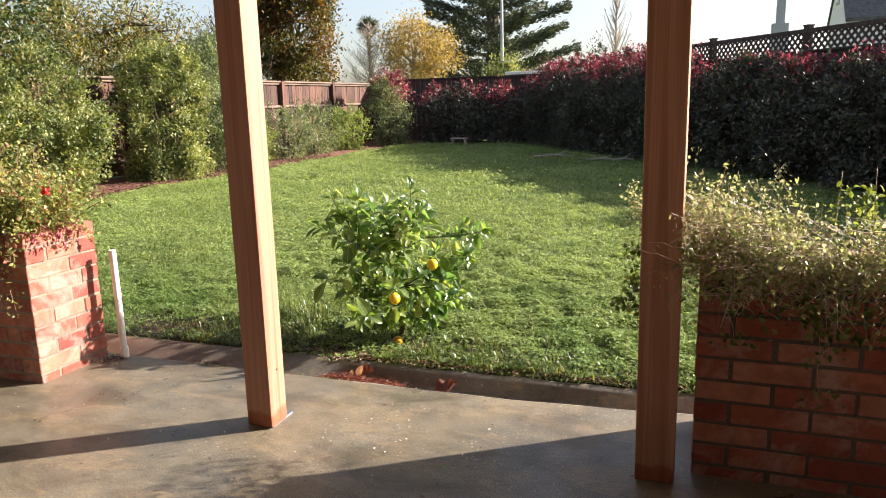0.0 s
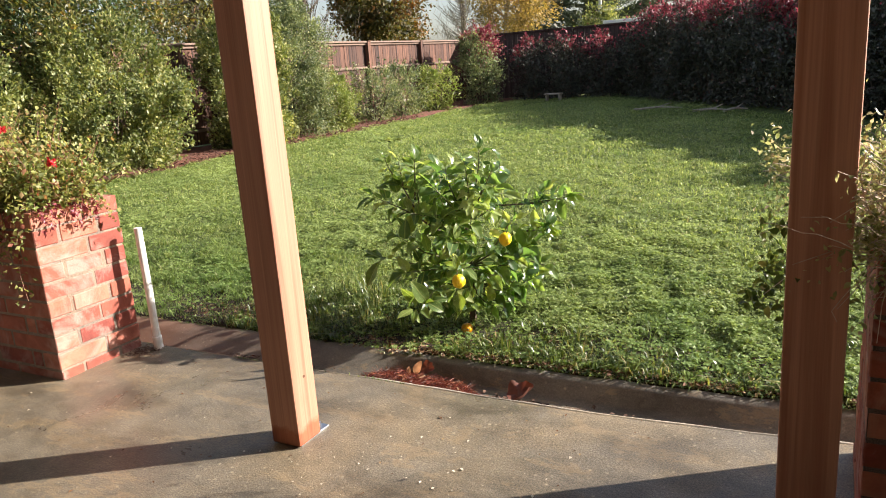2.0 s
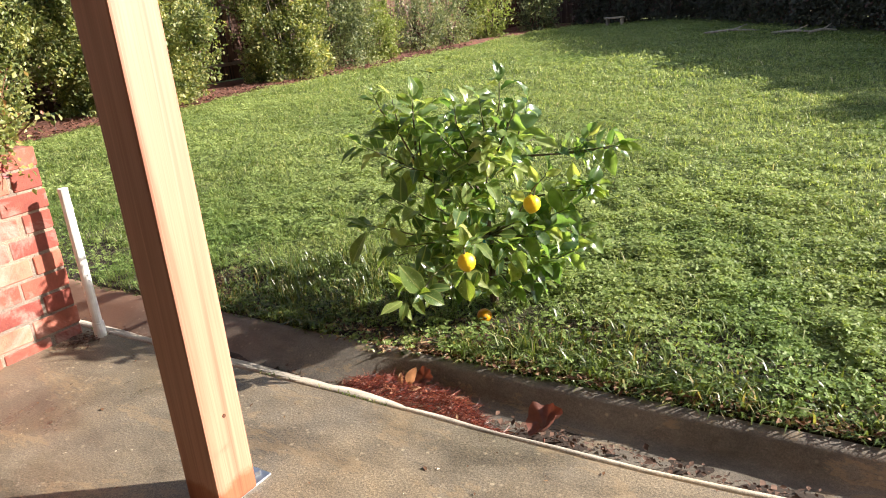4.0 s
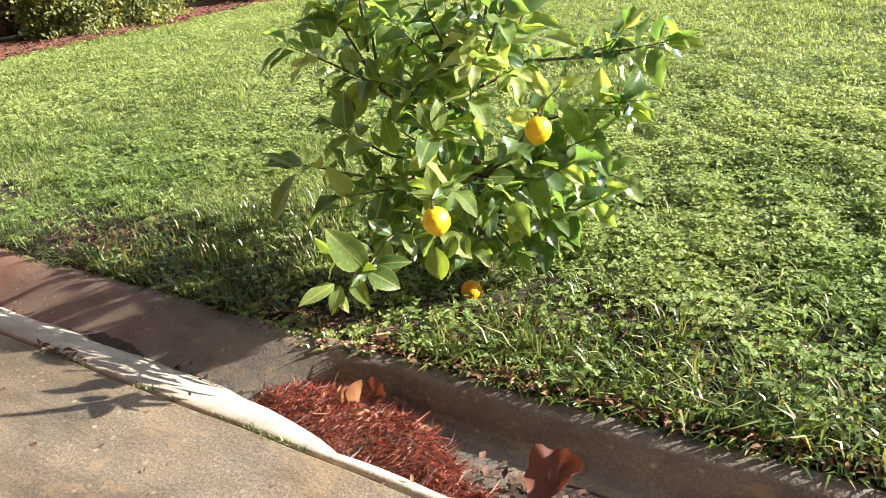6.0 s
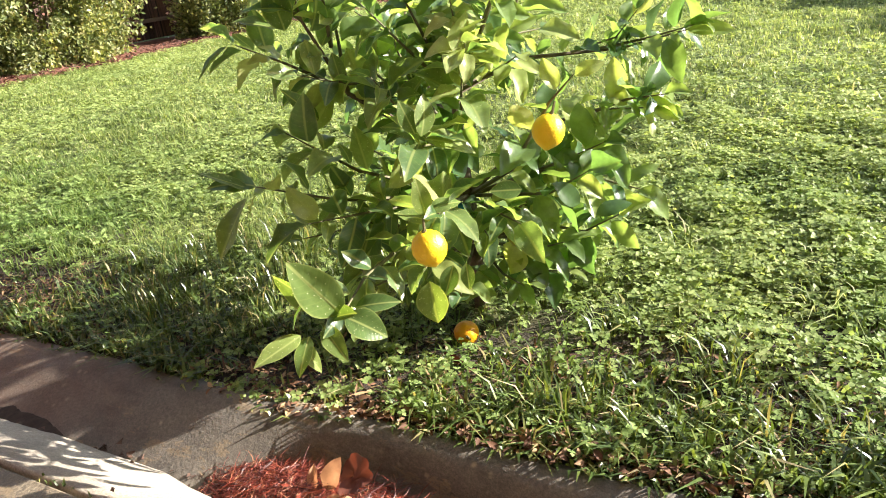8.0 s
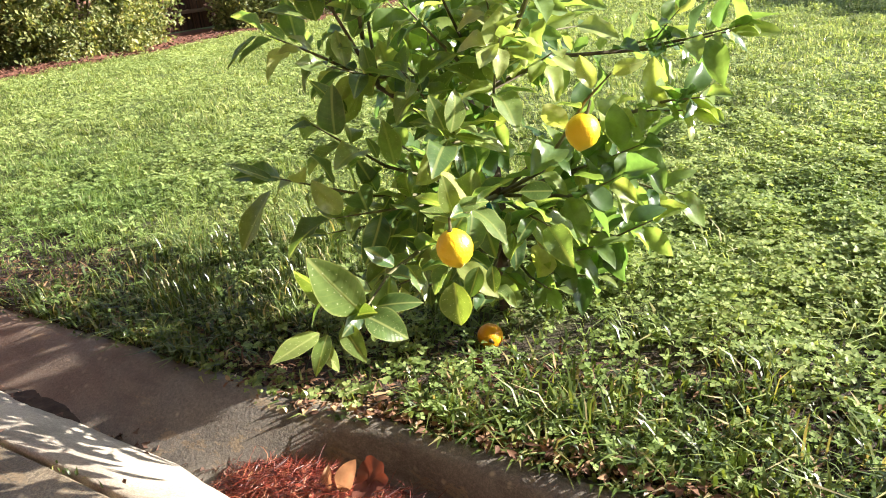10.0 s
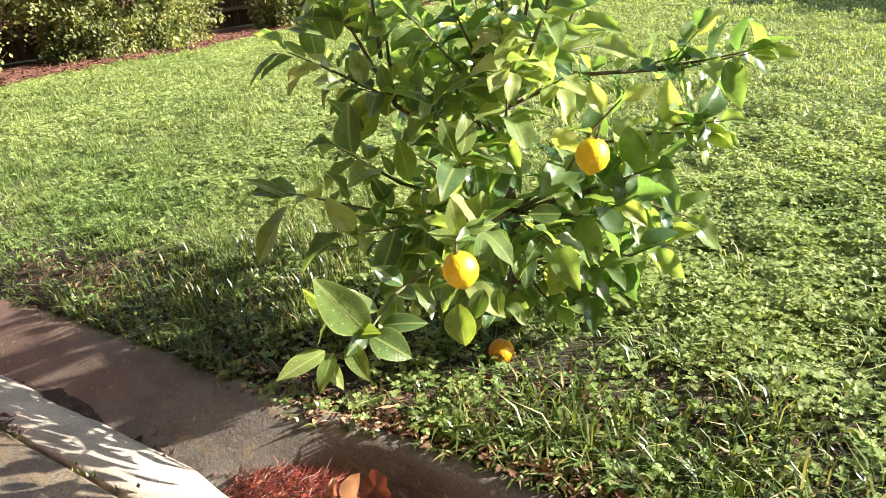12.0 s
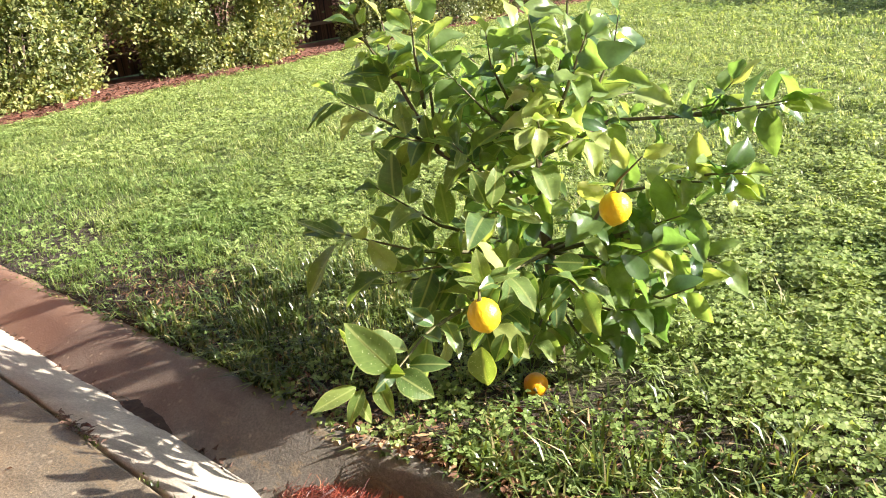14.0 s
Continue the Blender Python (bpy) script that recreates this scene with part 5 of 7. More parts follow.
def lemon_tree_wood():
    bm = bmesh.new()
    pts = [(-1.25, 3.28, -0.09), (-1.25, 3.275, 0.05), (-1.235, 3.25, 0.16), (-1.22, 3.21, 0.30), (-1.215, 3.2, 0.42)]
    tube(bm, [Vector(p) - TREE_AT for p in pts], [0.017, 0.014, 0.013, 0.010, 0.007], 8)
    part("trunk", bm, BARK, lemon_tree)
    f, h, top = (-1.24, 3.26, 0.10), (-1.232, 3.24, 0.2), (-1.215, 3.2, 0.40)
    # right hand limbs
    branch([top, (-1.19, 3.42, 0.42), (-1.02, 3.53, 0.415), (-0.88, 3.475, 0.45)], 0.006, 13, 0.2)
    branch([h, (-1.10, 3.30, 0.32), (-1.0, 3.33, 0.34), (-0.9, 3.325, 0.345)], 0.005, 9, 0.3, 0.075)
    branch([h, (-1.10, 3.28, 0.24), (-1.0, 3.31, 0.22), (-0.93, 3.32, 0.2)], 0.005, 12, 0.25)
    branch([f, (-1.12, 3.30, 0.13), (-1.03, 3.30, 0.12), (-0.96, 3.3, 0.16)], 0.005, 13, 0.25)
    branch([f, (-1.10, 3.25, 0.10), (-1.04, 3.22, 0.13)], 0.004, 9, 0.3)
    branch([h, (-1.10, 3.16, 0.28), (-1.01, 3.12, 0.40), (-0.97, 3.12, 0.44)], 0.005, 11, 0.3)
    # upper limbs; the pale young share also paints in light passing through
    branch([top, (-1.19, 3.24, 0.52), (-1.17, 3.25, 0.62), (-1.165, 3.25, 0.70)], 0.005, 11, 0.25, young=0.1)
    branch([top, (-1.14, 3.17, 0.5), (-1.09, 3.14, 0.57), (-1.06, 3.13, 0.62)], 0.005, 12, 0.2, young=0.1)
    branch([top, (-1.22, 3.32, 0.47), (-1.15, 3.46, 0.47)], 0.005, 12, 0.25, young=0.1)
    branch([top, (-1.28, 3.25, 0.52), (-1.31, 3.29, 0.62)], 0.005, 12, 0.2, young=0.1)
    branch([(-1.222, 3.22, 0.30), (-1.30, 3.2, 0.42), (-1.36, 3.25, 0.50), (-1.42, 3.3, 0.53)], 0.005, 15, 0.25, young=0.1)
    branch([(-1.222, 3.22, 0.30), (-1.36, 3.24, 0.40), (-1.48, 3.29, 0.46)], 0.005, 13, 0.3, young=0.1)
    branch([top, (-1.25, 3.18, 0.50), (-1.27, 3.16, 0.57), (-1.275, 3.16, 0.63)], 0.004, 9, 0.3, young=0.1)
    branch([(-1.38, 3.12, 0.42), (-1.40, 3.14, 0.55), (-1.395, 3.15, 0.64)], 0.004, 9, 0.35, young=0.1)
    branch([top, (-1.13, 3.26, 0.50), (-1.10, 3.28, 0.58), (-1.09, 3.28, 0.63)], 0.004, 9, 0.3, young=0.1)
    # left hand limbs; pale leaves mixed in paint the light passing through them
    branch([(-1.222, 3.22, 0.28), (-1.38, 3.12, 0.42), (-1.43, 3.09, 0.55), (-1.44, 3.08, 0.66)], 0.006, 12, 0.35, young=0.08)
    branch([(-1.39, 3.12, 0.43), (-1.48, 3.09, 0.48), (-1.56, 3.06, 0.52)], 0.004, 10, 0.2, young=0.08)
    branch([h, (-1.34, 3.06, 0.30), (-1.43, 3.0, 0.38)], 0.005, 11, 0.25, young=0.12)
    branch([h, (-1.36, 3.02, 0.26), (-1.47, 2.93, 0.31)], 0.005, 11, 0.25, young=0.12)
    branch([f, (-1.33, 3.08, 0.20), (-1.42, 2.98, 0.20)], 0.005, 12, 0.25, 0.072)
    branch([f, (-1.30, 3.10, 0.12), (-1.37, 3.02, 0.12)], 0.004, 11, 0.3, 0.075)
    # rear limbs, away from the patio
    branch([(-1.222, 3.22, 0.30), (-1.42, 3.42, 0.42), (-1.58, 3.55, 0.48), (-1.70, 3.62, 0.52)], 0.006, 10, 0.3)
    branch([(-1.42, 3.42, 0.42), (-1.52, 3.56, 0.52), (-1.58, 3.62, 0.58)], 0.005, 7, 0.2)
    branch([h, (-1.45, 3.42, 0.30), (-1.66, 3.52, 0.36), (-1.80, 3.58, 0.38)], 0.005, 10, 0.3)
    branch([h, (-1.40, 3.48, 0.34), (-1.50, 3.62, 0.42), (-1.56, 3.72, 0.44)], 0.005, 8, 0.3)
    branch([f, (-1.45, 3.38, 0.20), (-1.65, 3.44, 0.26)], 0.005, 7, 0.3)
    # towards the patio
    branch([(-1.222, 3.22, 0.28), (-1.20, 3.1, 0.34), (-1.18, 3.0, 0.36)], 0.005, 12, 0.25)
    branch([h, (-1.17, 3.05, 0.25), (-1.11, 2.92, 0.285)], 0.005, 14, 0.3)
    branch([f, (-1.20, 3.05, 0.17), (-1.15, 2.93, 0.19)], 0.004, 11, 0.3)
    branch([f, (-1.24, 3.02, 0.19), (-1.20, 2.85, 0.21), (-1.17, 2.745, 0.2)], 0.005, 9, 0.35)
    branch([h, (-1.16, 3.14, 0.19), (-1.115, 3.08, 0.19)], 0.004, 4, 0.4)
    branch([(-1.222, 3.22, 0.28), (-1.16, 3.12, 0.40), (-1.13, 3.08, 0.47)], 0.004, 11, 0.3)
    branch([(-1.222, 3.22, 0.28), (-1.27, 3.1, 0.40), (-1.28, 3.05, 0.46)], 0.004, 12, 0.3)
    branch([f, (-1.21, 3.16, 0.08), (-1.17, 3.06, 0.08)], 0.004, 9, 0.3)
    branch([f, (-1.29, 3.14, 0.07), (-1.33, 3.08, 0.06)], 0.004, 8, 0.3)
    branch([f, (-1.16, 3.21, 0.06), (-1.10, 3.17, 0.06)], 0.004, 4, 0.3)
    branch([f, (-1.10, 3.33, 0.2), (-1.0, 3.38, 0.28)], 0.004, 10, 0.3)
    branch([h, (-1.30, 3.32, 0.28), (-1.40, 3.36, 0.36)], 0.004, 10, 0.3)
    # a pale young tuft high on the patio side, and denser growth on the left
    branch([top, (-1.15, 3.12, 0.47), (-1.11, 3.06, 0.50)], 0.004, 10, 0.3, 0.055, young=0.9)
    branch([top, (-1.17, 3.15, 0.50), (-1.15, 3.10, 0.56)], 0.004, 9, 0.3, 0.055, young=0.9)
    branch([top, (-1.12, 3.18, 0.44), (-1.06, 3.13, 0.47)], 0.004, 9, 0.3, 0.055, young=0.8)
    branch([(-1.30, 3.2, 0.42), (-1.37, 3.10, 0.44), (-1.41, 3.03, 0.47)], 0.004, 10, 0.2)
    branch([h, (-1.31, 3.02, 0.24), (-1.36, 2.93, 0.25)], 0.004, 11, 0.25)
    branch([f, (-1.26, 3.02, 0.13), (-1.27, 2.94, 0.14)], 0.004, 9, 0.3)
    # dense upper sprays
    branch([(-1.43, 3.09, 0.55), (-1.47, 3.06, 0.63), (-1.49, 3.05, 0.69)], 0.004, 8, 0.1, 0.06)
    branch([(-1.40, 3.12, 0.50), (-1.37, 3.08, 0.60), (-1.36, 3.07, 0.67)], 0.004, 8, 0.1, 0.06)
    branch([top, (-1.20, 3.20, 0.55), (-1.20, 3.18, 0.65)], 0.004, 9, 0.2, 0.06)
    branch([top, (-1.12, 3.18, 0.55), (-1.07, 3.16, 0.65)], 0.004, 9, 0.2, 0.06, young=0.3)
    branch([top, (-1.26, 3.12, 0.50), (-1.30, 3.08, 0.57)], 0.004, 9, 0.2, 0.06)
    # low dense growth that shades the soil
    branch([f, (-1.12, 3.34, 0.10), (-1.02, 3.40, 0.12)], 0.004, 11, 0.3)
    branch([f, (-1.16, 3.38, 0.14), (-1.08, 3.48, 0.20)], 0.004, 11, 0.3)
    branch([f, (-1.14, 3.26, 0.05), (-1.05, 3.27, 0.05)], 0.004, 9, 0.3)
    branch([h, (-1.06, 3.22, 0.22), (-0.98, 3.20, 0.27)], 0.004, 10, 0.3)
    branch([h, (-1.05, 3.30, 0.26), (-0.97, 3.28, 0.30)], 0.004, 10, 0.3)
    branch([h, (-1.12, 3.12, 0.22), (-1.05, 3.07, 0.22)], 0.004, 9, 0.35)
    # leafy ends of the two long arms
    branch([(-1.06, 3.51, 0.418), (-0.96, 3.50, 0.435), (-0.86, 3.47, 0.46)], 0.004, 9, 0.05, 0.062)
    branch([(-1.10, 3.47, 0.42), (-1.02, 3.50, 0.44), (-0.97, 3.47, 0.49)], 0.003, 7, 0.2, 0.06)
    branch([(-1.02, 3.325, 0.335), (-0.95, 3.32, 0.36), (-0.88, 3.31, 0.37)], 0.004, 8, 0.1, 0.07)
    # outstanding single leaves
    front, toward = (0.45, -0.55, 0.9), (0.5, -0.85, 0.45)
    for b, t, up, k, w in (
        ((-1.167, 2.748, 0.208), (-1.188, 2.69, 0.298), (0.35, -0.8, 0.55), 1, 1.05), ((-1.203, 2.705, 0.193), (-1.226, 2.635, 0.182), front, 0, 1.0), ((-1.165, 2.75, 0.203), (-1.106, 2.762, 0.178), (0.2, -0.7, 0.9), 2, 1.25),
        ((-1.207, 2.70, 0.189), (-1.165, 2.69, 0.155), front, 3, 0.9), ((-1.223, 2.713, 0.193), (-1.212, 2.726, 0.24), (-0.8, -0.5, 0.2), 6, 0.9), ((-1.214, 2.771, 0.198), (-1.265, 2.735, 0.255), (-0.3, -0.9, 0.5), 4, 1.1),
        ((-1.18, 2.745, 0.2), (-1.135, 2.735, 0.225), (0.2, -0.4, 1), 5, 0.9), ((-1.195, 2.71, 0.19), (-1.18, 2.66, 0.165), (0.4, -0.7, 0.7), 6, 0.95), ((-1.185, 2.73, 0.195), (-1.135, 2.70, 0.175), (0.3, -0.7, 0.8), 7, 0.95), ((-1.24, 2.80, 0.2), (-1.29, 2.765, 0.215), (0.2, -0.8, 0.8), 0, 0.9), ((-1.17, 2.78, 0.2), (-1.11, 2.80, 0.215), (0.1, -0.8, 0.8), 7, 0.9)):
        place_leaf(b, t, up, HERO[k], 0.84 * w)
    for b, t, up, k, w in (
        ((-1.464, 2.915, 0.294), (-1.488, 2.845, 0.213), (-0.5, -0.9, 0.3), 4, 0.95), ((-1.46, 2.92, 0.308), (-1.51, 2.87, 0.352), (0.4, -0.3, 1), 0, 0.8),
        ((-1.10, 2.865, 0.209), (-1.09, 2.85, 0.145), (0.3, -0.9, 0.4), 2, 1.1), ((-1.075, 2.891, 0.225), (-1.081, 2.867, 0.185), toward, 1, 1.0), ((-1.06, 2.90, 0.225), (-1.05, 2.885, 0.19), toward, 6, 1.0),
        ((-1.113, 2.906, 0.282), (-1.158, 2.885, 0.30), (0.2, -0.6, 0.9), 0, 1.0), ((-1.124, 2.923, 0.29), (-1.085, 2.953, 0.305), (0.3, -0.6, 0.8), 3, 1.0), ((-1.12, 2.91, 0.285), (-1.125, 2.90, 0.345), toward, 6, 0.9)):
        place_leaf(b, t, up, HERO[k], w)
    for b, t, up, k, w in (
        ((-1.398, 3.052, 0.389), (-1.428, 3.005, 0.454), (0.6, -0.6, 0.6), 0, 0.75), ((-1.45, 3.069, 0.536), (-1.461, 3.058, 0.62), (0.7, -0.8, 0.2), 2, 0.95), ((-1.478, 3.084, 0.539), (-1.54, 3.04, 0.57), (0.2, -0.4, 1), 1, 0.9),
        ((-1.57, 3.05, 0.52), (-1.62, 3.0, 0.475), (0, -0.3, 1), 1, 0.8), ((-1.036, 3.053, 0.283), (-1.08, 3.03, 0.286), (0.3, -0.9, 0.5), 0, 1.2),
        ((-1.171, 3.004, 0.376), (-1.153, 3.017, 0.438), (0.9, -0.4, 0.2), 3, 1.0), ((-1.177, 2.998, 0.381), (-1.19, 2.985, 0.435), toward, 6, 1.0), ((-1.168, 2.993, 0.37), (-1.178, 2.958, 0.325), toward, 1, 0.9), ((-1.167, 3.006, 0.371), (-1.095, 3.05, 0.358), (0.1, -0.5, 0.9), 7, 0.9)):
        place_leaf(b, t, up, HERO[k], w)
    for b, t, up, k, w in (
        ((-0.934, 3.329, 0.358), (-0.856, 3.303, 0.335), (0.2, -0.3, 1), 5, 0.85), ((-0.95, 3.322, 0.35), (-0.985, 3.312, 0.385), toward, 2, 1.0), ((-0.974, 3.203, 0.192), (-0.918, 3.227, 0.218), front, 3, 0.9), ((-0.99, 3.174, 0.22), (-1.019, 3.136, 0.267), toward, 0, 1.0),
        ((-0.885, 3.475, 0.45), (-0.80, 3.46, 0.45), (0, -0.3, 1), 0, 1.0), ((-0.89, 3.475, 0.452), (-0.81, 3.48, 0.485), (0, 0.4, 1), 1, 0.9), ((-0.905, 3.47, 0.455), (-0.895, 3.47, 0.515), (-0.6, -1, 0), 2, 0.9),
        ((-1.165, 3.25, 0.69), (-1.175, 3.25, 0.755), (1, -0.6, 0), 2, 0.7)):
        place_leaf(b, t, up, HERO[k], w)


lemon_tree_wood()
hang_leaves()


def lemon(parent, at, lean, mat, size=1.0, name="lemon"):
    """A lemon with a nipple at its lower end and a stem button above."""
    bm = bmesh.new()
    prof = [(-0.031, 0.0), (-0.0295, 0.004), (-0.026, 0.0085), (-0.021, 0.0155), (-0.013, 0.0222), (-0.003, 0.0252), (0.008, 0.0242), (0.017, 0.0195), (0.023, 0.0125), (0.0255, 0.006), (0.0255, 0.0)]
    n = 20
    rings = []
    for z, r in prof:
        if r == 0:
            rings.append([bm.verts.new((0, 0, z))])
        else:
            rings.append([bm.verts.new((math.cos(a) * r * (1 + 0.02 * math.sin(3 * a)), math.sin(a) * r, z)) for a in [k * math.tau / n for k in range(n)]])
    for a, c in zip(rings, rings[1:]):
        for k in range(n):
            q = [a[k % len(a)], a[(k + 1) % len(a)], c[(k + 1) % len(c)], c[k % len(c)]]
            bm.faces.new(list(dict.fromkeys(q)))
    bmesh.ops.scale(bm, vec=(size, size, size), verts=bm.verts[:])
    o = part(name, bm, mat, parent, smooth=True)
    m = pose(0, 0, 0, *lean)
    m.translation = Vector(at) - (TREE_AT if parent else Vector((0, 0, 0)))
    o.matrix_basis = m
    bm = bmesh.new()
    tube(bm, [(0, 0, 0.0255 * size), (0.002, 0, 0.03 * size), (0.004, 0.002, 0.045 * size)], [0.004, 0.0025, 0.002], 6)
    part("stem", bm, TWIG, o)
    return o


lemon(lemon_tree, (-1.107, 2.885, 0.25), (8, -6, 0), LEMON)
lemon(lemon_tree, (-1.008, 3.104, 0.36), (5, 10, 40), LEMON)
lemon(lemon_tree, (-1.107, 3.173, 0.157), (-8, 14, 10), LEMON_GREEN, 0.72)
lemon(lemon_tree, (-1.49, 3.25, 0.436), (10, 10, 10), LEMON_GREEN, 0.8)
tagged(lemon(None, (-1.215, 3.143, float(lawn_height(-1.215, 3.143)) + 0.021), (80, 10, 30), LEMON_OLD, 0.95, "fallen_lemon"), "ripe orange-yellow lemon lying on the soil under the tree", "lemon")
bm = bmesh.new()
box(bm, (-0.006, -0.001, -0.03), (0.006, 0.001, 0.0), 0.0005)
tag = part("plant_tag", bm, TAPE, lemon_tree, "small blue plant tag")
tag.location = Vector((-1.222, 3.19, 0.205)) - TREE_AT


# ---- bark pocket in the gutter ----
def fibres(name, P, D, L, W, bend):
    """Thin curved ribbons: start P, way D, length L, half width W, bent sideways and up."""
    n = len(P)
    S = unit(np.cross(D, rand_dirs(n)))
    B = unit(np.cross(D, rand_dirs(n)) * np.array([1, 1, 0.12])) * bend[:, None]
    rows = []
    for f, w in ((0.0, 0.6), (0.35, 1.0), (0.7, 0.9), (1.0, 0.25)):
        c = P + (D * f + B * (f * f - 0.3 * f)) * L[:, None]
        rows += [c - S * (W * w)[:, None], c + S * (W * w)[:, None]]
    V = np.stack(rows, 1)
    T = np.array([(0, 1, 3), (0, 3, 2), (2, 3, 5), (2, 5, 4), (4, 5, 7), (4, 7, 6)])
    return tri_mesh(name, V.reshape(-1, 3), (np.arange(n)[:, None, None] * 8 + T[None]).reshape(-1, 3))


def bark_pocket():
    """Matted red shreds in the gutter: fine curled fibres over coarser chips, with hollows between the tufts."""
    for count, name in ((1700, "bark_mulch"), (17000, "bark_fibre")):
        x = -1.43 + 0.54 * RNG.random(count)
        lo = 2.565 + 0.02 * RNG.random(count)
        back = 2.775 - 0.13 * np.clip((x + 1.15) / 0.22, 0, 1)
        y = lo + (back - lo) * RNG.random(count)
        tuft = patchy(x, y, 26.0, 101)
        hump = np.exp(-((x + 1.24) / 0.15) ** 2) + 0.5 * np.exp(-((x + 1.0) / 0.09) ** 2)
        keep = RNG.random(count) < (0.25 + 0.75 * tuft if name == "bark_fibre" else 1.0)
        x, y, hump, tuft = x[keep], y[keep], hump[keep], tuft[keep]
        n = len(x)
        z = -0.105 + (0.055 * hump + 0.012 * tuft) * (0.4 + 0.6 * RNG.random(n)) * np.clip(1.3 - np.abs(y - 2.66) / 0.1, 0.2, 1)
        D = unit(rand_dirs(n) * np.array([1, 1, 0.1]))
        P = np.stack([x, y, z + (0.005 if name == "bark_fibre" else 0.0)], 1)
        if name == "bark_fibre":
            me = fibres(name, P, D, 0.008 + 0.042 * RNG.random(n) ** 1.8, 0.00025 + 0.00045 * RNG.random(n) ** 2, RNG.normal(size=n) * 0.7)
        else:
            L = 0.007 + 0.024 * RNG.random(n) ** 2
            me = leaf_cloud(name, P, D, unit(rand_dirs(n) + np.array([0, 0, 1.2])), L, 0.0046 * (0.5 + RNG.random(n)), 0.15)
        tagged(link_mesh(name, me, MULCH), "wet red shredded bark lying in the gutter", "mulch", kind="stuff")


bark_pocket()


def lobed_leaf():
    """A crumpled lobed leaf with its edges curled up."""
    bm = bmesh.new()
    c = bm.verts.new((0, 0.25, 0))
    rings = []
    n = 40
    for f in (0.35, 0.7, 1.0):
        row = []
        for k in range(n):
            a = k * math.tau / n
            r = 0.40 * (1 + 0.08 * math.cos(3 * a + 0.8) + 0.05 * math.sin(7 * a + 1.1) + 0.03 * math.sin(13 * a))
            z = 0.09 * f * f * math.sin(2 * a + 0.6) + 0.07 * f * f * math.sin(5 * a + 2.0) + 0.012 * f * math.sin(11 * a) + 0.16 * f ** 3 * (1 + math.sin(a + 1.0))
            row.append(bm.verts.new((math.sin(a) * r * f, 0.45 - math.cos(a) * r * f * 1.1, z)))
        rings.append(row)
    for k in range(n):
        bm.faces.new((c, rings[0][k], rings[0][(k + 1) % n]))
        for p, q in zip(rings, rings[1:]):
            bm.faces.new((p[k], q[k], q[(k + 1) % n], p[(k + 1) % n]))
    tube(bm, [(0, 0.05, 0), (0.02, -0.3, -0.05), (0.1, -0.6, -0.02)], [0.014, 0.012, 0.01], 5)
    bmesh.ops.recalc_face_normals(bm, faces=bm.faces[:])
    me = bpy.data.meshes.new("lobed_leaf")
    bm.to_mesh(me)
    bm.free()
    me.polygons.foreach_set("use_smooth", [True] * len(me.polygons))
    return me


LEAVES.append(lobed_leaf())
LEAVES.append(leaf_shape("broad_leaf", 1.0, 0.56, 0.25, 0.22, 0.1, 0.1))


def dead_leaf(at, d, up, ln, wide, mat, k, label):
    m0 = LEAVES[k].copy()
    m0.materials.clear()
    m0.materials.append(mat)
    o = new("dead_leaf", m0)
    y = Vector(d).normalized()
    x = y.cross(Vector(up)).normalized()
    z = x.cross(y)
    o.matrix_basis = Matrix.Translation(Vector(at)) @ Matrix((x, y, z)).transposed().to_4x4() @ Matrix.Diagonal((ln * wide, ln, ln, 1))
    tagged(o, label, "leaf", "fallen leaves")


dead_leaf((-1.215, 2.70, -0.055), (0.45, 0.25, 1.0), (0.1, -1, 0.4), 0.058, 0.95, PALE_LEAF, 9, "pale dry leaf standing in the red bark")
dead_leaf((-1.245, 2.71, -0.07), (-0.1, 0.1, 1.0), (0, -1, 0.2), 0.038, 0.9, PALE_LEAF, 1, "pale dry leaf standing in the red bark")
dead_leaf((-1.235, 2.66, -0.075), (-0.1, 0.2, 1.0), (0, -1, 0.3), 0.034, 0.9, PALE_LEAF, 0, "pale dry leaf standing in the red bark")
dead_leaf((-0.79, 2.655, -0.09), (-0.25, 0.6, 0.3), (-0.1, -0.55, 1), 0.118, 1.0, DEAD_LEAF, 8, "large curled reddish brown leaf in the gutter")
dead_leaf((-1.185, 2.715, -0.06), (0.3, 0.5, 0.8), (0.0, -1, 0.5), 0.062, 1.0, DEAD_LEAF, 8, "brown dead leaf leaning on the kerb behind the bark")
dead_leaf((-1.205, 2.685, -0.06), (0.9, 0.0, 0.4), (0, -0.8, 0.6), 0.04, 0.8, PALE_LEAF, 3, "pale dry leaf lying on the red bark")
dead_leaf((-0.94, 2.60, -0.085), (0.8, -0.2, 0.3), (0, -0.7, 0.7), 0.028, 0.9, PALE_LEAF, 2, "pale dry leaf lying on the red bark")
dead_leaf((-0.88, 2.62, -0.095), (-0.5, 0.3, 0.3), (0, -0.6, 1), 0.035, 1.1, DEAD_LEAF, 4, "small curled reddish brown leaf in the gutter")
dead_leaf((-1.83, 2.53, 0.003), (1, 0.3, 0.12), (0, -0.3, 1), 0.03, 0.7, DEAD_LEAF, 4, "small curled brown leaf on the patio joint")
dead_leaf((-1.23, 3.05, -0.055), (1, 0.1, 0.1), (0, -0.4, 1), 0.07, 0.8, DEAD_LEAF, 5, "brown leaf lying on the soil under the tree")


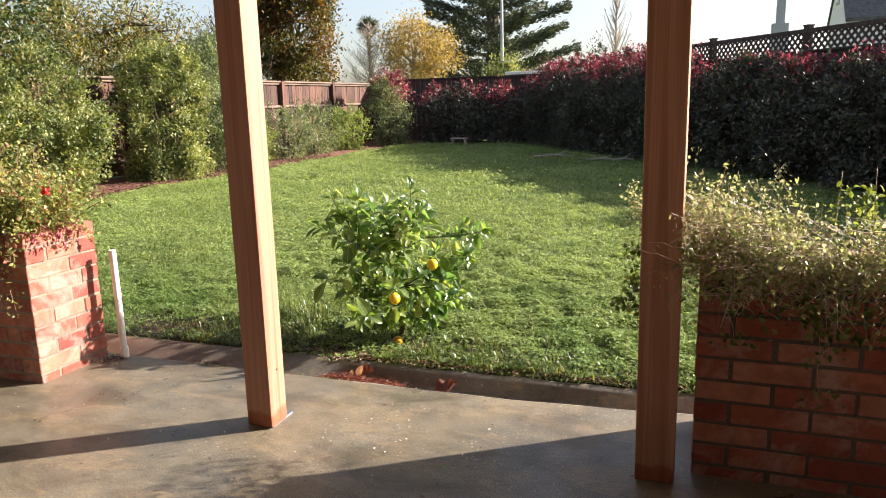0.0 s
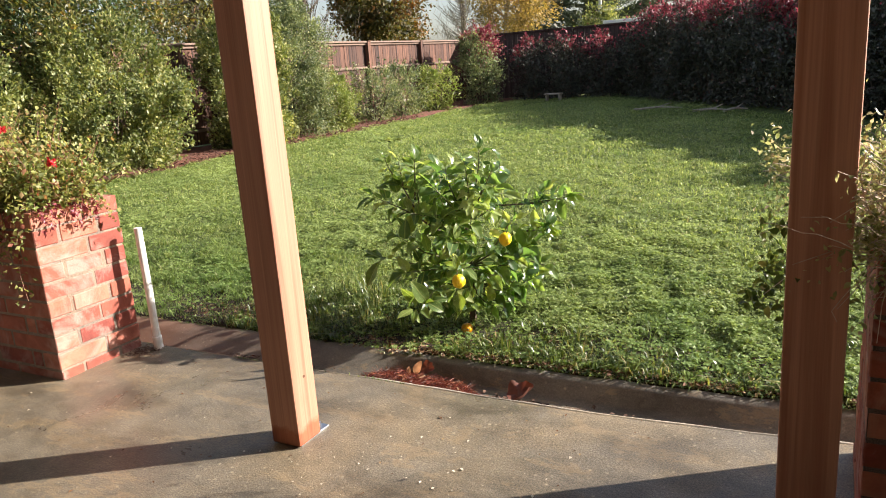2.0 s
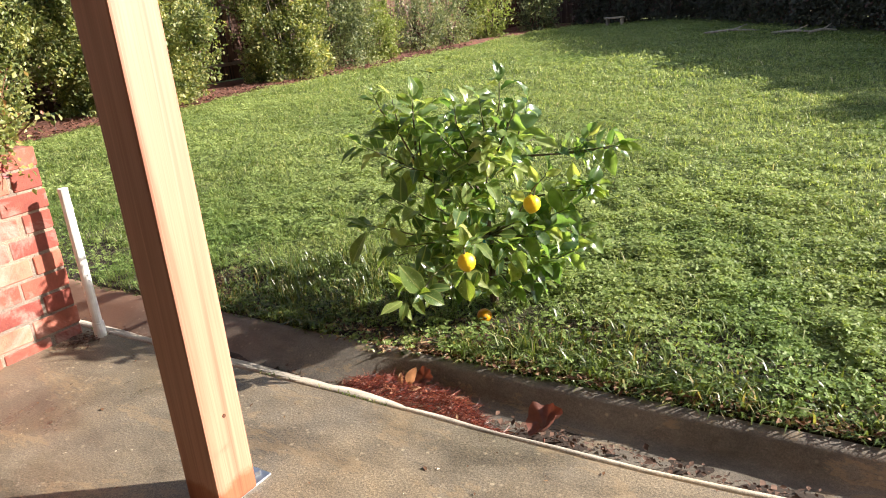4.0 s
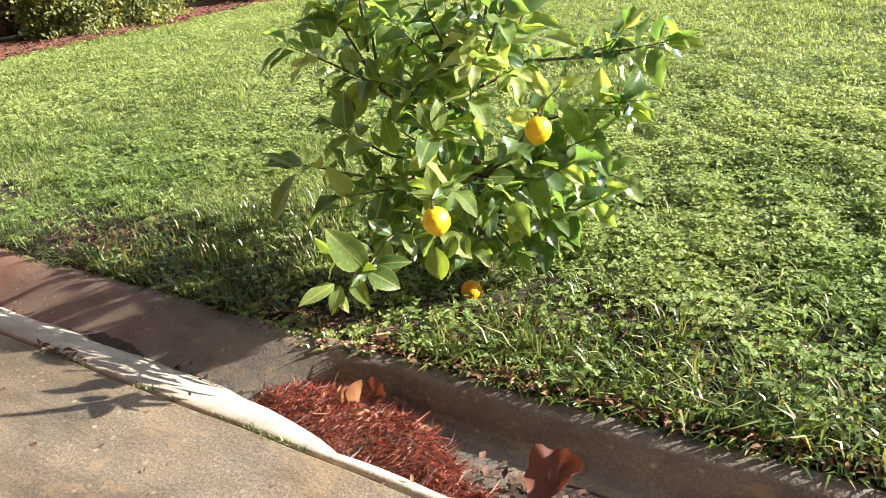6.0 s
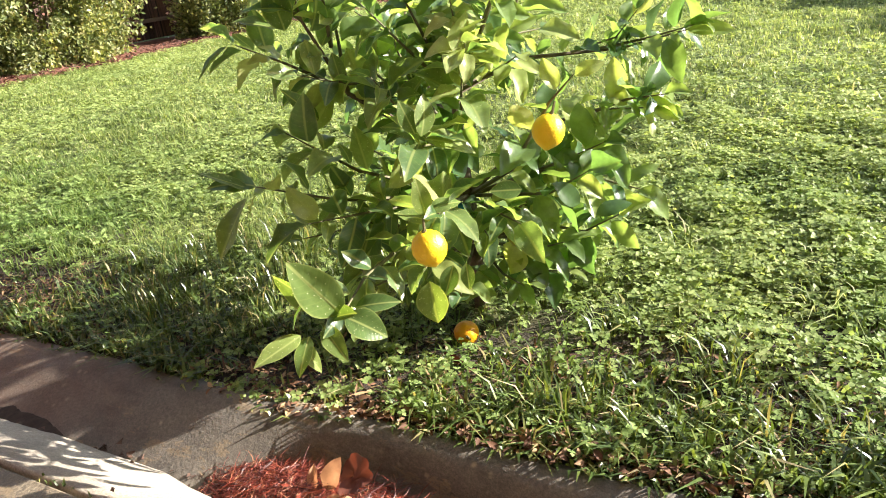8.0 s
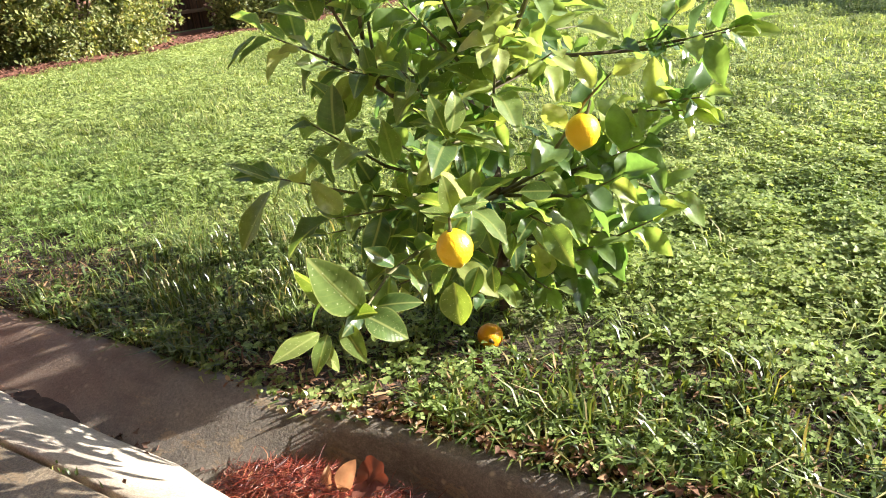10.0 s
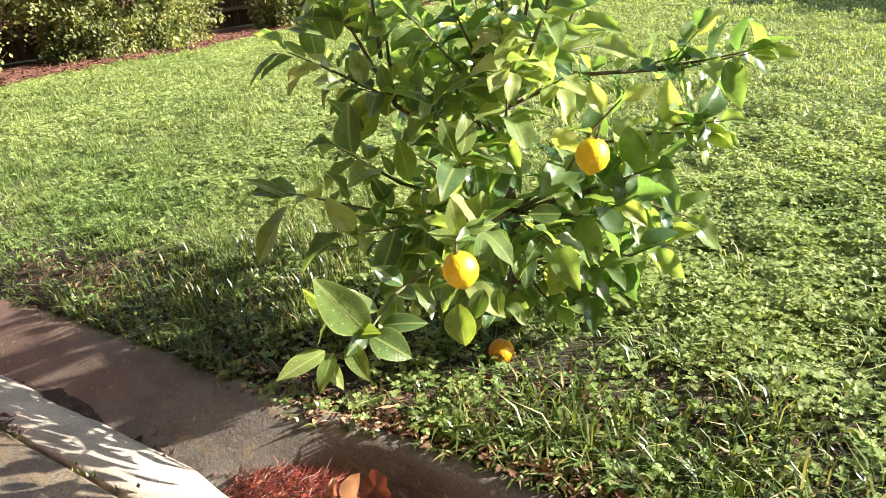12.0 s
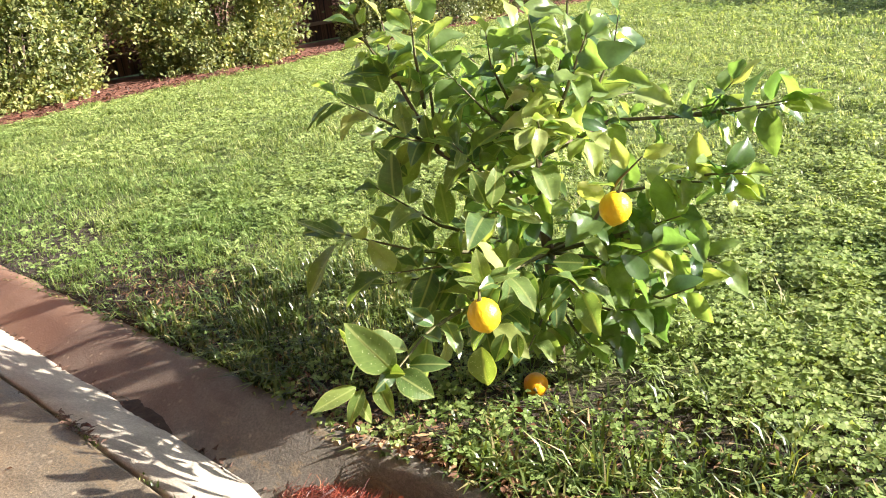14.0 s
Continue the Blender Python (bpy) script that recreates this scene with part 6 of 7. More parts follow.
# ---- planter plants ----
def wisp(bm, ob, s, m, t, radii):
    """A thin crooked runner from s over m to t."""
    pts, rs = [], []
    for k in range(6):
        f = k / 5
        q = s * (1 - f) ** 2 + m * (2 * f * (1 - f)) + t * f ** 2
        w = 0.0 if k == 0 else 0.007
        pts.append(q + Vector((random.uniform(-w, w), random.uniform(-w, w), random.uniform(-w, w))) - ob.location)
        rs.append(radii[0] * 0.75 * (1 - f) + radii[2] * 0.75 * f)
    tube(bm, pts, rs, 3)


def slope(x):
    """The growth stands highest at the end by the post and falls away from it."""
    return max(0.45, 1.15 - 1.5 * (x - 0.17))


def vine_planting():
    """Pale vines that fill the right planter and hang over its edge."""
    ob = thing("vine", "pale sunlit tangled vine spilling over the brick planter", "vine", at=(0.95, 2.33, 0.58))
    o = np.array(ob.location)
    bm = bmesh.new()
    P, D = [], []
    for k in range(80):
        x0 = 0.17 + 0.78 * random.random() ** 1.2
        s = Vector((x0, random.uniform(2.2, 2.42), 0.57))
        a = random.uniform(0, math.tau)
        h = random.uniform(0.03, 0.19) * (1.0 - 0.75 * (s.y - 2.2) / 0.28) * slope(x0)
        r = random.uniform(0.05, 0.2)
        m = s + Vector((math.cos(a) * r * 0.5, math.sin(a) * r * 0.4, h))
        t = m + Vector((math.cos(a) * r, math.sin(a) * r * 0.7, random.uniform(-0.22, 0.12)))
        wisp(bm, ob, s, m, t, [0.0022, 0.0016, 0.0009])
        for q in range(20):
            f = random.random()
            p = s.lerp(m, f * 2) if f < 0.5 else m.lerp(t, f * 2 - 1)
            P.append(p)
    for k in range(60):
        s = Vector((random.uniform(0.15, 0.95), random.uniform(2.16, 2.22), 0.62))
        m = s + Vector((random.uniform(-0.05, 0.05), -random.uniform(0.04, 0.1), random.uniform(0.0, 0.08)))
        t = m + Vector((random.uniform(-0.12, 0.06), -random.uniform(0.0, 0.03), -random.uniform(0.02, 0.1) * random.random()))
        wisp(bm, ob, s, m, t, [0.0022, 0.0018, 0.001])
        for q in range(26):
            f = 0.2 + 0.8 * random.random()
            P.append(s.lerp(m, f * 2) if f < 0.5 else m.lerp(t, f * 2 - 1))
    for k in range(130):
        s = Vector((random.uniform(0.16, 0.95), random.uniform(2.15, 2.22), 0.63))
        m = s + Vector((random.uniform(-0.06, 0.04), -random.uniform(0.05, 0.14), random.uniform(0.0, 0.15) * slope(s.x)))
        t = m + Vector((random.uniform(-0.12, 0.05), -random.uniform(0.03, 0.14), random.uniform(-0.13, 0.03)))
        wisp(bm, ob, s, m, t, [0.0022, 0.0018, 0.001])
        for q in range(30):
            f = 0.2 + 0.8 * random.random()
            P.append(s.lerp(m, f * 2) if f < 0.5 else m.lerp(t, f * 2 - 1))
    # loose growth that leans out past the wooden post
    for k in range(90):
        s = Vector((random.uniform(0.17, 0.42), random.uniform(2.16, 2.26), 0.63))
        m = s + Vector((random.uniform(-0.10, 0.02), -random.uniform(0.05, 0.14), random.uniform(0.04, 0.2)))
        t = m + Vector((random.uniform(-0.2, 0.04), -random.uniform(0.0, 0.08), random.uniform(-0.16, 0.1)))
        wisp(bm, ob, s, m, t, [0.0022, 0.0018, 0.001])
        for q in range(15):
            f = 0.25 + 0.75 * random.random()
            P.append(s.lerp(m, f * 2) if f < 0.5 else m.lerp(t, f * 2 - 1))
    # a low mat over the far end of the planter
    for k in range(170):
        s = Vector((random.uniform(0.9, 1.78), random.uniform(2.18, 2.5), 0.585))
        a, r = random.uniform(0, math.tau), random.uniform(0.05, 0.13)
        m = s + Vector((math.cos(a) * r * 0.5, math.sin(a) * r * 0.4, random.uniform(0.02, 0.06)))
        t = m + Vector((math.cos(a) * r, math.sin(a) * r * 0.7, random.uniform(-0.03, 0.02)))
        wisp(bm, ob, s, m, t, [0.0022, 0.0016, 0.0009])
        for q in range(22):
            f = random.random()
            P.append(s.lerp(m, f * 2) if f < 0.5 else m.lerp(t, f * 2 - 1))
    # ragged sprays that stand above the rest in a few places
    for k in range(40):
        x0 = random.choice((0.19, 0.2, 0.21, 0.23, 0.26, 0.40, 0.42, 0.53, 0.75)) + random.gauss(0, 0.025)
        s = Vector((x0, random.uniform(2.14, 2.24), 0.66))
        t = s + Vector((random.uniform(-0.08, 0.06), random.uniform(-0.08, 0.04), random.uniform(0.1, 0.24) * slope(x0)))
        m = s.lerp(t, 0.5) + Vector((random.uniform(-0.03, 0.03), 0, 0.01))
        wisp(bm, ob, s, m, t, [0.0024, 0.0018, 0.0008])
        for q in range(20):
            f = random.random()
            P.append(s.lerp(m, f * 2) if f < 0.5 else m.lerp(t, f * 2 - 1))
    # a fine tangle of dry runners over the front edge
    for k in range(480):
        s = Vector((random.uniform(0.14, 0.9), random.uniform(2.02, 2.2), random.uniform(0.58, 0.76)))
        a, r = random.uniform(0, math.tau), random.uniform(0.04, 0.11)
        m = s + Vector((math.cos(a) * r, -random.uniform(0.0, 0.04), math.sin(a) * r * 0.4 + 0.015))
        t = m + Vector((math.cos(a + 0.8) * r, -random.uniform(0.0, 0.03), math.sin(a) * r * 0.5 - 0.02))
        wisp(bm, ob, s, m, t, [0.0018, 0.0015, 0.0009])
        for q in range(5):
            P.append(s.lerp(m, random.random()) if q < 2 else m.lerp(t, random.random()))
    # long shoots that reach out round the wooden post
    for k in range(26):
        s = Vector((random.uniform(0.17, 0.3), random.uniform(2.2, 2.4), 0.64))
        m = s + Vector((random.uniform(-0.14, -0.04), random.uniform(-0.04, 0.1), random.uniform(0.08, 0.18)))
        t = m + Vector((random.uniform(-0.14, 0.0), random.uniform(-0.03, 0.08), random.uniform(-0.16, 0.06)))
        wisp(bm, ob, s, m, t, [0.0024, 0.0018, 0.001])
        for q in range(26):
            f = 0.35 + 0.65 * random.random()
            c = s.lerp(m, f * 2) if f < 0.5 else m.lerp(t, f * 2 - 1)
            P.append(c + Vector((random.gauss(0, 0.014), random.gauss(0, 0.012), random.gauss(0, 0.014))))
    # tufts that show past the far side of the post
    for c, n in (((-0.025, 2.3, 0.805), 110), ((-0.005, 2.3, 0.765), 130), ((-0.01, 2.33, 0.70), 40), ((-0.03, 2.32, 0.66), 30)):
        c = Vector(c)
        wisp(bm, ob, Vector((0.17, 2.36, 0.64)), c.lerp(Vector((0.17, 2.36, 0.64)), 0.4) + Vector((0, 0, 0.08)), c, [0.0024, 0.0018, 0.001])
        for q in range(n):
            P.append(c + Vector((random.gauss(0, 0.019), random.gauss(0, 0.018), random.gauss(0, 0.014))))
    # loose shoots that lean out behind the planter and past its end
    for k in range(46):
        s = Vector((random.uniform(0.16, 0.45), random.uniform(2.42, 2.5), 0.6))
        m = s + Vector((random.uniform(-0.12, 0.08), random.uniform(0.06, 0.2), random.uniform(0.04, 0.22)))
        t = m + Vector((random.uniform(-0.2, 0.1), random.uniform(0.03, 0.2), random.uniform(-0.16, 0.12)))
        wisp(bm, ob, s, m, t, [0.002, 0.0014, 0.0008])
        for q in range(16):
            f = 0.2 + 0.8 * random.random()
            P.append(s.lerp(m, f * 2) if f < 0.5 else m.lerp(t, f * 2 - 1))
    # sagging shoots over the front and the near corner, each with a tuft of leaves
    green = []
    for x0, dx, dz in ((0.2, -0.17, -0.05), (0.2, -0.16, 0.06), (0.17, -0.13, -0.12), (0.22, 0.0, -0.05), (0.24, 0.02, -0.19), (0.30, 0.0, -0.07), (0.34, -0.02, -0.12), (0.40, 0.0, -0.09), (0.45, 0.0, -0.12), (0.48, 0.0, -0.09), (0.50, 0.01, -0.15), (0.46, 0.02, -0.21), (0.46, 0.02, -0.33), (0.55, 0.0, -0.09), (0.58, 0.0, -0.16), (0.63, 0.0, -0.12), (0.70, 0.02, -0.14), (0.78, 0.0, -0.2), (0.9, 0.02, -0.12), (1.02, 0.0, -0.2), (1.15, 0.0, -0.13), (1.3, 0.02, -0.2)):
        s = Vector((x0, 2.2, 0.62))
        m = s + Vector((dx * 0.4 + random.uniform(-0.02, 0.02), -0.085, 0.015 + max(0, dz)))
        e = Vector((x0 + dx + random.uniform(-0.04, 0.04), 2.10, 0.62 + dz * 0.5))
        t = Vector((x0 + dx, 2.115, 0.62 + dz))
        tube(bm, [q - ob.location for q in (s, m, m.lerp(e, 0.5) + Vector((random.uniform(-0.02, 0.02), -0.01, 0)), e, e.lerp(t, 0.5) + Vector((random.uniform(-0.015, 0.015), 0, 0)), t)], [0.0022, 0.0018, 0.0015, 0.0012, 0.001, 0.0006], 4)
        for q in range(18):
            P.append(s.lerp(m, random.random()) + Vector((random.gauss(0, 0.012), random.gauss(0, 0.01), random.gauss(0, 0.012))))
        wide = random.uniform(0.02, 0.036)
        for q in range(random.randint(14, 34)):
            green.append(t + Vector((random.gauss(0, wide), -abs(random.gauss(0, 0.014)), random.gauss(0.008, wide * 0.6))))
        for q in range(5):
            green.append(m.lerp(e, random.random()) + Vector((random.gauss(0, 0.014), random.gauss(0, 0.008), random.gauss(0, 0.01))))
    # shoots behind the post, their shade put into a darker leaf colour
    for c, n in (((-0.035, 2.28, 0.535), 46), ((-0.012, 2.26, 0.56), 40), ((-0.06, 2.28, 0.475), 34), ((0.03, 2.2, 0.53), 30), ((-0.05, 2.3, 0.62), 16)):
        c = Vector(c)
        wisp(bm, ob, Vector((0.17, 2.3, 0.62)), c.lerp(Vector((0.17, 2.3, 0.62)), 0.4) + Vector((0, 0, 0.05)), c, [0.0022, 0.0016, 0.0009])
        for q in range(n):
            green.append(c + Vector((random.gauss(0, 0.018), random.gauss(0, 0.014), random.gauss(0, 0.018))))
    # hanging leaves take the darker colour as painted shade
    G0 = np.array([tuple(p) for p in green]) - o
    k = len(G0)
    L = 0.014 + 0.014 * RNG.random(k)
    link_mesh("hanging_leaves", leaf_cloud("hanging_leaves", G0, unit(rand_dirs(k) + np.array([0, -0.3, -0.1])), unit(rand_dirs(k) * 0.7 + np.array([0, -0.5, 0.7])), L, L * 0.6, 0.2, True), VINE_SHADE_GREEN, ob, "green hanging vine leaves, darkened as shade")
    # a bare bleached runner that arches over the corner
    tube(bm, [Vector(q) - ob.location for q in ((0.32, 2.14, 0.60), (0.27, 2.07, 0.605), (0.245, 2.06, 0.575), (0.235, 2.06, 0.53), (0.222, 2.065, 0.48))], [0.003, 0.0036, 0.0034, 0.002, 0.0012], 5)
    tagged(part("twig_tangle", bm, DRY_TWIG, ob, "dry pale twigs"), kind="stuff")
    P = np.array([tuple(p) for p in P]) - o
    n = len(P)
    P = P + RNG.normal(size=(n, 3)) * 0.012
    D = unit(rand_dirs(n) + np.array([0, -0.2, 0.2]))
    N = unit(rand_dirs(n) * 0.8 + np.array([0, 0, 0.8]))
    L = 0.007 + 0.013 * RNG.random(n) ** 1.5
    link_mesh("leaves", leaf_cloud("leaves", P, D, N, L, L * 0.6, 0.16, True), VINE, ob)
    ob2 = thing("dry_flower", "upright dry flower stalks in the planter", "plant", at=(0.62, 2.35, 0.58))
    for k in range(9):
        bm = bmesh.new()
        s = Vector((random.uniform(-0.42, 0.9), random.uniform(-0.1, 0.12), 0.0))
        t = s + Vector((random.uniform(-0.05, 0.05), random.uniform(-0.04, 0.04), random.uniform(0.2, 0.34)))
        tube(bm, [s, s.lerp(t, 0.5) + Vector((0.008, 0, 0)), t], [0.002, 0.0016, 0.0008], 4)
        part("stalk", bm, DRY_TWIG, ob2)


def rose_planting():
    ob = thing("rose_shrub", "leafy rose shrub with red flowers in the brick planter", "shrub", at=(-2.95, 2.3, 0.58))
    o = np.array(ob.location)
    bm = bmesh.new()
    P = []
    for k in range(380):
        s = Vector((random.uniform(-3.55, -2.4), random.uniform(2.18, 2.44), 0.59))
        h = random.uniform(0.08, 0.40) * (1.0 if s.x < -2.62 else 0.7)
        t = s + Vector((random.uniform(-0.14, 0.14), random.uniform(-0.14, 0.14), h))
        m = s.lerp(t, 0.5) + Vector((random.uniform(-0.02, 0.02), 0, 0.02))
        tube(bm, [q - ob.location for q in (s, m, t)], [0.003, 0.0022, 0.001], 4)
        for q in range(56):
            f = random.random() ** 0.7
            P.append(s.lerp(m, f * 2) if f < 0.5 else m.lerp(t, f * 2 - 1))
    for x0, dx, dz in ((-2.62, 0.03, -0.22), (-2.7, 0.0, -0.12), (-2.85, 0.02, -0.2), (-3.0, 0.05, -0.1), (-2.75, 0.1, -0.06), (-2.5, 0.1, -0.3), (-2.46, 0.08, -0.1), (-2.55, 0.05, -0.16), (-2.42, 0.1, 0.02)):
        s, t = Vector((x0, 2.2, 0.62)), Vector((x0 + dx, 2.085, 0.62 + dz))
        m = s.lerp(t, 0.5) + Vector((0, -0.03, 0.05))
        wisp(bm, ob, s, m, t, [0.003, 0.0022, 0.001])
        for q in range(40):
            f = 0.5 + 0.5 * random.random() ** 0.5
            P.append(m.lerp(t, f * 2 - 1) + Vector((random.gauss(0, 0.012), 0, random.gauss(0, 0.012))))
    # leafy sprays that lean over the front edge
    for k in range(30):
        s = Vector((random.uniform(-3.4, -2.5), random.uniform(2.16, 2.24), 0.63))
        m = s + Vector((random.uniform(-0.05, 0.06), -random.uniform(0.04, 0.09), random.uniform(0.02, 0.1)))
        t = m + Vector((random.uniform(-0.05, 0.07), -random.uniform(0.01, 0.05), -random.uniform(0.04, 0.2)))
        wisp(bm, ob, s, m, t, [0.003, 0.0022, 0.001])
        for q in range(34):
            f = 0.2 + 0.8 * random.random() ** 0.7
            P.append(s.lerp(m, f * 2) if f < 0.5 else m.lerp(t, f * 2 - 1))
    # sprays over the end of the planter
    for k in range(34):
        s = Vector((random.uniform(-2.5, -2.4), random.uniform(2.16, 2.46), 0.62))
        m = s + Vector((random.uniform(0.04, 0.10), random.uniform(-0.05, 0.05), random.uniform(0.03, 0.16)))
        t = m + Vector((random.uniform(0.03, 0.12), random.uniform(-0.05, 0.05), random.uniform(-0.12, 0.08)))
        tube(bm, [q - ob.location for q in (s, m, t)], [0.003, 0.0022, 0.001], 4)
        for q in range(30):
            f = random.random() ** 0.7
            P.append(s.lerp(m, f * 2) if f < 0.5 else m.lerp(t, f * 2 - 1))
    tagged(part("twig_tangle", bm, ROSE_TWIG, ob, "reddish thorny twigs"), kind="stuff")
    P = np.array([tuple(p) for p in P]) - o
    n = len(P)
    P = P + RNG.normal(size=(n, 3)) * 0.02
    D = unit(rand_dirs(n) + np.array([0, -0.2, 0.1]))
    N = unit(rand_dirs(n) * 0.8 + np.array([0, 0, 0.8]))
    L = 0.010 + 0.017 * RNG.random(n)
    link_mesh("leaves", leaf_cloud("leaves", P, D, N, L, L * 0.66, 0.2), FLOWER_LEAF, ob)
    # yellow-green low growth and dark red drooping sprays over the end of the planter
    k = 1700
    Q = np.stack([RNG.uniform(-2.68, -2.33, k), RNG.uniform(2.13, 2.46, k), 0.63 + 0.13 * RNG.random(k) ** 1.4], 1) + RNG.normal(size=(k, 3)) * 0.012
    link_mesh("low_leaves", leaf_cloud("low_leaves", Q - o, unit(rand_dirs(k) + np.array([0.2, -0.2, 0.1])), unit(rand_dirs(k) * 0.7 + np.array([0, 0, 0.8])), 0.012 + 0.016 * RNG.random(k), 0.009 + 0.010 * RNG.random(k), 0.2, True), SHRUB_LIME, ob, "yellow-green leaves")
    # the dark red leaves stand in for the sprays and their shadows on the brick
    Q = []
    for y0 in (2.17, 2.21, 2.24, 2.28, 2.31, 2.35, 2.39):
        a, c = np.array((-2.42, y0, 0.64)), np.array((-2.335, y0 + random.uniform(-0.04, 0.03), random.uniform(0.53, 0.58)))
        for q in range(26):
            f = random.random() ** 0.7
            Q.append(a + (c - a) * f + np.array((0.03 * math.sin(math.pi * f), 0, 0.03 * math.sin(math.pi * f))) + RNG.normal(size=3) * 0.006)
    Q = np.array(Q)
    k = len(Q)
    link_mesh("red_sprays_shadows", leaf_cloud("red_sprays_shadows", Q - o, unit(rand_dirs(k) + np.array([0.3, 0, -0.4])), rand_dirs(k), 0.014 + 0.014 * RNG.random(k), 0.006 + 0.005 * RNG.random(k), 0.2, True), RED_TIP, ob, "dark red drooping leaf sprays and their shadows")
    for x, y, z in ((-2.285, 2.2, 0.785), (-2.62, 2.26, 0.90), (-3.05, 2.15, 0.86), (-2.98, 2.14, 0.78), (-2.9, 2.3, 0.95)):
        k = 26
        Q = np.tile(np.array((x, y, z)), (k, 1)) - o + RNG.normal(size=(k, 3)) * 0.006
        Dd = unit(rand_dirs(k) + np.array([0, 0, 0.3]))
        link_mesh("flower", leaf_cloud("flower", Q, Dd, rand_dirs(k), np.full(k, 0.014), np.full(k, 0.013), 0.2, True), PETAL, ob, "small red flower")


def lime_plant():
    ob = thing("lime_plant", "bright lime green leafy plant among the vines", "plant", at=(0.605, 2.36, 0.58))
    k = 190
    P = np.stack([0.05 * RNG.normal(size=k), 0.035 * RNG.normal(size=k), 0.10 + 0.15 * RNG.random(k)], 1)
    bm = bmesh.new()
    for j in range(7):
        p = Vector(P[j])
        tube(bm, [(0, 0, 0.0), p * 0.5 + Vector((0.005, 0, 0)), p], [0.003, 0.002, 0.001], 5)
    tagged(part("twig_tangle", bm, TWIG, ob), kind="stuff")
    link_mesh("leaves", leaf_cloud("leaves", P, unit(rand_dirs(k) + np.array([0, -0.3, 0.4])), unit(rand_dirs(k) * 0.6 + np.array([0, -0.3, 0.8])), 0.014 + 0.012 * RNG.random(k), 0.011 + 0.008 * RNG.random(k), 0.2, True), SHRUB_LIME, ob)


vine_planting()
rose_planting()
lime_plant()


# ---- lawn ----
def blades(P, H, W, lean, bias=(0.0, 0.0, 0.0)):
    n = len(P)
    a = RNG.random(n) * math.tau
    S = np.stack([np.cos(a), np.sin(a), np.zeros(n)], 1)
    B = np.stack([-np.sin(a), np.cos(a), np.zeros(n)], 1) * (lean * (0.3 + 1.2 * RNG.random(n)))[:, None]
    B = B + np.array(bias)
    H, W = H[:, None], W[:, None]
    up = np.array([0, 0, 1.0])
    m = P + (up * 0.6 + B * 0.35) * H
    t = P + (up * (1.0 - 0.3 * lean[:, None]) + B * 1.1) * H
    V = np.stack([P - S * W, P + S * W, m - S * W * 0.8, m + S * W * 0.8, t], 1)
    T = np.array([(0, 1, 3), (0, 3, 2), (2, 3, 4)])
    tris = (np.arange(n)[:, None, None] * 5 + T[None]).reshape(-1, 3)
    return tri_mesh("blades", V.reshape(-1, 3), tris)


def in_lawn(x, y):
    ok = (x > -6.87 + 0.10 * np.sin(y * 3) + 0.07 * np.sin(y * 7.7)) & (x * 0.825 + y * 0.565 < 6.05) & (y < 17.2)
    return ok


def clover_share(x, y):
    """How far clover has taken over from grass, 0 to 1."""
    c = 0.9 * patchy(x, y, 2.6, 3) - 0.25 * np.clip((y - 3.6) / 2, 0, 1) - 0.15 + 0.8 * np.exp(-((x + 0.35) ** 2 / 0.6 + (y - 3.5) ** 2 / 0.16)) - 0.45 * np.clip((2.97 - y) / 0.1, 0, 1)
    c = c - 0.7 * np.clip((-1.45 - x) / 0.3, 0, 1) * np.clip((3.5 - y) / 0.3, 0, 1)
    return np.clip(c, 0, 1)


def bare_soil(x, y):
    """Thin places: under the tree, by the left kerb, a few worn spots."""
    b = 0.92 * np.exp(-((x + 1.12) ** 2 / 0.05 + (y - 3.2) ** 2 / 0.035)) + 0.82 * np.exp(-((x + 2.32) ** 2 / 0.09 + (y - 3.0) ** 2 / 0.016)) + 0.8 * np.exp(-((x + 1.5) ** 2 / 0.05 + (y - 2.87) ** 2 / 0.003)) + 0.5 * np.exp(-((x + 0.5) ** 2 / 0.3 + (y - 2.86) ** 2 / 0.005))
    return np.clip(b + 0.55 * patchy(x, y, 9.0, 41) ** 4, 0, 0.96)


def tufted(x, y, y0):
    """Draws blades together into tufts."""
    x = x + 0.02 * np.sin(x * 60 + 9 * np.sin(y * 23))
    return x, np.maximum(y + 0.02 * np.sin(y * 55 + 9 * np.sin(x * 21)), y0)


def grass_zone(name, x0, x1, y0, y1, density, h, w, label, lean=1.0, mat=None):
    n = int((x1 - x0) * (y1 - y0) * density)
    x, y = x0 + (x1 - x0) * RNG.random(n), y0 + (y1 - y0) * RNG.random(n)
    x, y = tufted(x, y, y0)
    pc = clover_share(x, y)
    k = in_lawn(x, y) & (y > 2.83 + rim(x)) & (RNG.random(n) > bare_soil(x, y)) & (RNG.random(n) < 1.1 - 0.85 * pc)
    x, y, pc = x[k], y[k], pc[k]
    n = len(x)
    tall = 0.75 + 0.9 * patchy(x, y, 16.0, 11) ** 2 + 0.4 * patchy(x, y, 5.0, 12) - 0.2 * pc
    P = np.stack([x, y, lawn_height(x, y) - 0.004], 1)
    me = blades(P, h * tall * (0.45 + 0.85 * RNG.random(n)), w * (0.7 + 0.7 * RNG.random(n)), lean * (0.55 + 1.0 * RNG.random(n)))
    tagged(link_mesh(name, me, mat or GRASS), label, "grass", kind="stuff")


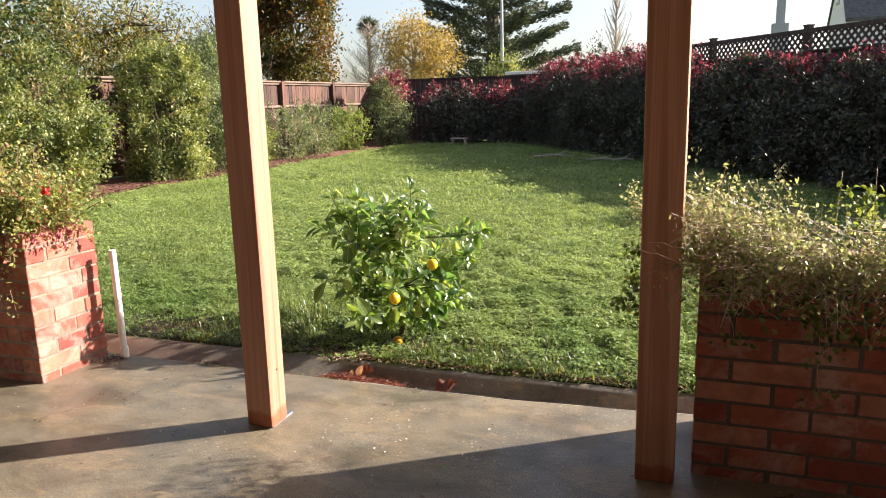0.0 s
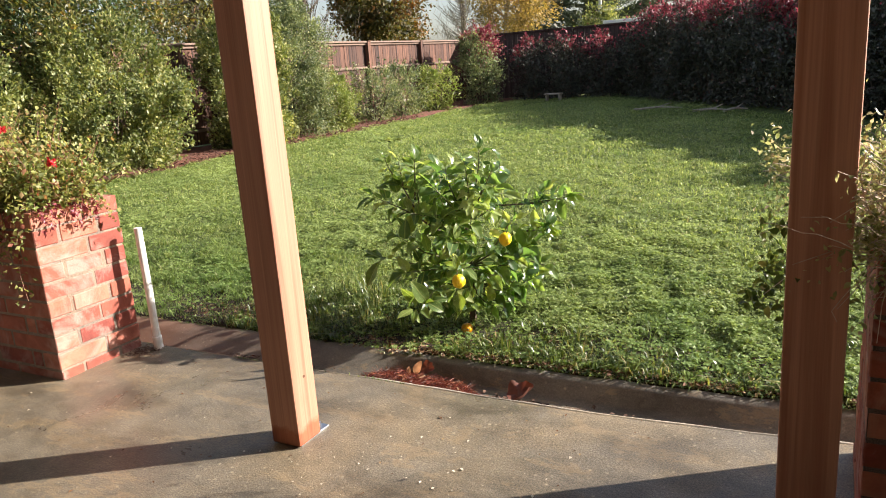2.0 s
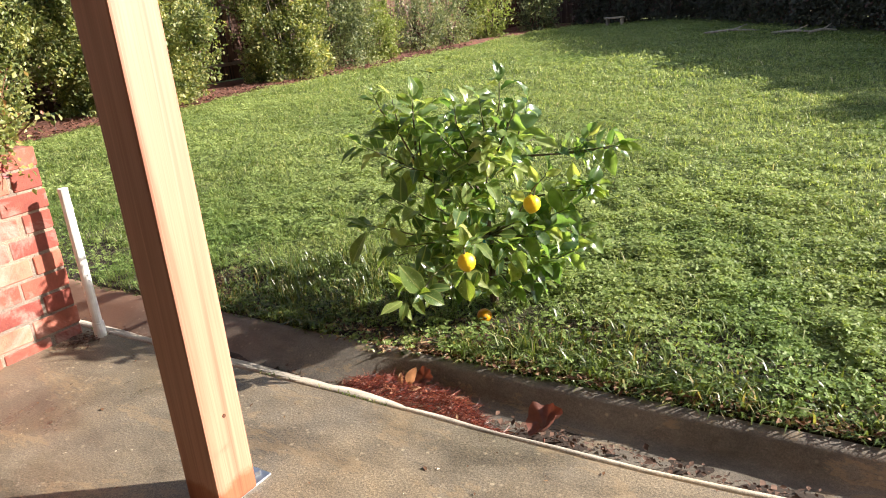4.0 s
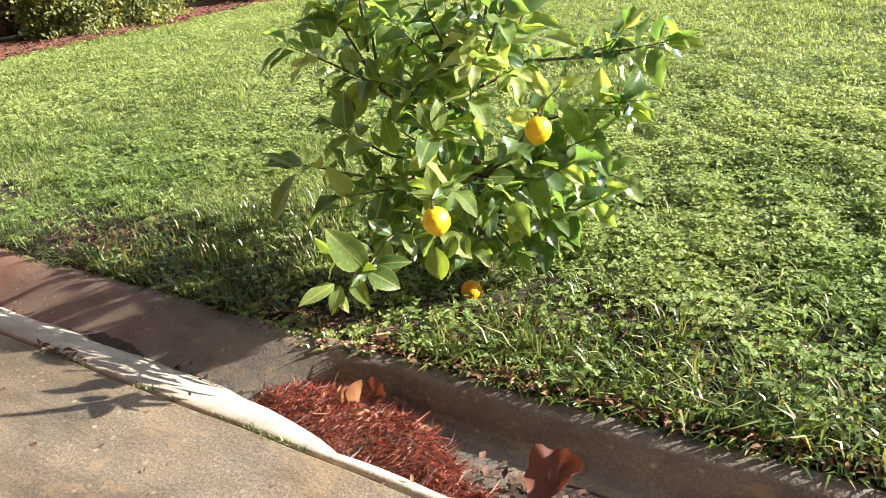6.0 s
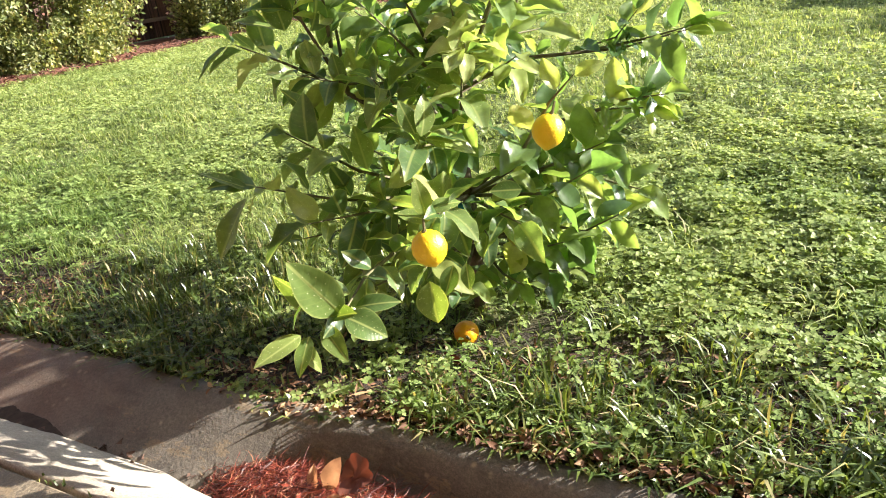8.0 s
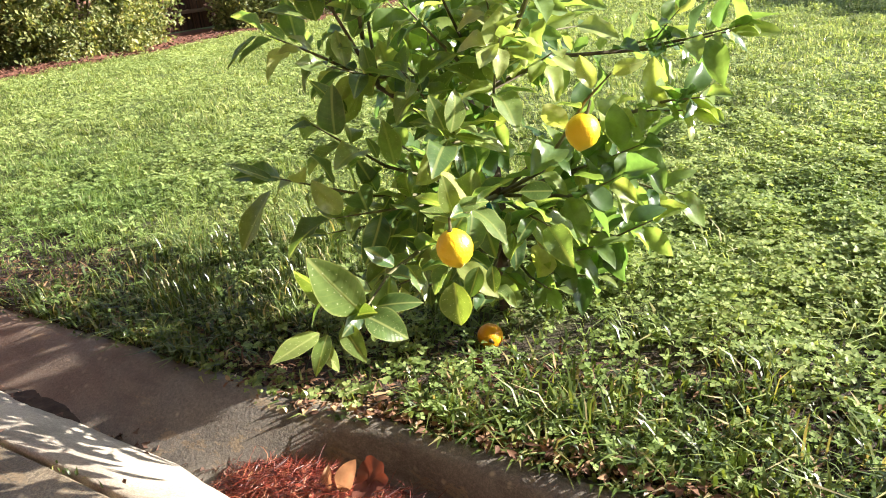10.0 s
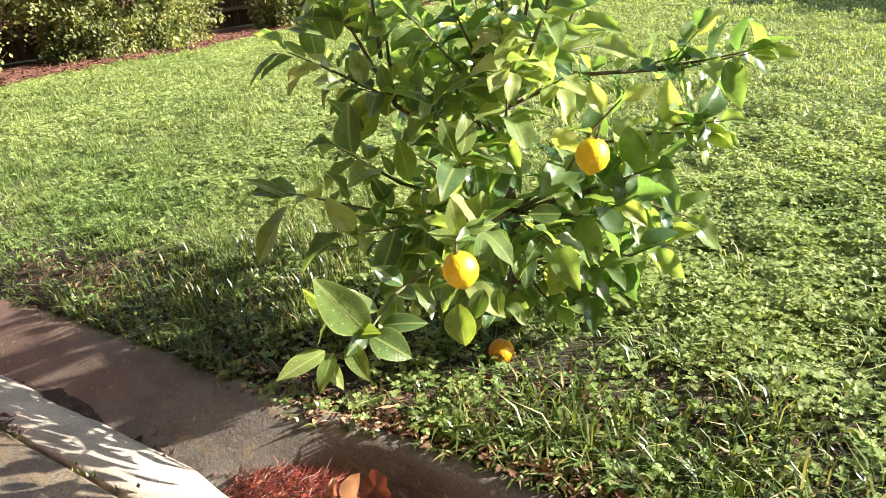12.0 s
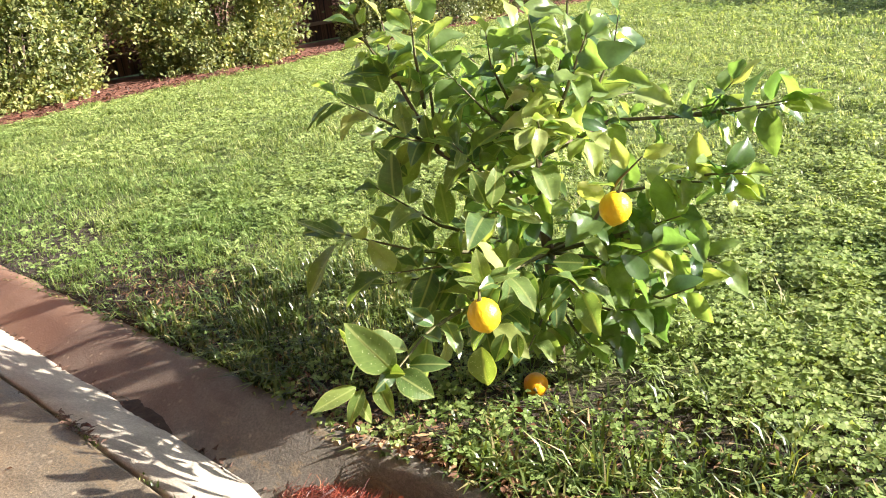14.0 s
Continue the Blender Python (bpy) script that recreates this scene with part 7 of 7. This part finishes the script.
def coarse_grass():
    """Broad uncut blades in loose tufts on the open soil by the kerb."""
    t = 950
    cx, cy = -2.3 + 3.5 * RNG.random(t), 2.832 + 0.42 * RNG.random(t) ** 1.7
    m = 13
    x = np.repeat(cx, m) + 0.012 * RNG.normal(size=t * m)
    y = np.maximum(np.repeat(cy, m) + 0.012 * RNG.normal(size=t * m), 2.825) + rim(x)
    k = RNG.random(t * m) > 0.85 * bare_soil(x, y)
    x, y = x[k], y[k]
    n = len(x)
    P = np.stack([x, y, lawn_height(x, y) - 0.004], 1)
    size = (0.5 + 0.8 * patchy(x, y, 7.0, 51))
    me = blades(P, (0.018 + 0.036 * RNG.random(n)) * size, 0.0016 + 0.0022 * RNG.random(n), 0.35 + 1.1 * RNG.random(n))
    tagged(link_mesh("grass_tufts", me, BROAD_SHADE_GRASS), "loose tufts of broad and shaded grass blades on open soil", "grass", kind="stuff")


def clover_zone(x0, x1, y0, y1, density, size, label):
    n = int((x1 - x0) * (y1 - y0) * density)
    x, y = x0 + (x1 - x0) * RNG.random(n), y0 + (y1 - y0) * RNG.random(n)
    k = in_lawn(x, y) & (RNG.random(n) < 0.12 + 0.95 * clover_share(x, y)) & (RNG.random(n) > bare_soil(x, y)) & (y > 2.85 + rim(x))
    k = k & (RNG.random(n) < 0.2 + 1.0 * patchy(x, y, 22.0, 61) + 0.4 * np.clip(y - 3.3, 0, 1))
    x, y = x[k], y[k]
    n = len(x)
    z = lawn_height(x, y) + size * (0.5 + 3.0 * RNG.random(n) ** 0.7 * (0.35 + patchy(x, y, 18.0, 11)))
    P, D, N = [], [], []
    a0 = RNG.random(n) * math.tau
    tilt = RNG.normal(size=(n, 3)) * 0.34 + np.array([0.1, -0.1, 1.0])
    for j in range(3):
        a = a0 + j * math.tau / 3
        d = np.stack([np.cos(a), np.sin(a), 0.12 + 0 * a], 1)
        P.append(np.stack([x, y, z], 1))
        D.append(d - tilt * (np.sum(d * tilt, 1, keepdims=True) * 0.5))
        N.append(tilt)
    L = np.tile(size * (0.7 + 0.6 * RNG.random(n)), 3)
    me = leaf_cloud("clover", np.concatenate(P), np.concatenate(D), np.concatenate(N), L, L * 0.95, 0.12)
    tagged(link_mesh("clover", me, CLOVER), label, "clover", kind="stuff")


grass_zone("grass", -3.4, 1.2, 2.86, 3.2, 3400, 0.024, 0.0015, "short thin grass on the soil along the kerb")
grass_zone("grass", -3.4, 1.2, 3.2, 4.3, 14000, 0.032, 0.0016, "uneven green grass round the lemon tree")
grass_zone("grass", -7.1, 2.6, 4.3, 7.6, 6200, 0.030, 0.0021, "sunlit mown grass in the middle of the lawn")
grass_zone("grass", -7.1, -3.4, 2.83, 4.3, 7500, 0.030, 0.0018, "sunlit mown grass by the kerb")
grass_zone("grass", 1.2, 4.5, 2.83, 4.3, 2500, 0.045, 0.0026, "grass behind the brick planter")
grass_zone("grass", -7.2, 3.0, 7.6, 17.2, 2200, 0.036, 0.0036, "mown grass at the far end of the lawn, partly shaded")
grass_zone("grass", -3.0, -2.15, 2.84, 3.3, 6000, 0.030, 0.0014, "fine grass on the soil by the kerb")
# darker blade colour here paints in the tree's shadow
grass_zone("grass", -2.15, -1.3, 2.86, 3.3, 6500, 0.034, 0.0015, "fine shaded grass between the tree and the kerb", 0.8, BROAD_SHADE_GRASS)
grass_zone("grass", -1.0, 1.2, 2.87, 3.15, 1800, 0.030, 0.0017, "tall fresh grass on the edge of the kerb", 1.0, BROAD_SHADE_GRASS)
# again the darker blades, tree shade put into the colour
grass_zone("grass", -2.15, -1.3, 2.93, 3.4, 8500, 0.052, 0.0016, "tall upright grass in the shade of the lemon tree", 0.45, BROAD_SHADE_GRASS)
grass_zone("grass", -0.95, 0.1, 2.9, 3.10, 2600, 0.040, 0.0019, "tall upright fresh grass near the kerb", 0.6, BROAD_SHADE_GRASS)
grass_zone("grass", -1.05, -0.72, 2.92, 3.2, 4200, 0.046, 0.002, "long upright grass on the soil beside the lemon tree", 0.5, BROAD_SHADE_GRASS)
coarse_grass()


def kerb_fringe():
    """Uncut blades and clover runners that hang over the kerb here and there."""
    n = 15000
    x = -3.4 + 4.6 * RNG.random(n)
    y = 2.80 + 0.07 * RNG.random(n) ** 1.3 + rim(x)
    k = RNG.random(n) < (0.09 + 0.5 * np.clip((x + 1.3) / 0.3, 0, 1)) * (0.35 + 0.65 * patchy(x, y * 0, 9.0, 21))
    x, y = x[k], y[k]
    n = len(x)
    P = np.stack([x, y, lawn_height(x, y) - 0.004], 1)
    me = blades(P, 0.008 + 0.018 * RNG.random(n) ** 1.6, 0.0018 + 0.0022 * RNG.random(n), 0.5 + 1.1 * RNG.random(n), (0.0, -0.35, -0.2))
    tagged(link_mesh("grass_fringe", me, BROAD_SHADE_GRASS), "uncut grass hanging over the concrete kerb", "grass", kind="stuff")


kerb_fringe()


def rim_litter():
    """Dead leaves, pale petals and crumbs of soil caught along the edge of the kerb."""
    for count, mat, name, label, lo, hi in ((2600, STRAW, "rim_litter", "brown dead leaves caught along the lawn edge", 0.008, 0.016), (210, PETAL_DRY, "rim_petals", "pale dry petals along the lawn edge", 0.006, 0.011)):
        x = -1.55 + 2.7 * RNG.random(count)
        y = 2.805 + 0.045 * RNG.random(count) + rim(x)
        keep = RNG.random(count) < 0.25 + 0.75 * patchy(x, y * 0, 7.0, 91)
        x, y = x[keep], y[keep]
        n = len(x)
        P = np.stack([x, y, lawn_height(x, np.maximum(y, 2.81)) - 0.002 + 0.012 * RNG.random(n)], 1)
        L = lo + hi * RNG.random(n) ** 2
        me = leaf_cloud(name, P, unit(rand_dirs(n) * np.array([1, 1, 0.35])), unit(rand_dirs(n) * 0.6 + np.array([0, -0.3, 1])), L, L * 0.55, 0.2, True)
        tagged(link_mesh(name, me, mat), label, "litter", kind="stuff")


rim_litter()


def creeping_clover():
    """Clover and bits of straw spilling over the edge of the kerb in clumps."""
    t = 60
    cx = -1.9 + 3.0 * RNG.random(t) ** 0.8
    cy = 2.835 + 0.05 * RNG.random(t)
    m = 26
    x = np.repeat(cx, m) + 0.022 * RNG.normal(size=t * m)
    y = np.repeat(cy, m) + 0.016 * RNG.normal(size=t * m)
    z = np.where(y < 2.81, -0.034 + (y - 2.79) * 0.6, lawn_height(x, np.maximum(y, 2.81))) + 0.004 + 0.014 * RNG.random(t * m)
    y = y + rim(x)
    n = t * m
    a0 = RNG.random(n) * math.tau
    tilt = RNG.normal(size=(n, 3)) * 0.4 + np.array([0.1, -0.3, 1.0])
    P, D, N = [], [], []
    for j in range(3):
        a = a0 + j * math.tau / 3
        d = np.stack([np.cos(a), np.sin(a), 0.1 + 0 * a], 1)
        P.append(np.stack([x, y, z], 1))
        D.append(d - tilt * (np.sum(d * tilt, 1, keepdims=True) * 0.5))
        N.append(tilt)
    L = np.tile(0.0085 * (0.7 + 0.6 * RNG.random(n)), 3)
    me = leaf_cloud("clover", np.concatenate(P), np.concatenate(D), np.concatenate(N), L, L * 0.95, 0.12)
    tagged(link_mesh("clover", me, CLOVER), "clumps of clover creeping over the edge of the kerb", "clover", kind="stuff")


creeping_clover()
clover_zone(-3.4, 1.2, 2.86, 4.6, 27000, 0.0092, "patches of small clover leaves in the near lawn")
clover_zone(-7.0, 2.5, 4.6, 8.5, 7000, 0.0112, "patches of clover in the middle of the lawn")
clover_zone(-7.0, -3.4, 2.86, 4.6, 5000, 0.012, "patches of clover near the shrubs")
clover_zone(-7.0, 2.5, 8.5, 16.9, 1700, 0.018, "clover at the far end of the lawn")


def litter():
    n = 420
    x = RNG.normal(-1.15, 0.25, n)
    y = RNG.normal(2.99, 0.09, n)
    k = y > 2.88
    x2 = np.concatenate([-2.32 + 0.2 * RNG.normal(size=900), -1.5 + 0.12 * RNG.normal(size=260)])
    y2 = np.concatenate([3.0 + 0.07 * RNG.normal(size=900), 2.875 + 0.02 * RNG.normal(size=260)])
    x3, y3 = -2.4 + 3.5 * RNG.random(3600), 2.87 + 0.30 * RNG.random(3600) ** 1.7
    x, y = np.concatenate([x[k], x2, x3]), np.concatenate([y[k], np.maximum(y2, 2.84), y3])
    n = len(x)
    P = np.stack([x, y, lawn_height(x, y) + 0.004 + 0.012 * RNG.random(n)], 1)
    D = unit(rand_dirs(n) * np.array([1, 1, 0.25]))
    L = 0.008 + 0.034 * RNG.random(n) ** 3
    me = leaf_cloud("leaf_litter", P, D, unit(rand_dirs(n) * 0.5 + np.array([0, 0, 1])), L, 0.002 + 0.005 * RNG.random(n), 0.15)
    tagged(link_mesh("leaf_litter", me, STRAW), "dry straw and dead leaves on the soil round the tree", "litter", kind="stuff")


litter()


def patio_litter():
    n = 420
    x = -3.2 + 4.0 * RNG.random(n)
    y = 1.2 + 1.35 * RNG.random(n) ** 0.6
    k = ~((x < -2.3) & (y > 2.08)) & ~((x > 0.0) & (y > 2.0)) & ~((np.abs(x + 1.255) < 0.08) & (np.abs(y - 2.09) < 0.08))
    x, y = x[k], y[k]
    n = len(x)
    P = np.stack([x, y, np.full(n, 0.002)], 1)
    D = unit(rand_dirs(n) * np.array([1, 1, 0.08]))
    L = 0.004 + 0.014 * RNG.random(n) ** 3
    me = leaf_cloud("patio_litter", P, D, unit(rand_dirs(n) * 0.2 + np.array([0, 0, 1])), L, L * 0.5, 0.2)
    tagged(link_mesh("patio_litter", me, STRAW), "crumbs of dry leaf and petals on the patio", "litter", kind="stuff")


patio_litter()


def corner_litter():
    """Dark leaf crumbs by the pipe and moss tufts in the patio joint."""
    n = 260
    x = np.concatenate([RNG.normal(-2.29, 0.03, 200), RNG.normal(-1.84, 0.05, 60)])
    y = np.concatenate([2.44 + 0.035 * RNG.normal(size=200), 2.521 + 0.004 * RNG.normal(size=60)])
    k = (x > -2.355) & (y < 2.515) | (x > -2.0)
    x, y = x[k], y[k]
    n = len(x)
    P = np.stack([x, y, 0.003 + 0.006 * RNG.random(n)], 1)
    L = 0.007 + 0.014 * RNG.random(n)
    me = leaf_cloud("corner_litter", P, unit(rand_dirs(n) * np.array([1, 1, 0.2])), unit(rand_dirs(n) * 0.4 + np.array([0, 0, 1])), L, L * 0.45, 0.2)
    tagged(link_mesh("corner_litter", me, SOIL), "dark dry leaf crumbs by the pipe and in the joint", "litter", kind="stuff")
    n = 520
    x = -2.9 + 1.75 * RNG.random(n) ** 0.6
    k = RNG.random(n) < patchy(x, x * 0, 14.0, 31) ** 3
    x = x[k]
    n = len(x)
    P = np.stack([x, 2.5215 + 0.003 * RNG.normal(size=n), np.full(n, -0.006)], 1)
    me = blades(P, 0.004 + 0.008 * RNG.random(n), 0.001 + 0.0008 * RNG.random(n), 0.4 + 0.8 * RNG.random(n))
    tagged(link_mesh("moss", me, VINE_SHADE_GREEN), "moss and tiny grass in the patio joint", "moss", kind="stuff")


def petal_crumbs():
    """Pale dry petals and crumbs near the wooden post."""
    n = 130
    x = np.concatenate([RNG.normal(-0.95, 0.25, 90), RNG.normal(-2.2, 0.5, 40)])
    y = np.concatenate([RNG.normal(2.05, 0.14, 90), RNG.normal(1.9, 0.18, 40)])
    k = (x < -0.05) & (y < 2.46) & ((np.abs(x + 1.255) > 0.09) | (np.abs(y - 2.09) > 0.09)) & ((x > -2.3) | (y < 2.08))
    x, y = x[k], y[k]
    n = len(x)
    P = np.stack([x, y, np.full(n, 0.002)], 1)
    L = 0.003 + 0.010 * RNG.random(n) ** 2
    me = leaf_cloud("petal_crumbs", P, unit(rand_dirs(n) * np.array([1, 1, 0.15])), unit(rand_dirs(n) * 0.3 + np.array([0, 0, 1])), L, L * 0.7, 0.2)
    tagged(link_mesh("petal_crumbs", me, PETAL_DRY), "pale dry petals scattered on the patio", "litter", kind="stuff")


petal_crumbs()
corner_litter()


def gutter_dirt():
    """Damp earth crumbs and bits of leaf washed along the gutter."""
    n = 1800
    x = -3.2 + 4.4 * RNG.random(n)
    k = RNG.random(n) < 0.25 + 0.9 * patchy(x, x * 0, 6.0, 71)
    x = x[k]
    n = len(x)
    P = np.stack([x, 2.69 + 0.014 * RNG.normal(size=n), -0.099 + 0.008 * RNG.random(n)], 1)
    L = 0.006 + 0.02 * RNG.random(n) ** 2
    me = leaf_cloud("gutter_dirt", P, unit(rand_dirs(n) * np.array([1, 1, 0.2])), unit(rand_dirs(n) * 0.5 + np.array([0, 0, 1])), L, L * 0.6, 0.2)
    tagged(link_mesh("gutter_dirt", me, SOIL), "damp earth and leaf crumbs washed along the gutter", "dirt", kind="stuff")


gutter_dirt()


def gutter_soil():
    """Dark damp silt lying unevenly along the bottom of the gutter."""
    xs, ys = np.arange(-6.0, 1.3, 0.02), np.linspace(2.60, 2.74, 11)
    X, Y = np.meshgrid(xs, ys)
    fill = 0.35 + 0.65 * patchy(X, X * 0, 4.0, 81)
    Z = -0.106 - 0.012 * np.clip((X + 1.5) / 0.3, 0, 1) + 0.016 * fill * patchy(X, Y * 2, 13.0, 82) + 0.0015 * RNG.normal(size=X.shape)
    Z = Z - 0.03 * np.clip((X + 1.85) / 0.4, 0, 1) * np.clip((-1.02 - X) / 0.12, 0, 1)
    nx, ny = len(xs), len(ys)
    i = (np.arange(ny - 1)[:, None] * nx + np.arange(nx - 1)[None]).ravel()
    tris = np.concatenate([np.stack([i, i + 1, i + nx + 1], 1), np.stack([i, i + nx + 1, i + nx], 1)])
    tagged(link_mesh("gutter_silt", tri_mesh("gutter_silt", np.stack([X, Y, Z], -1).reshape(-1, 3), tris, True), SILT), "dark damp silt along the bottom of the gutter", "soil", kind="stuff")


gutter_soil()
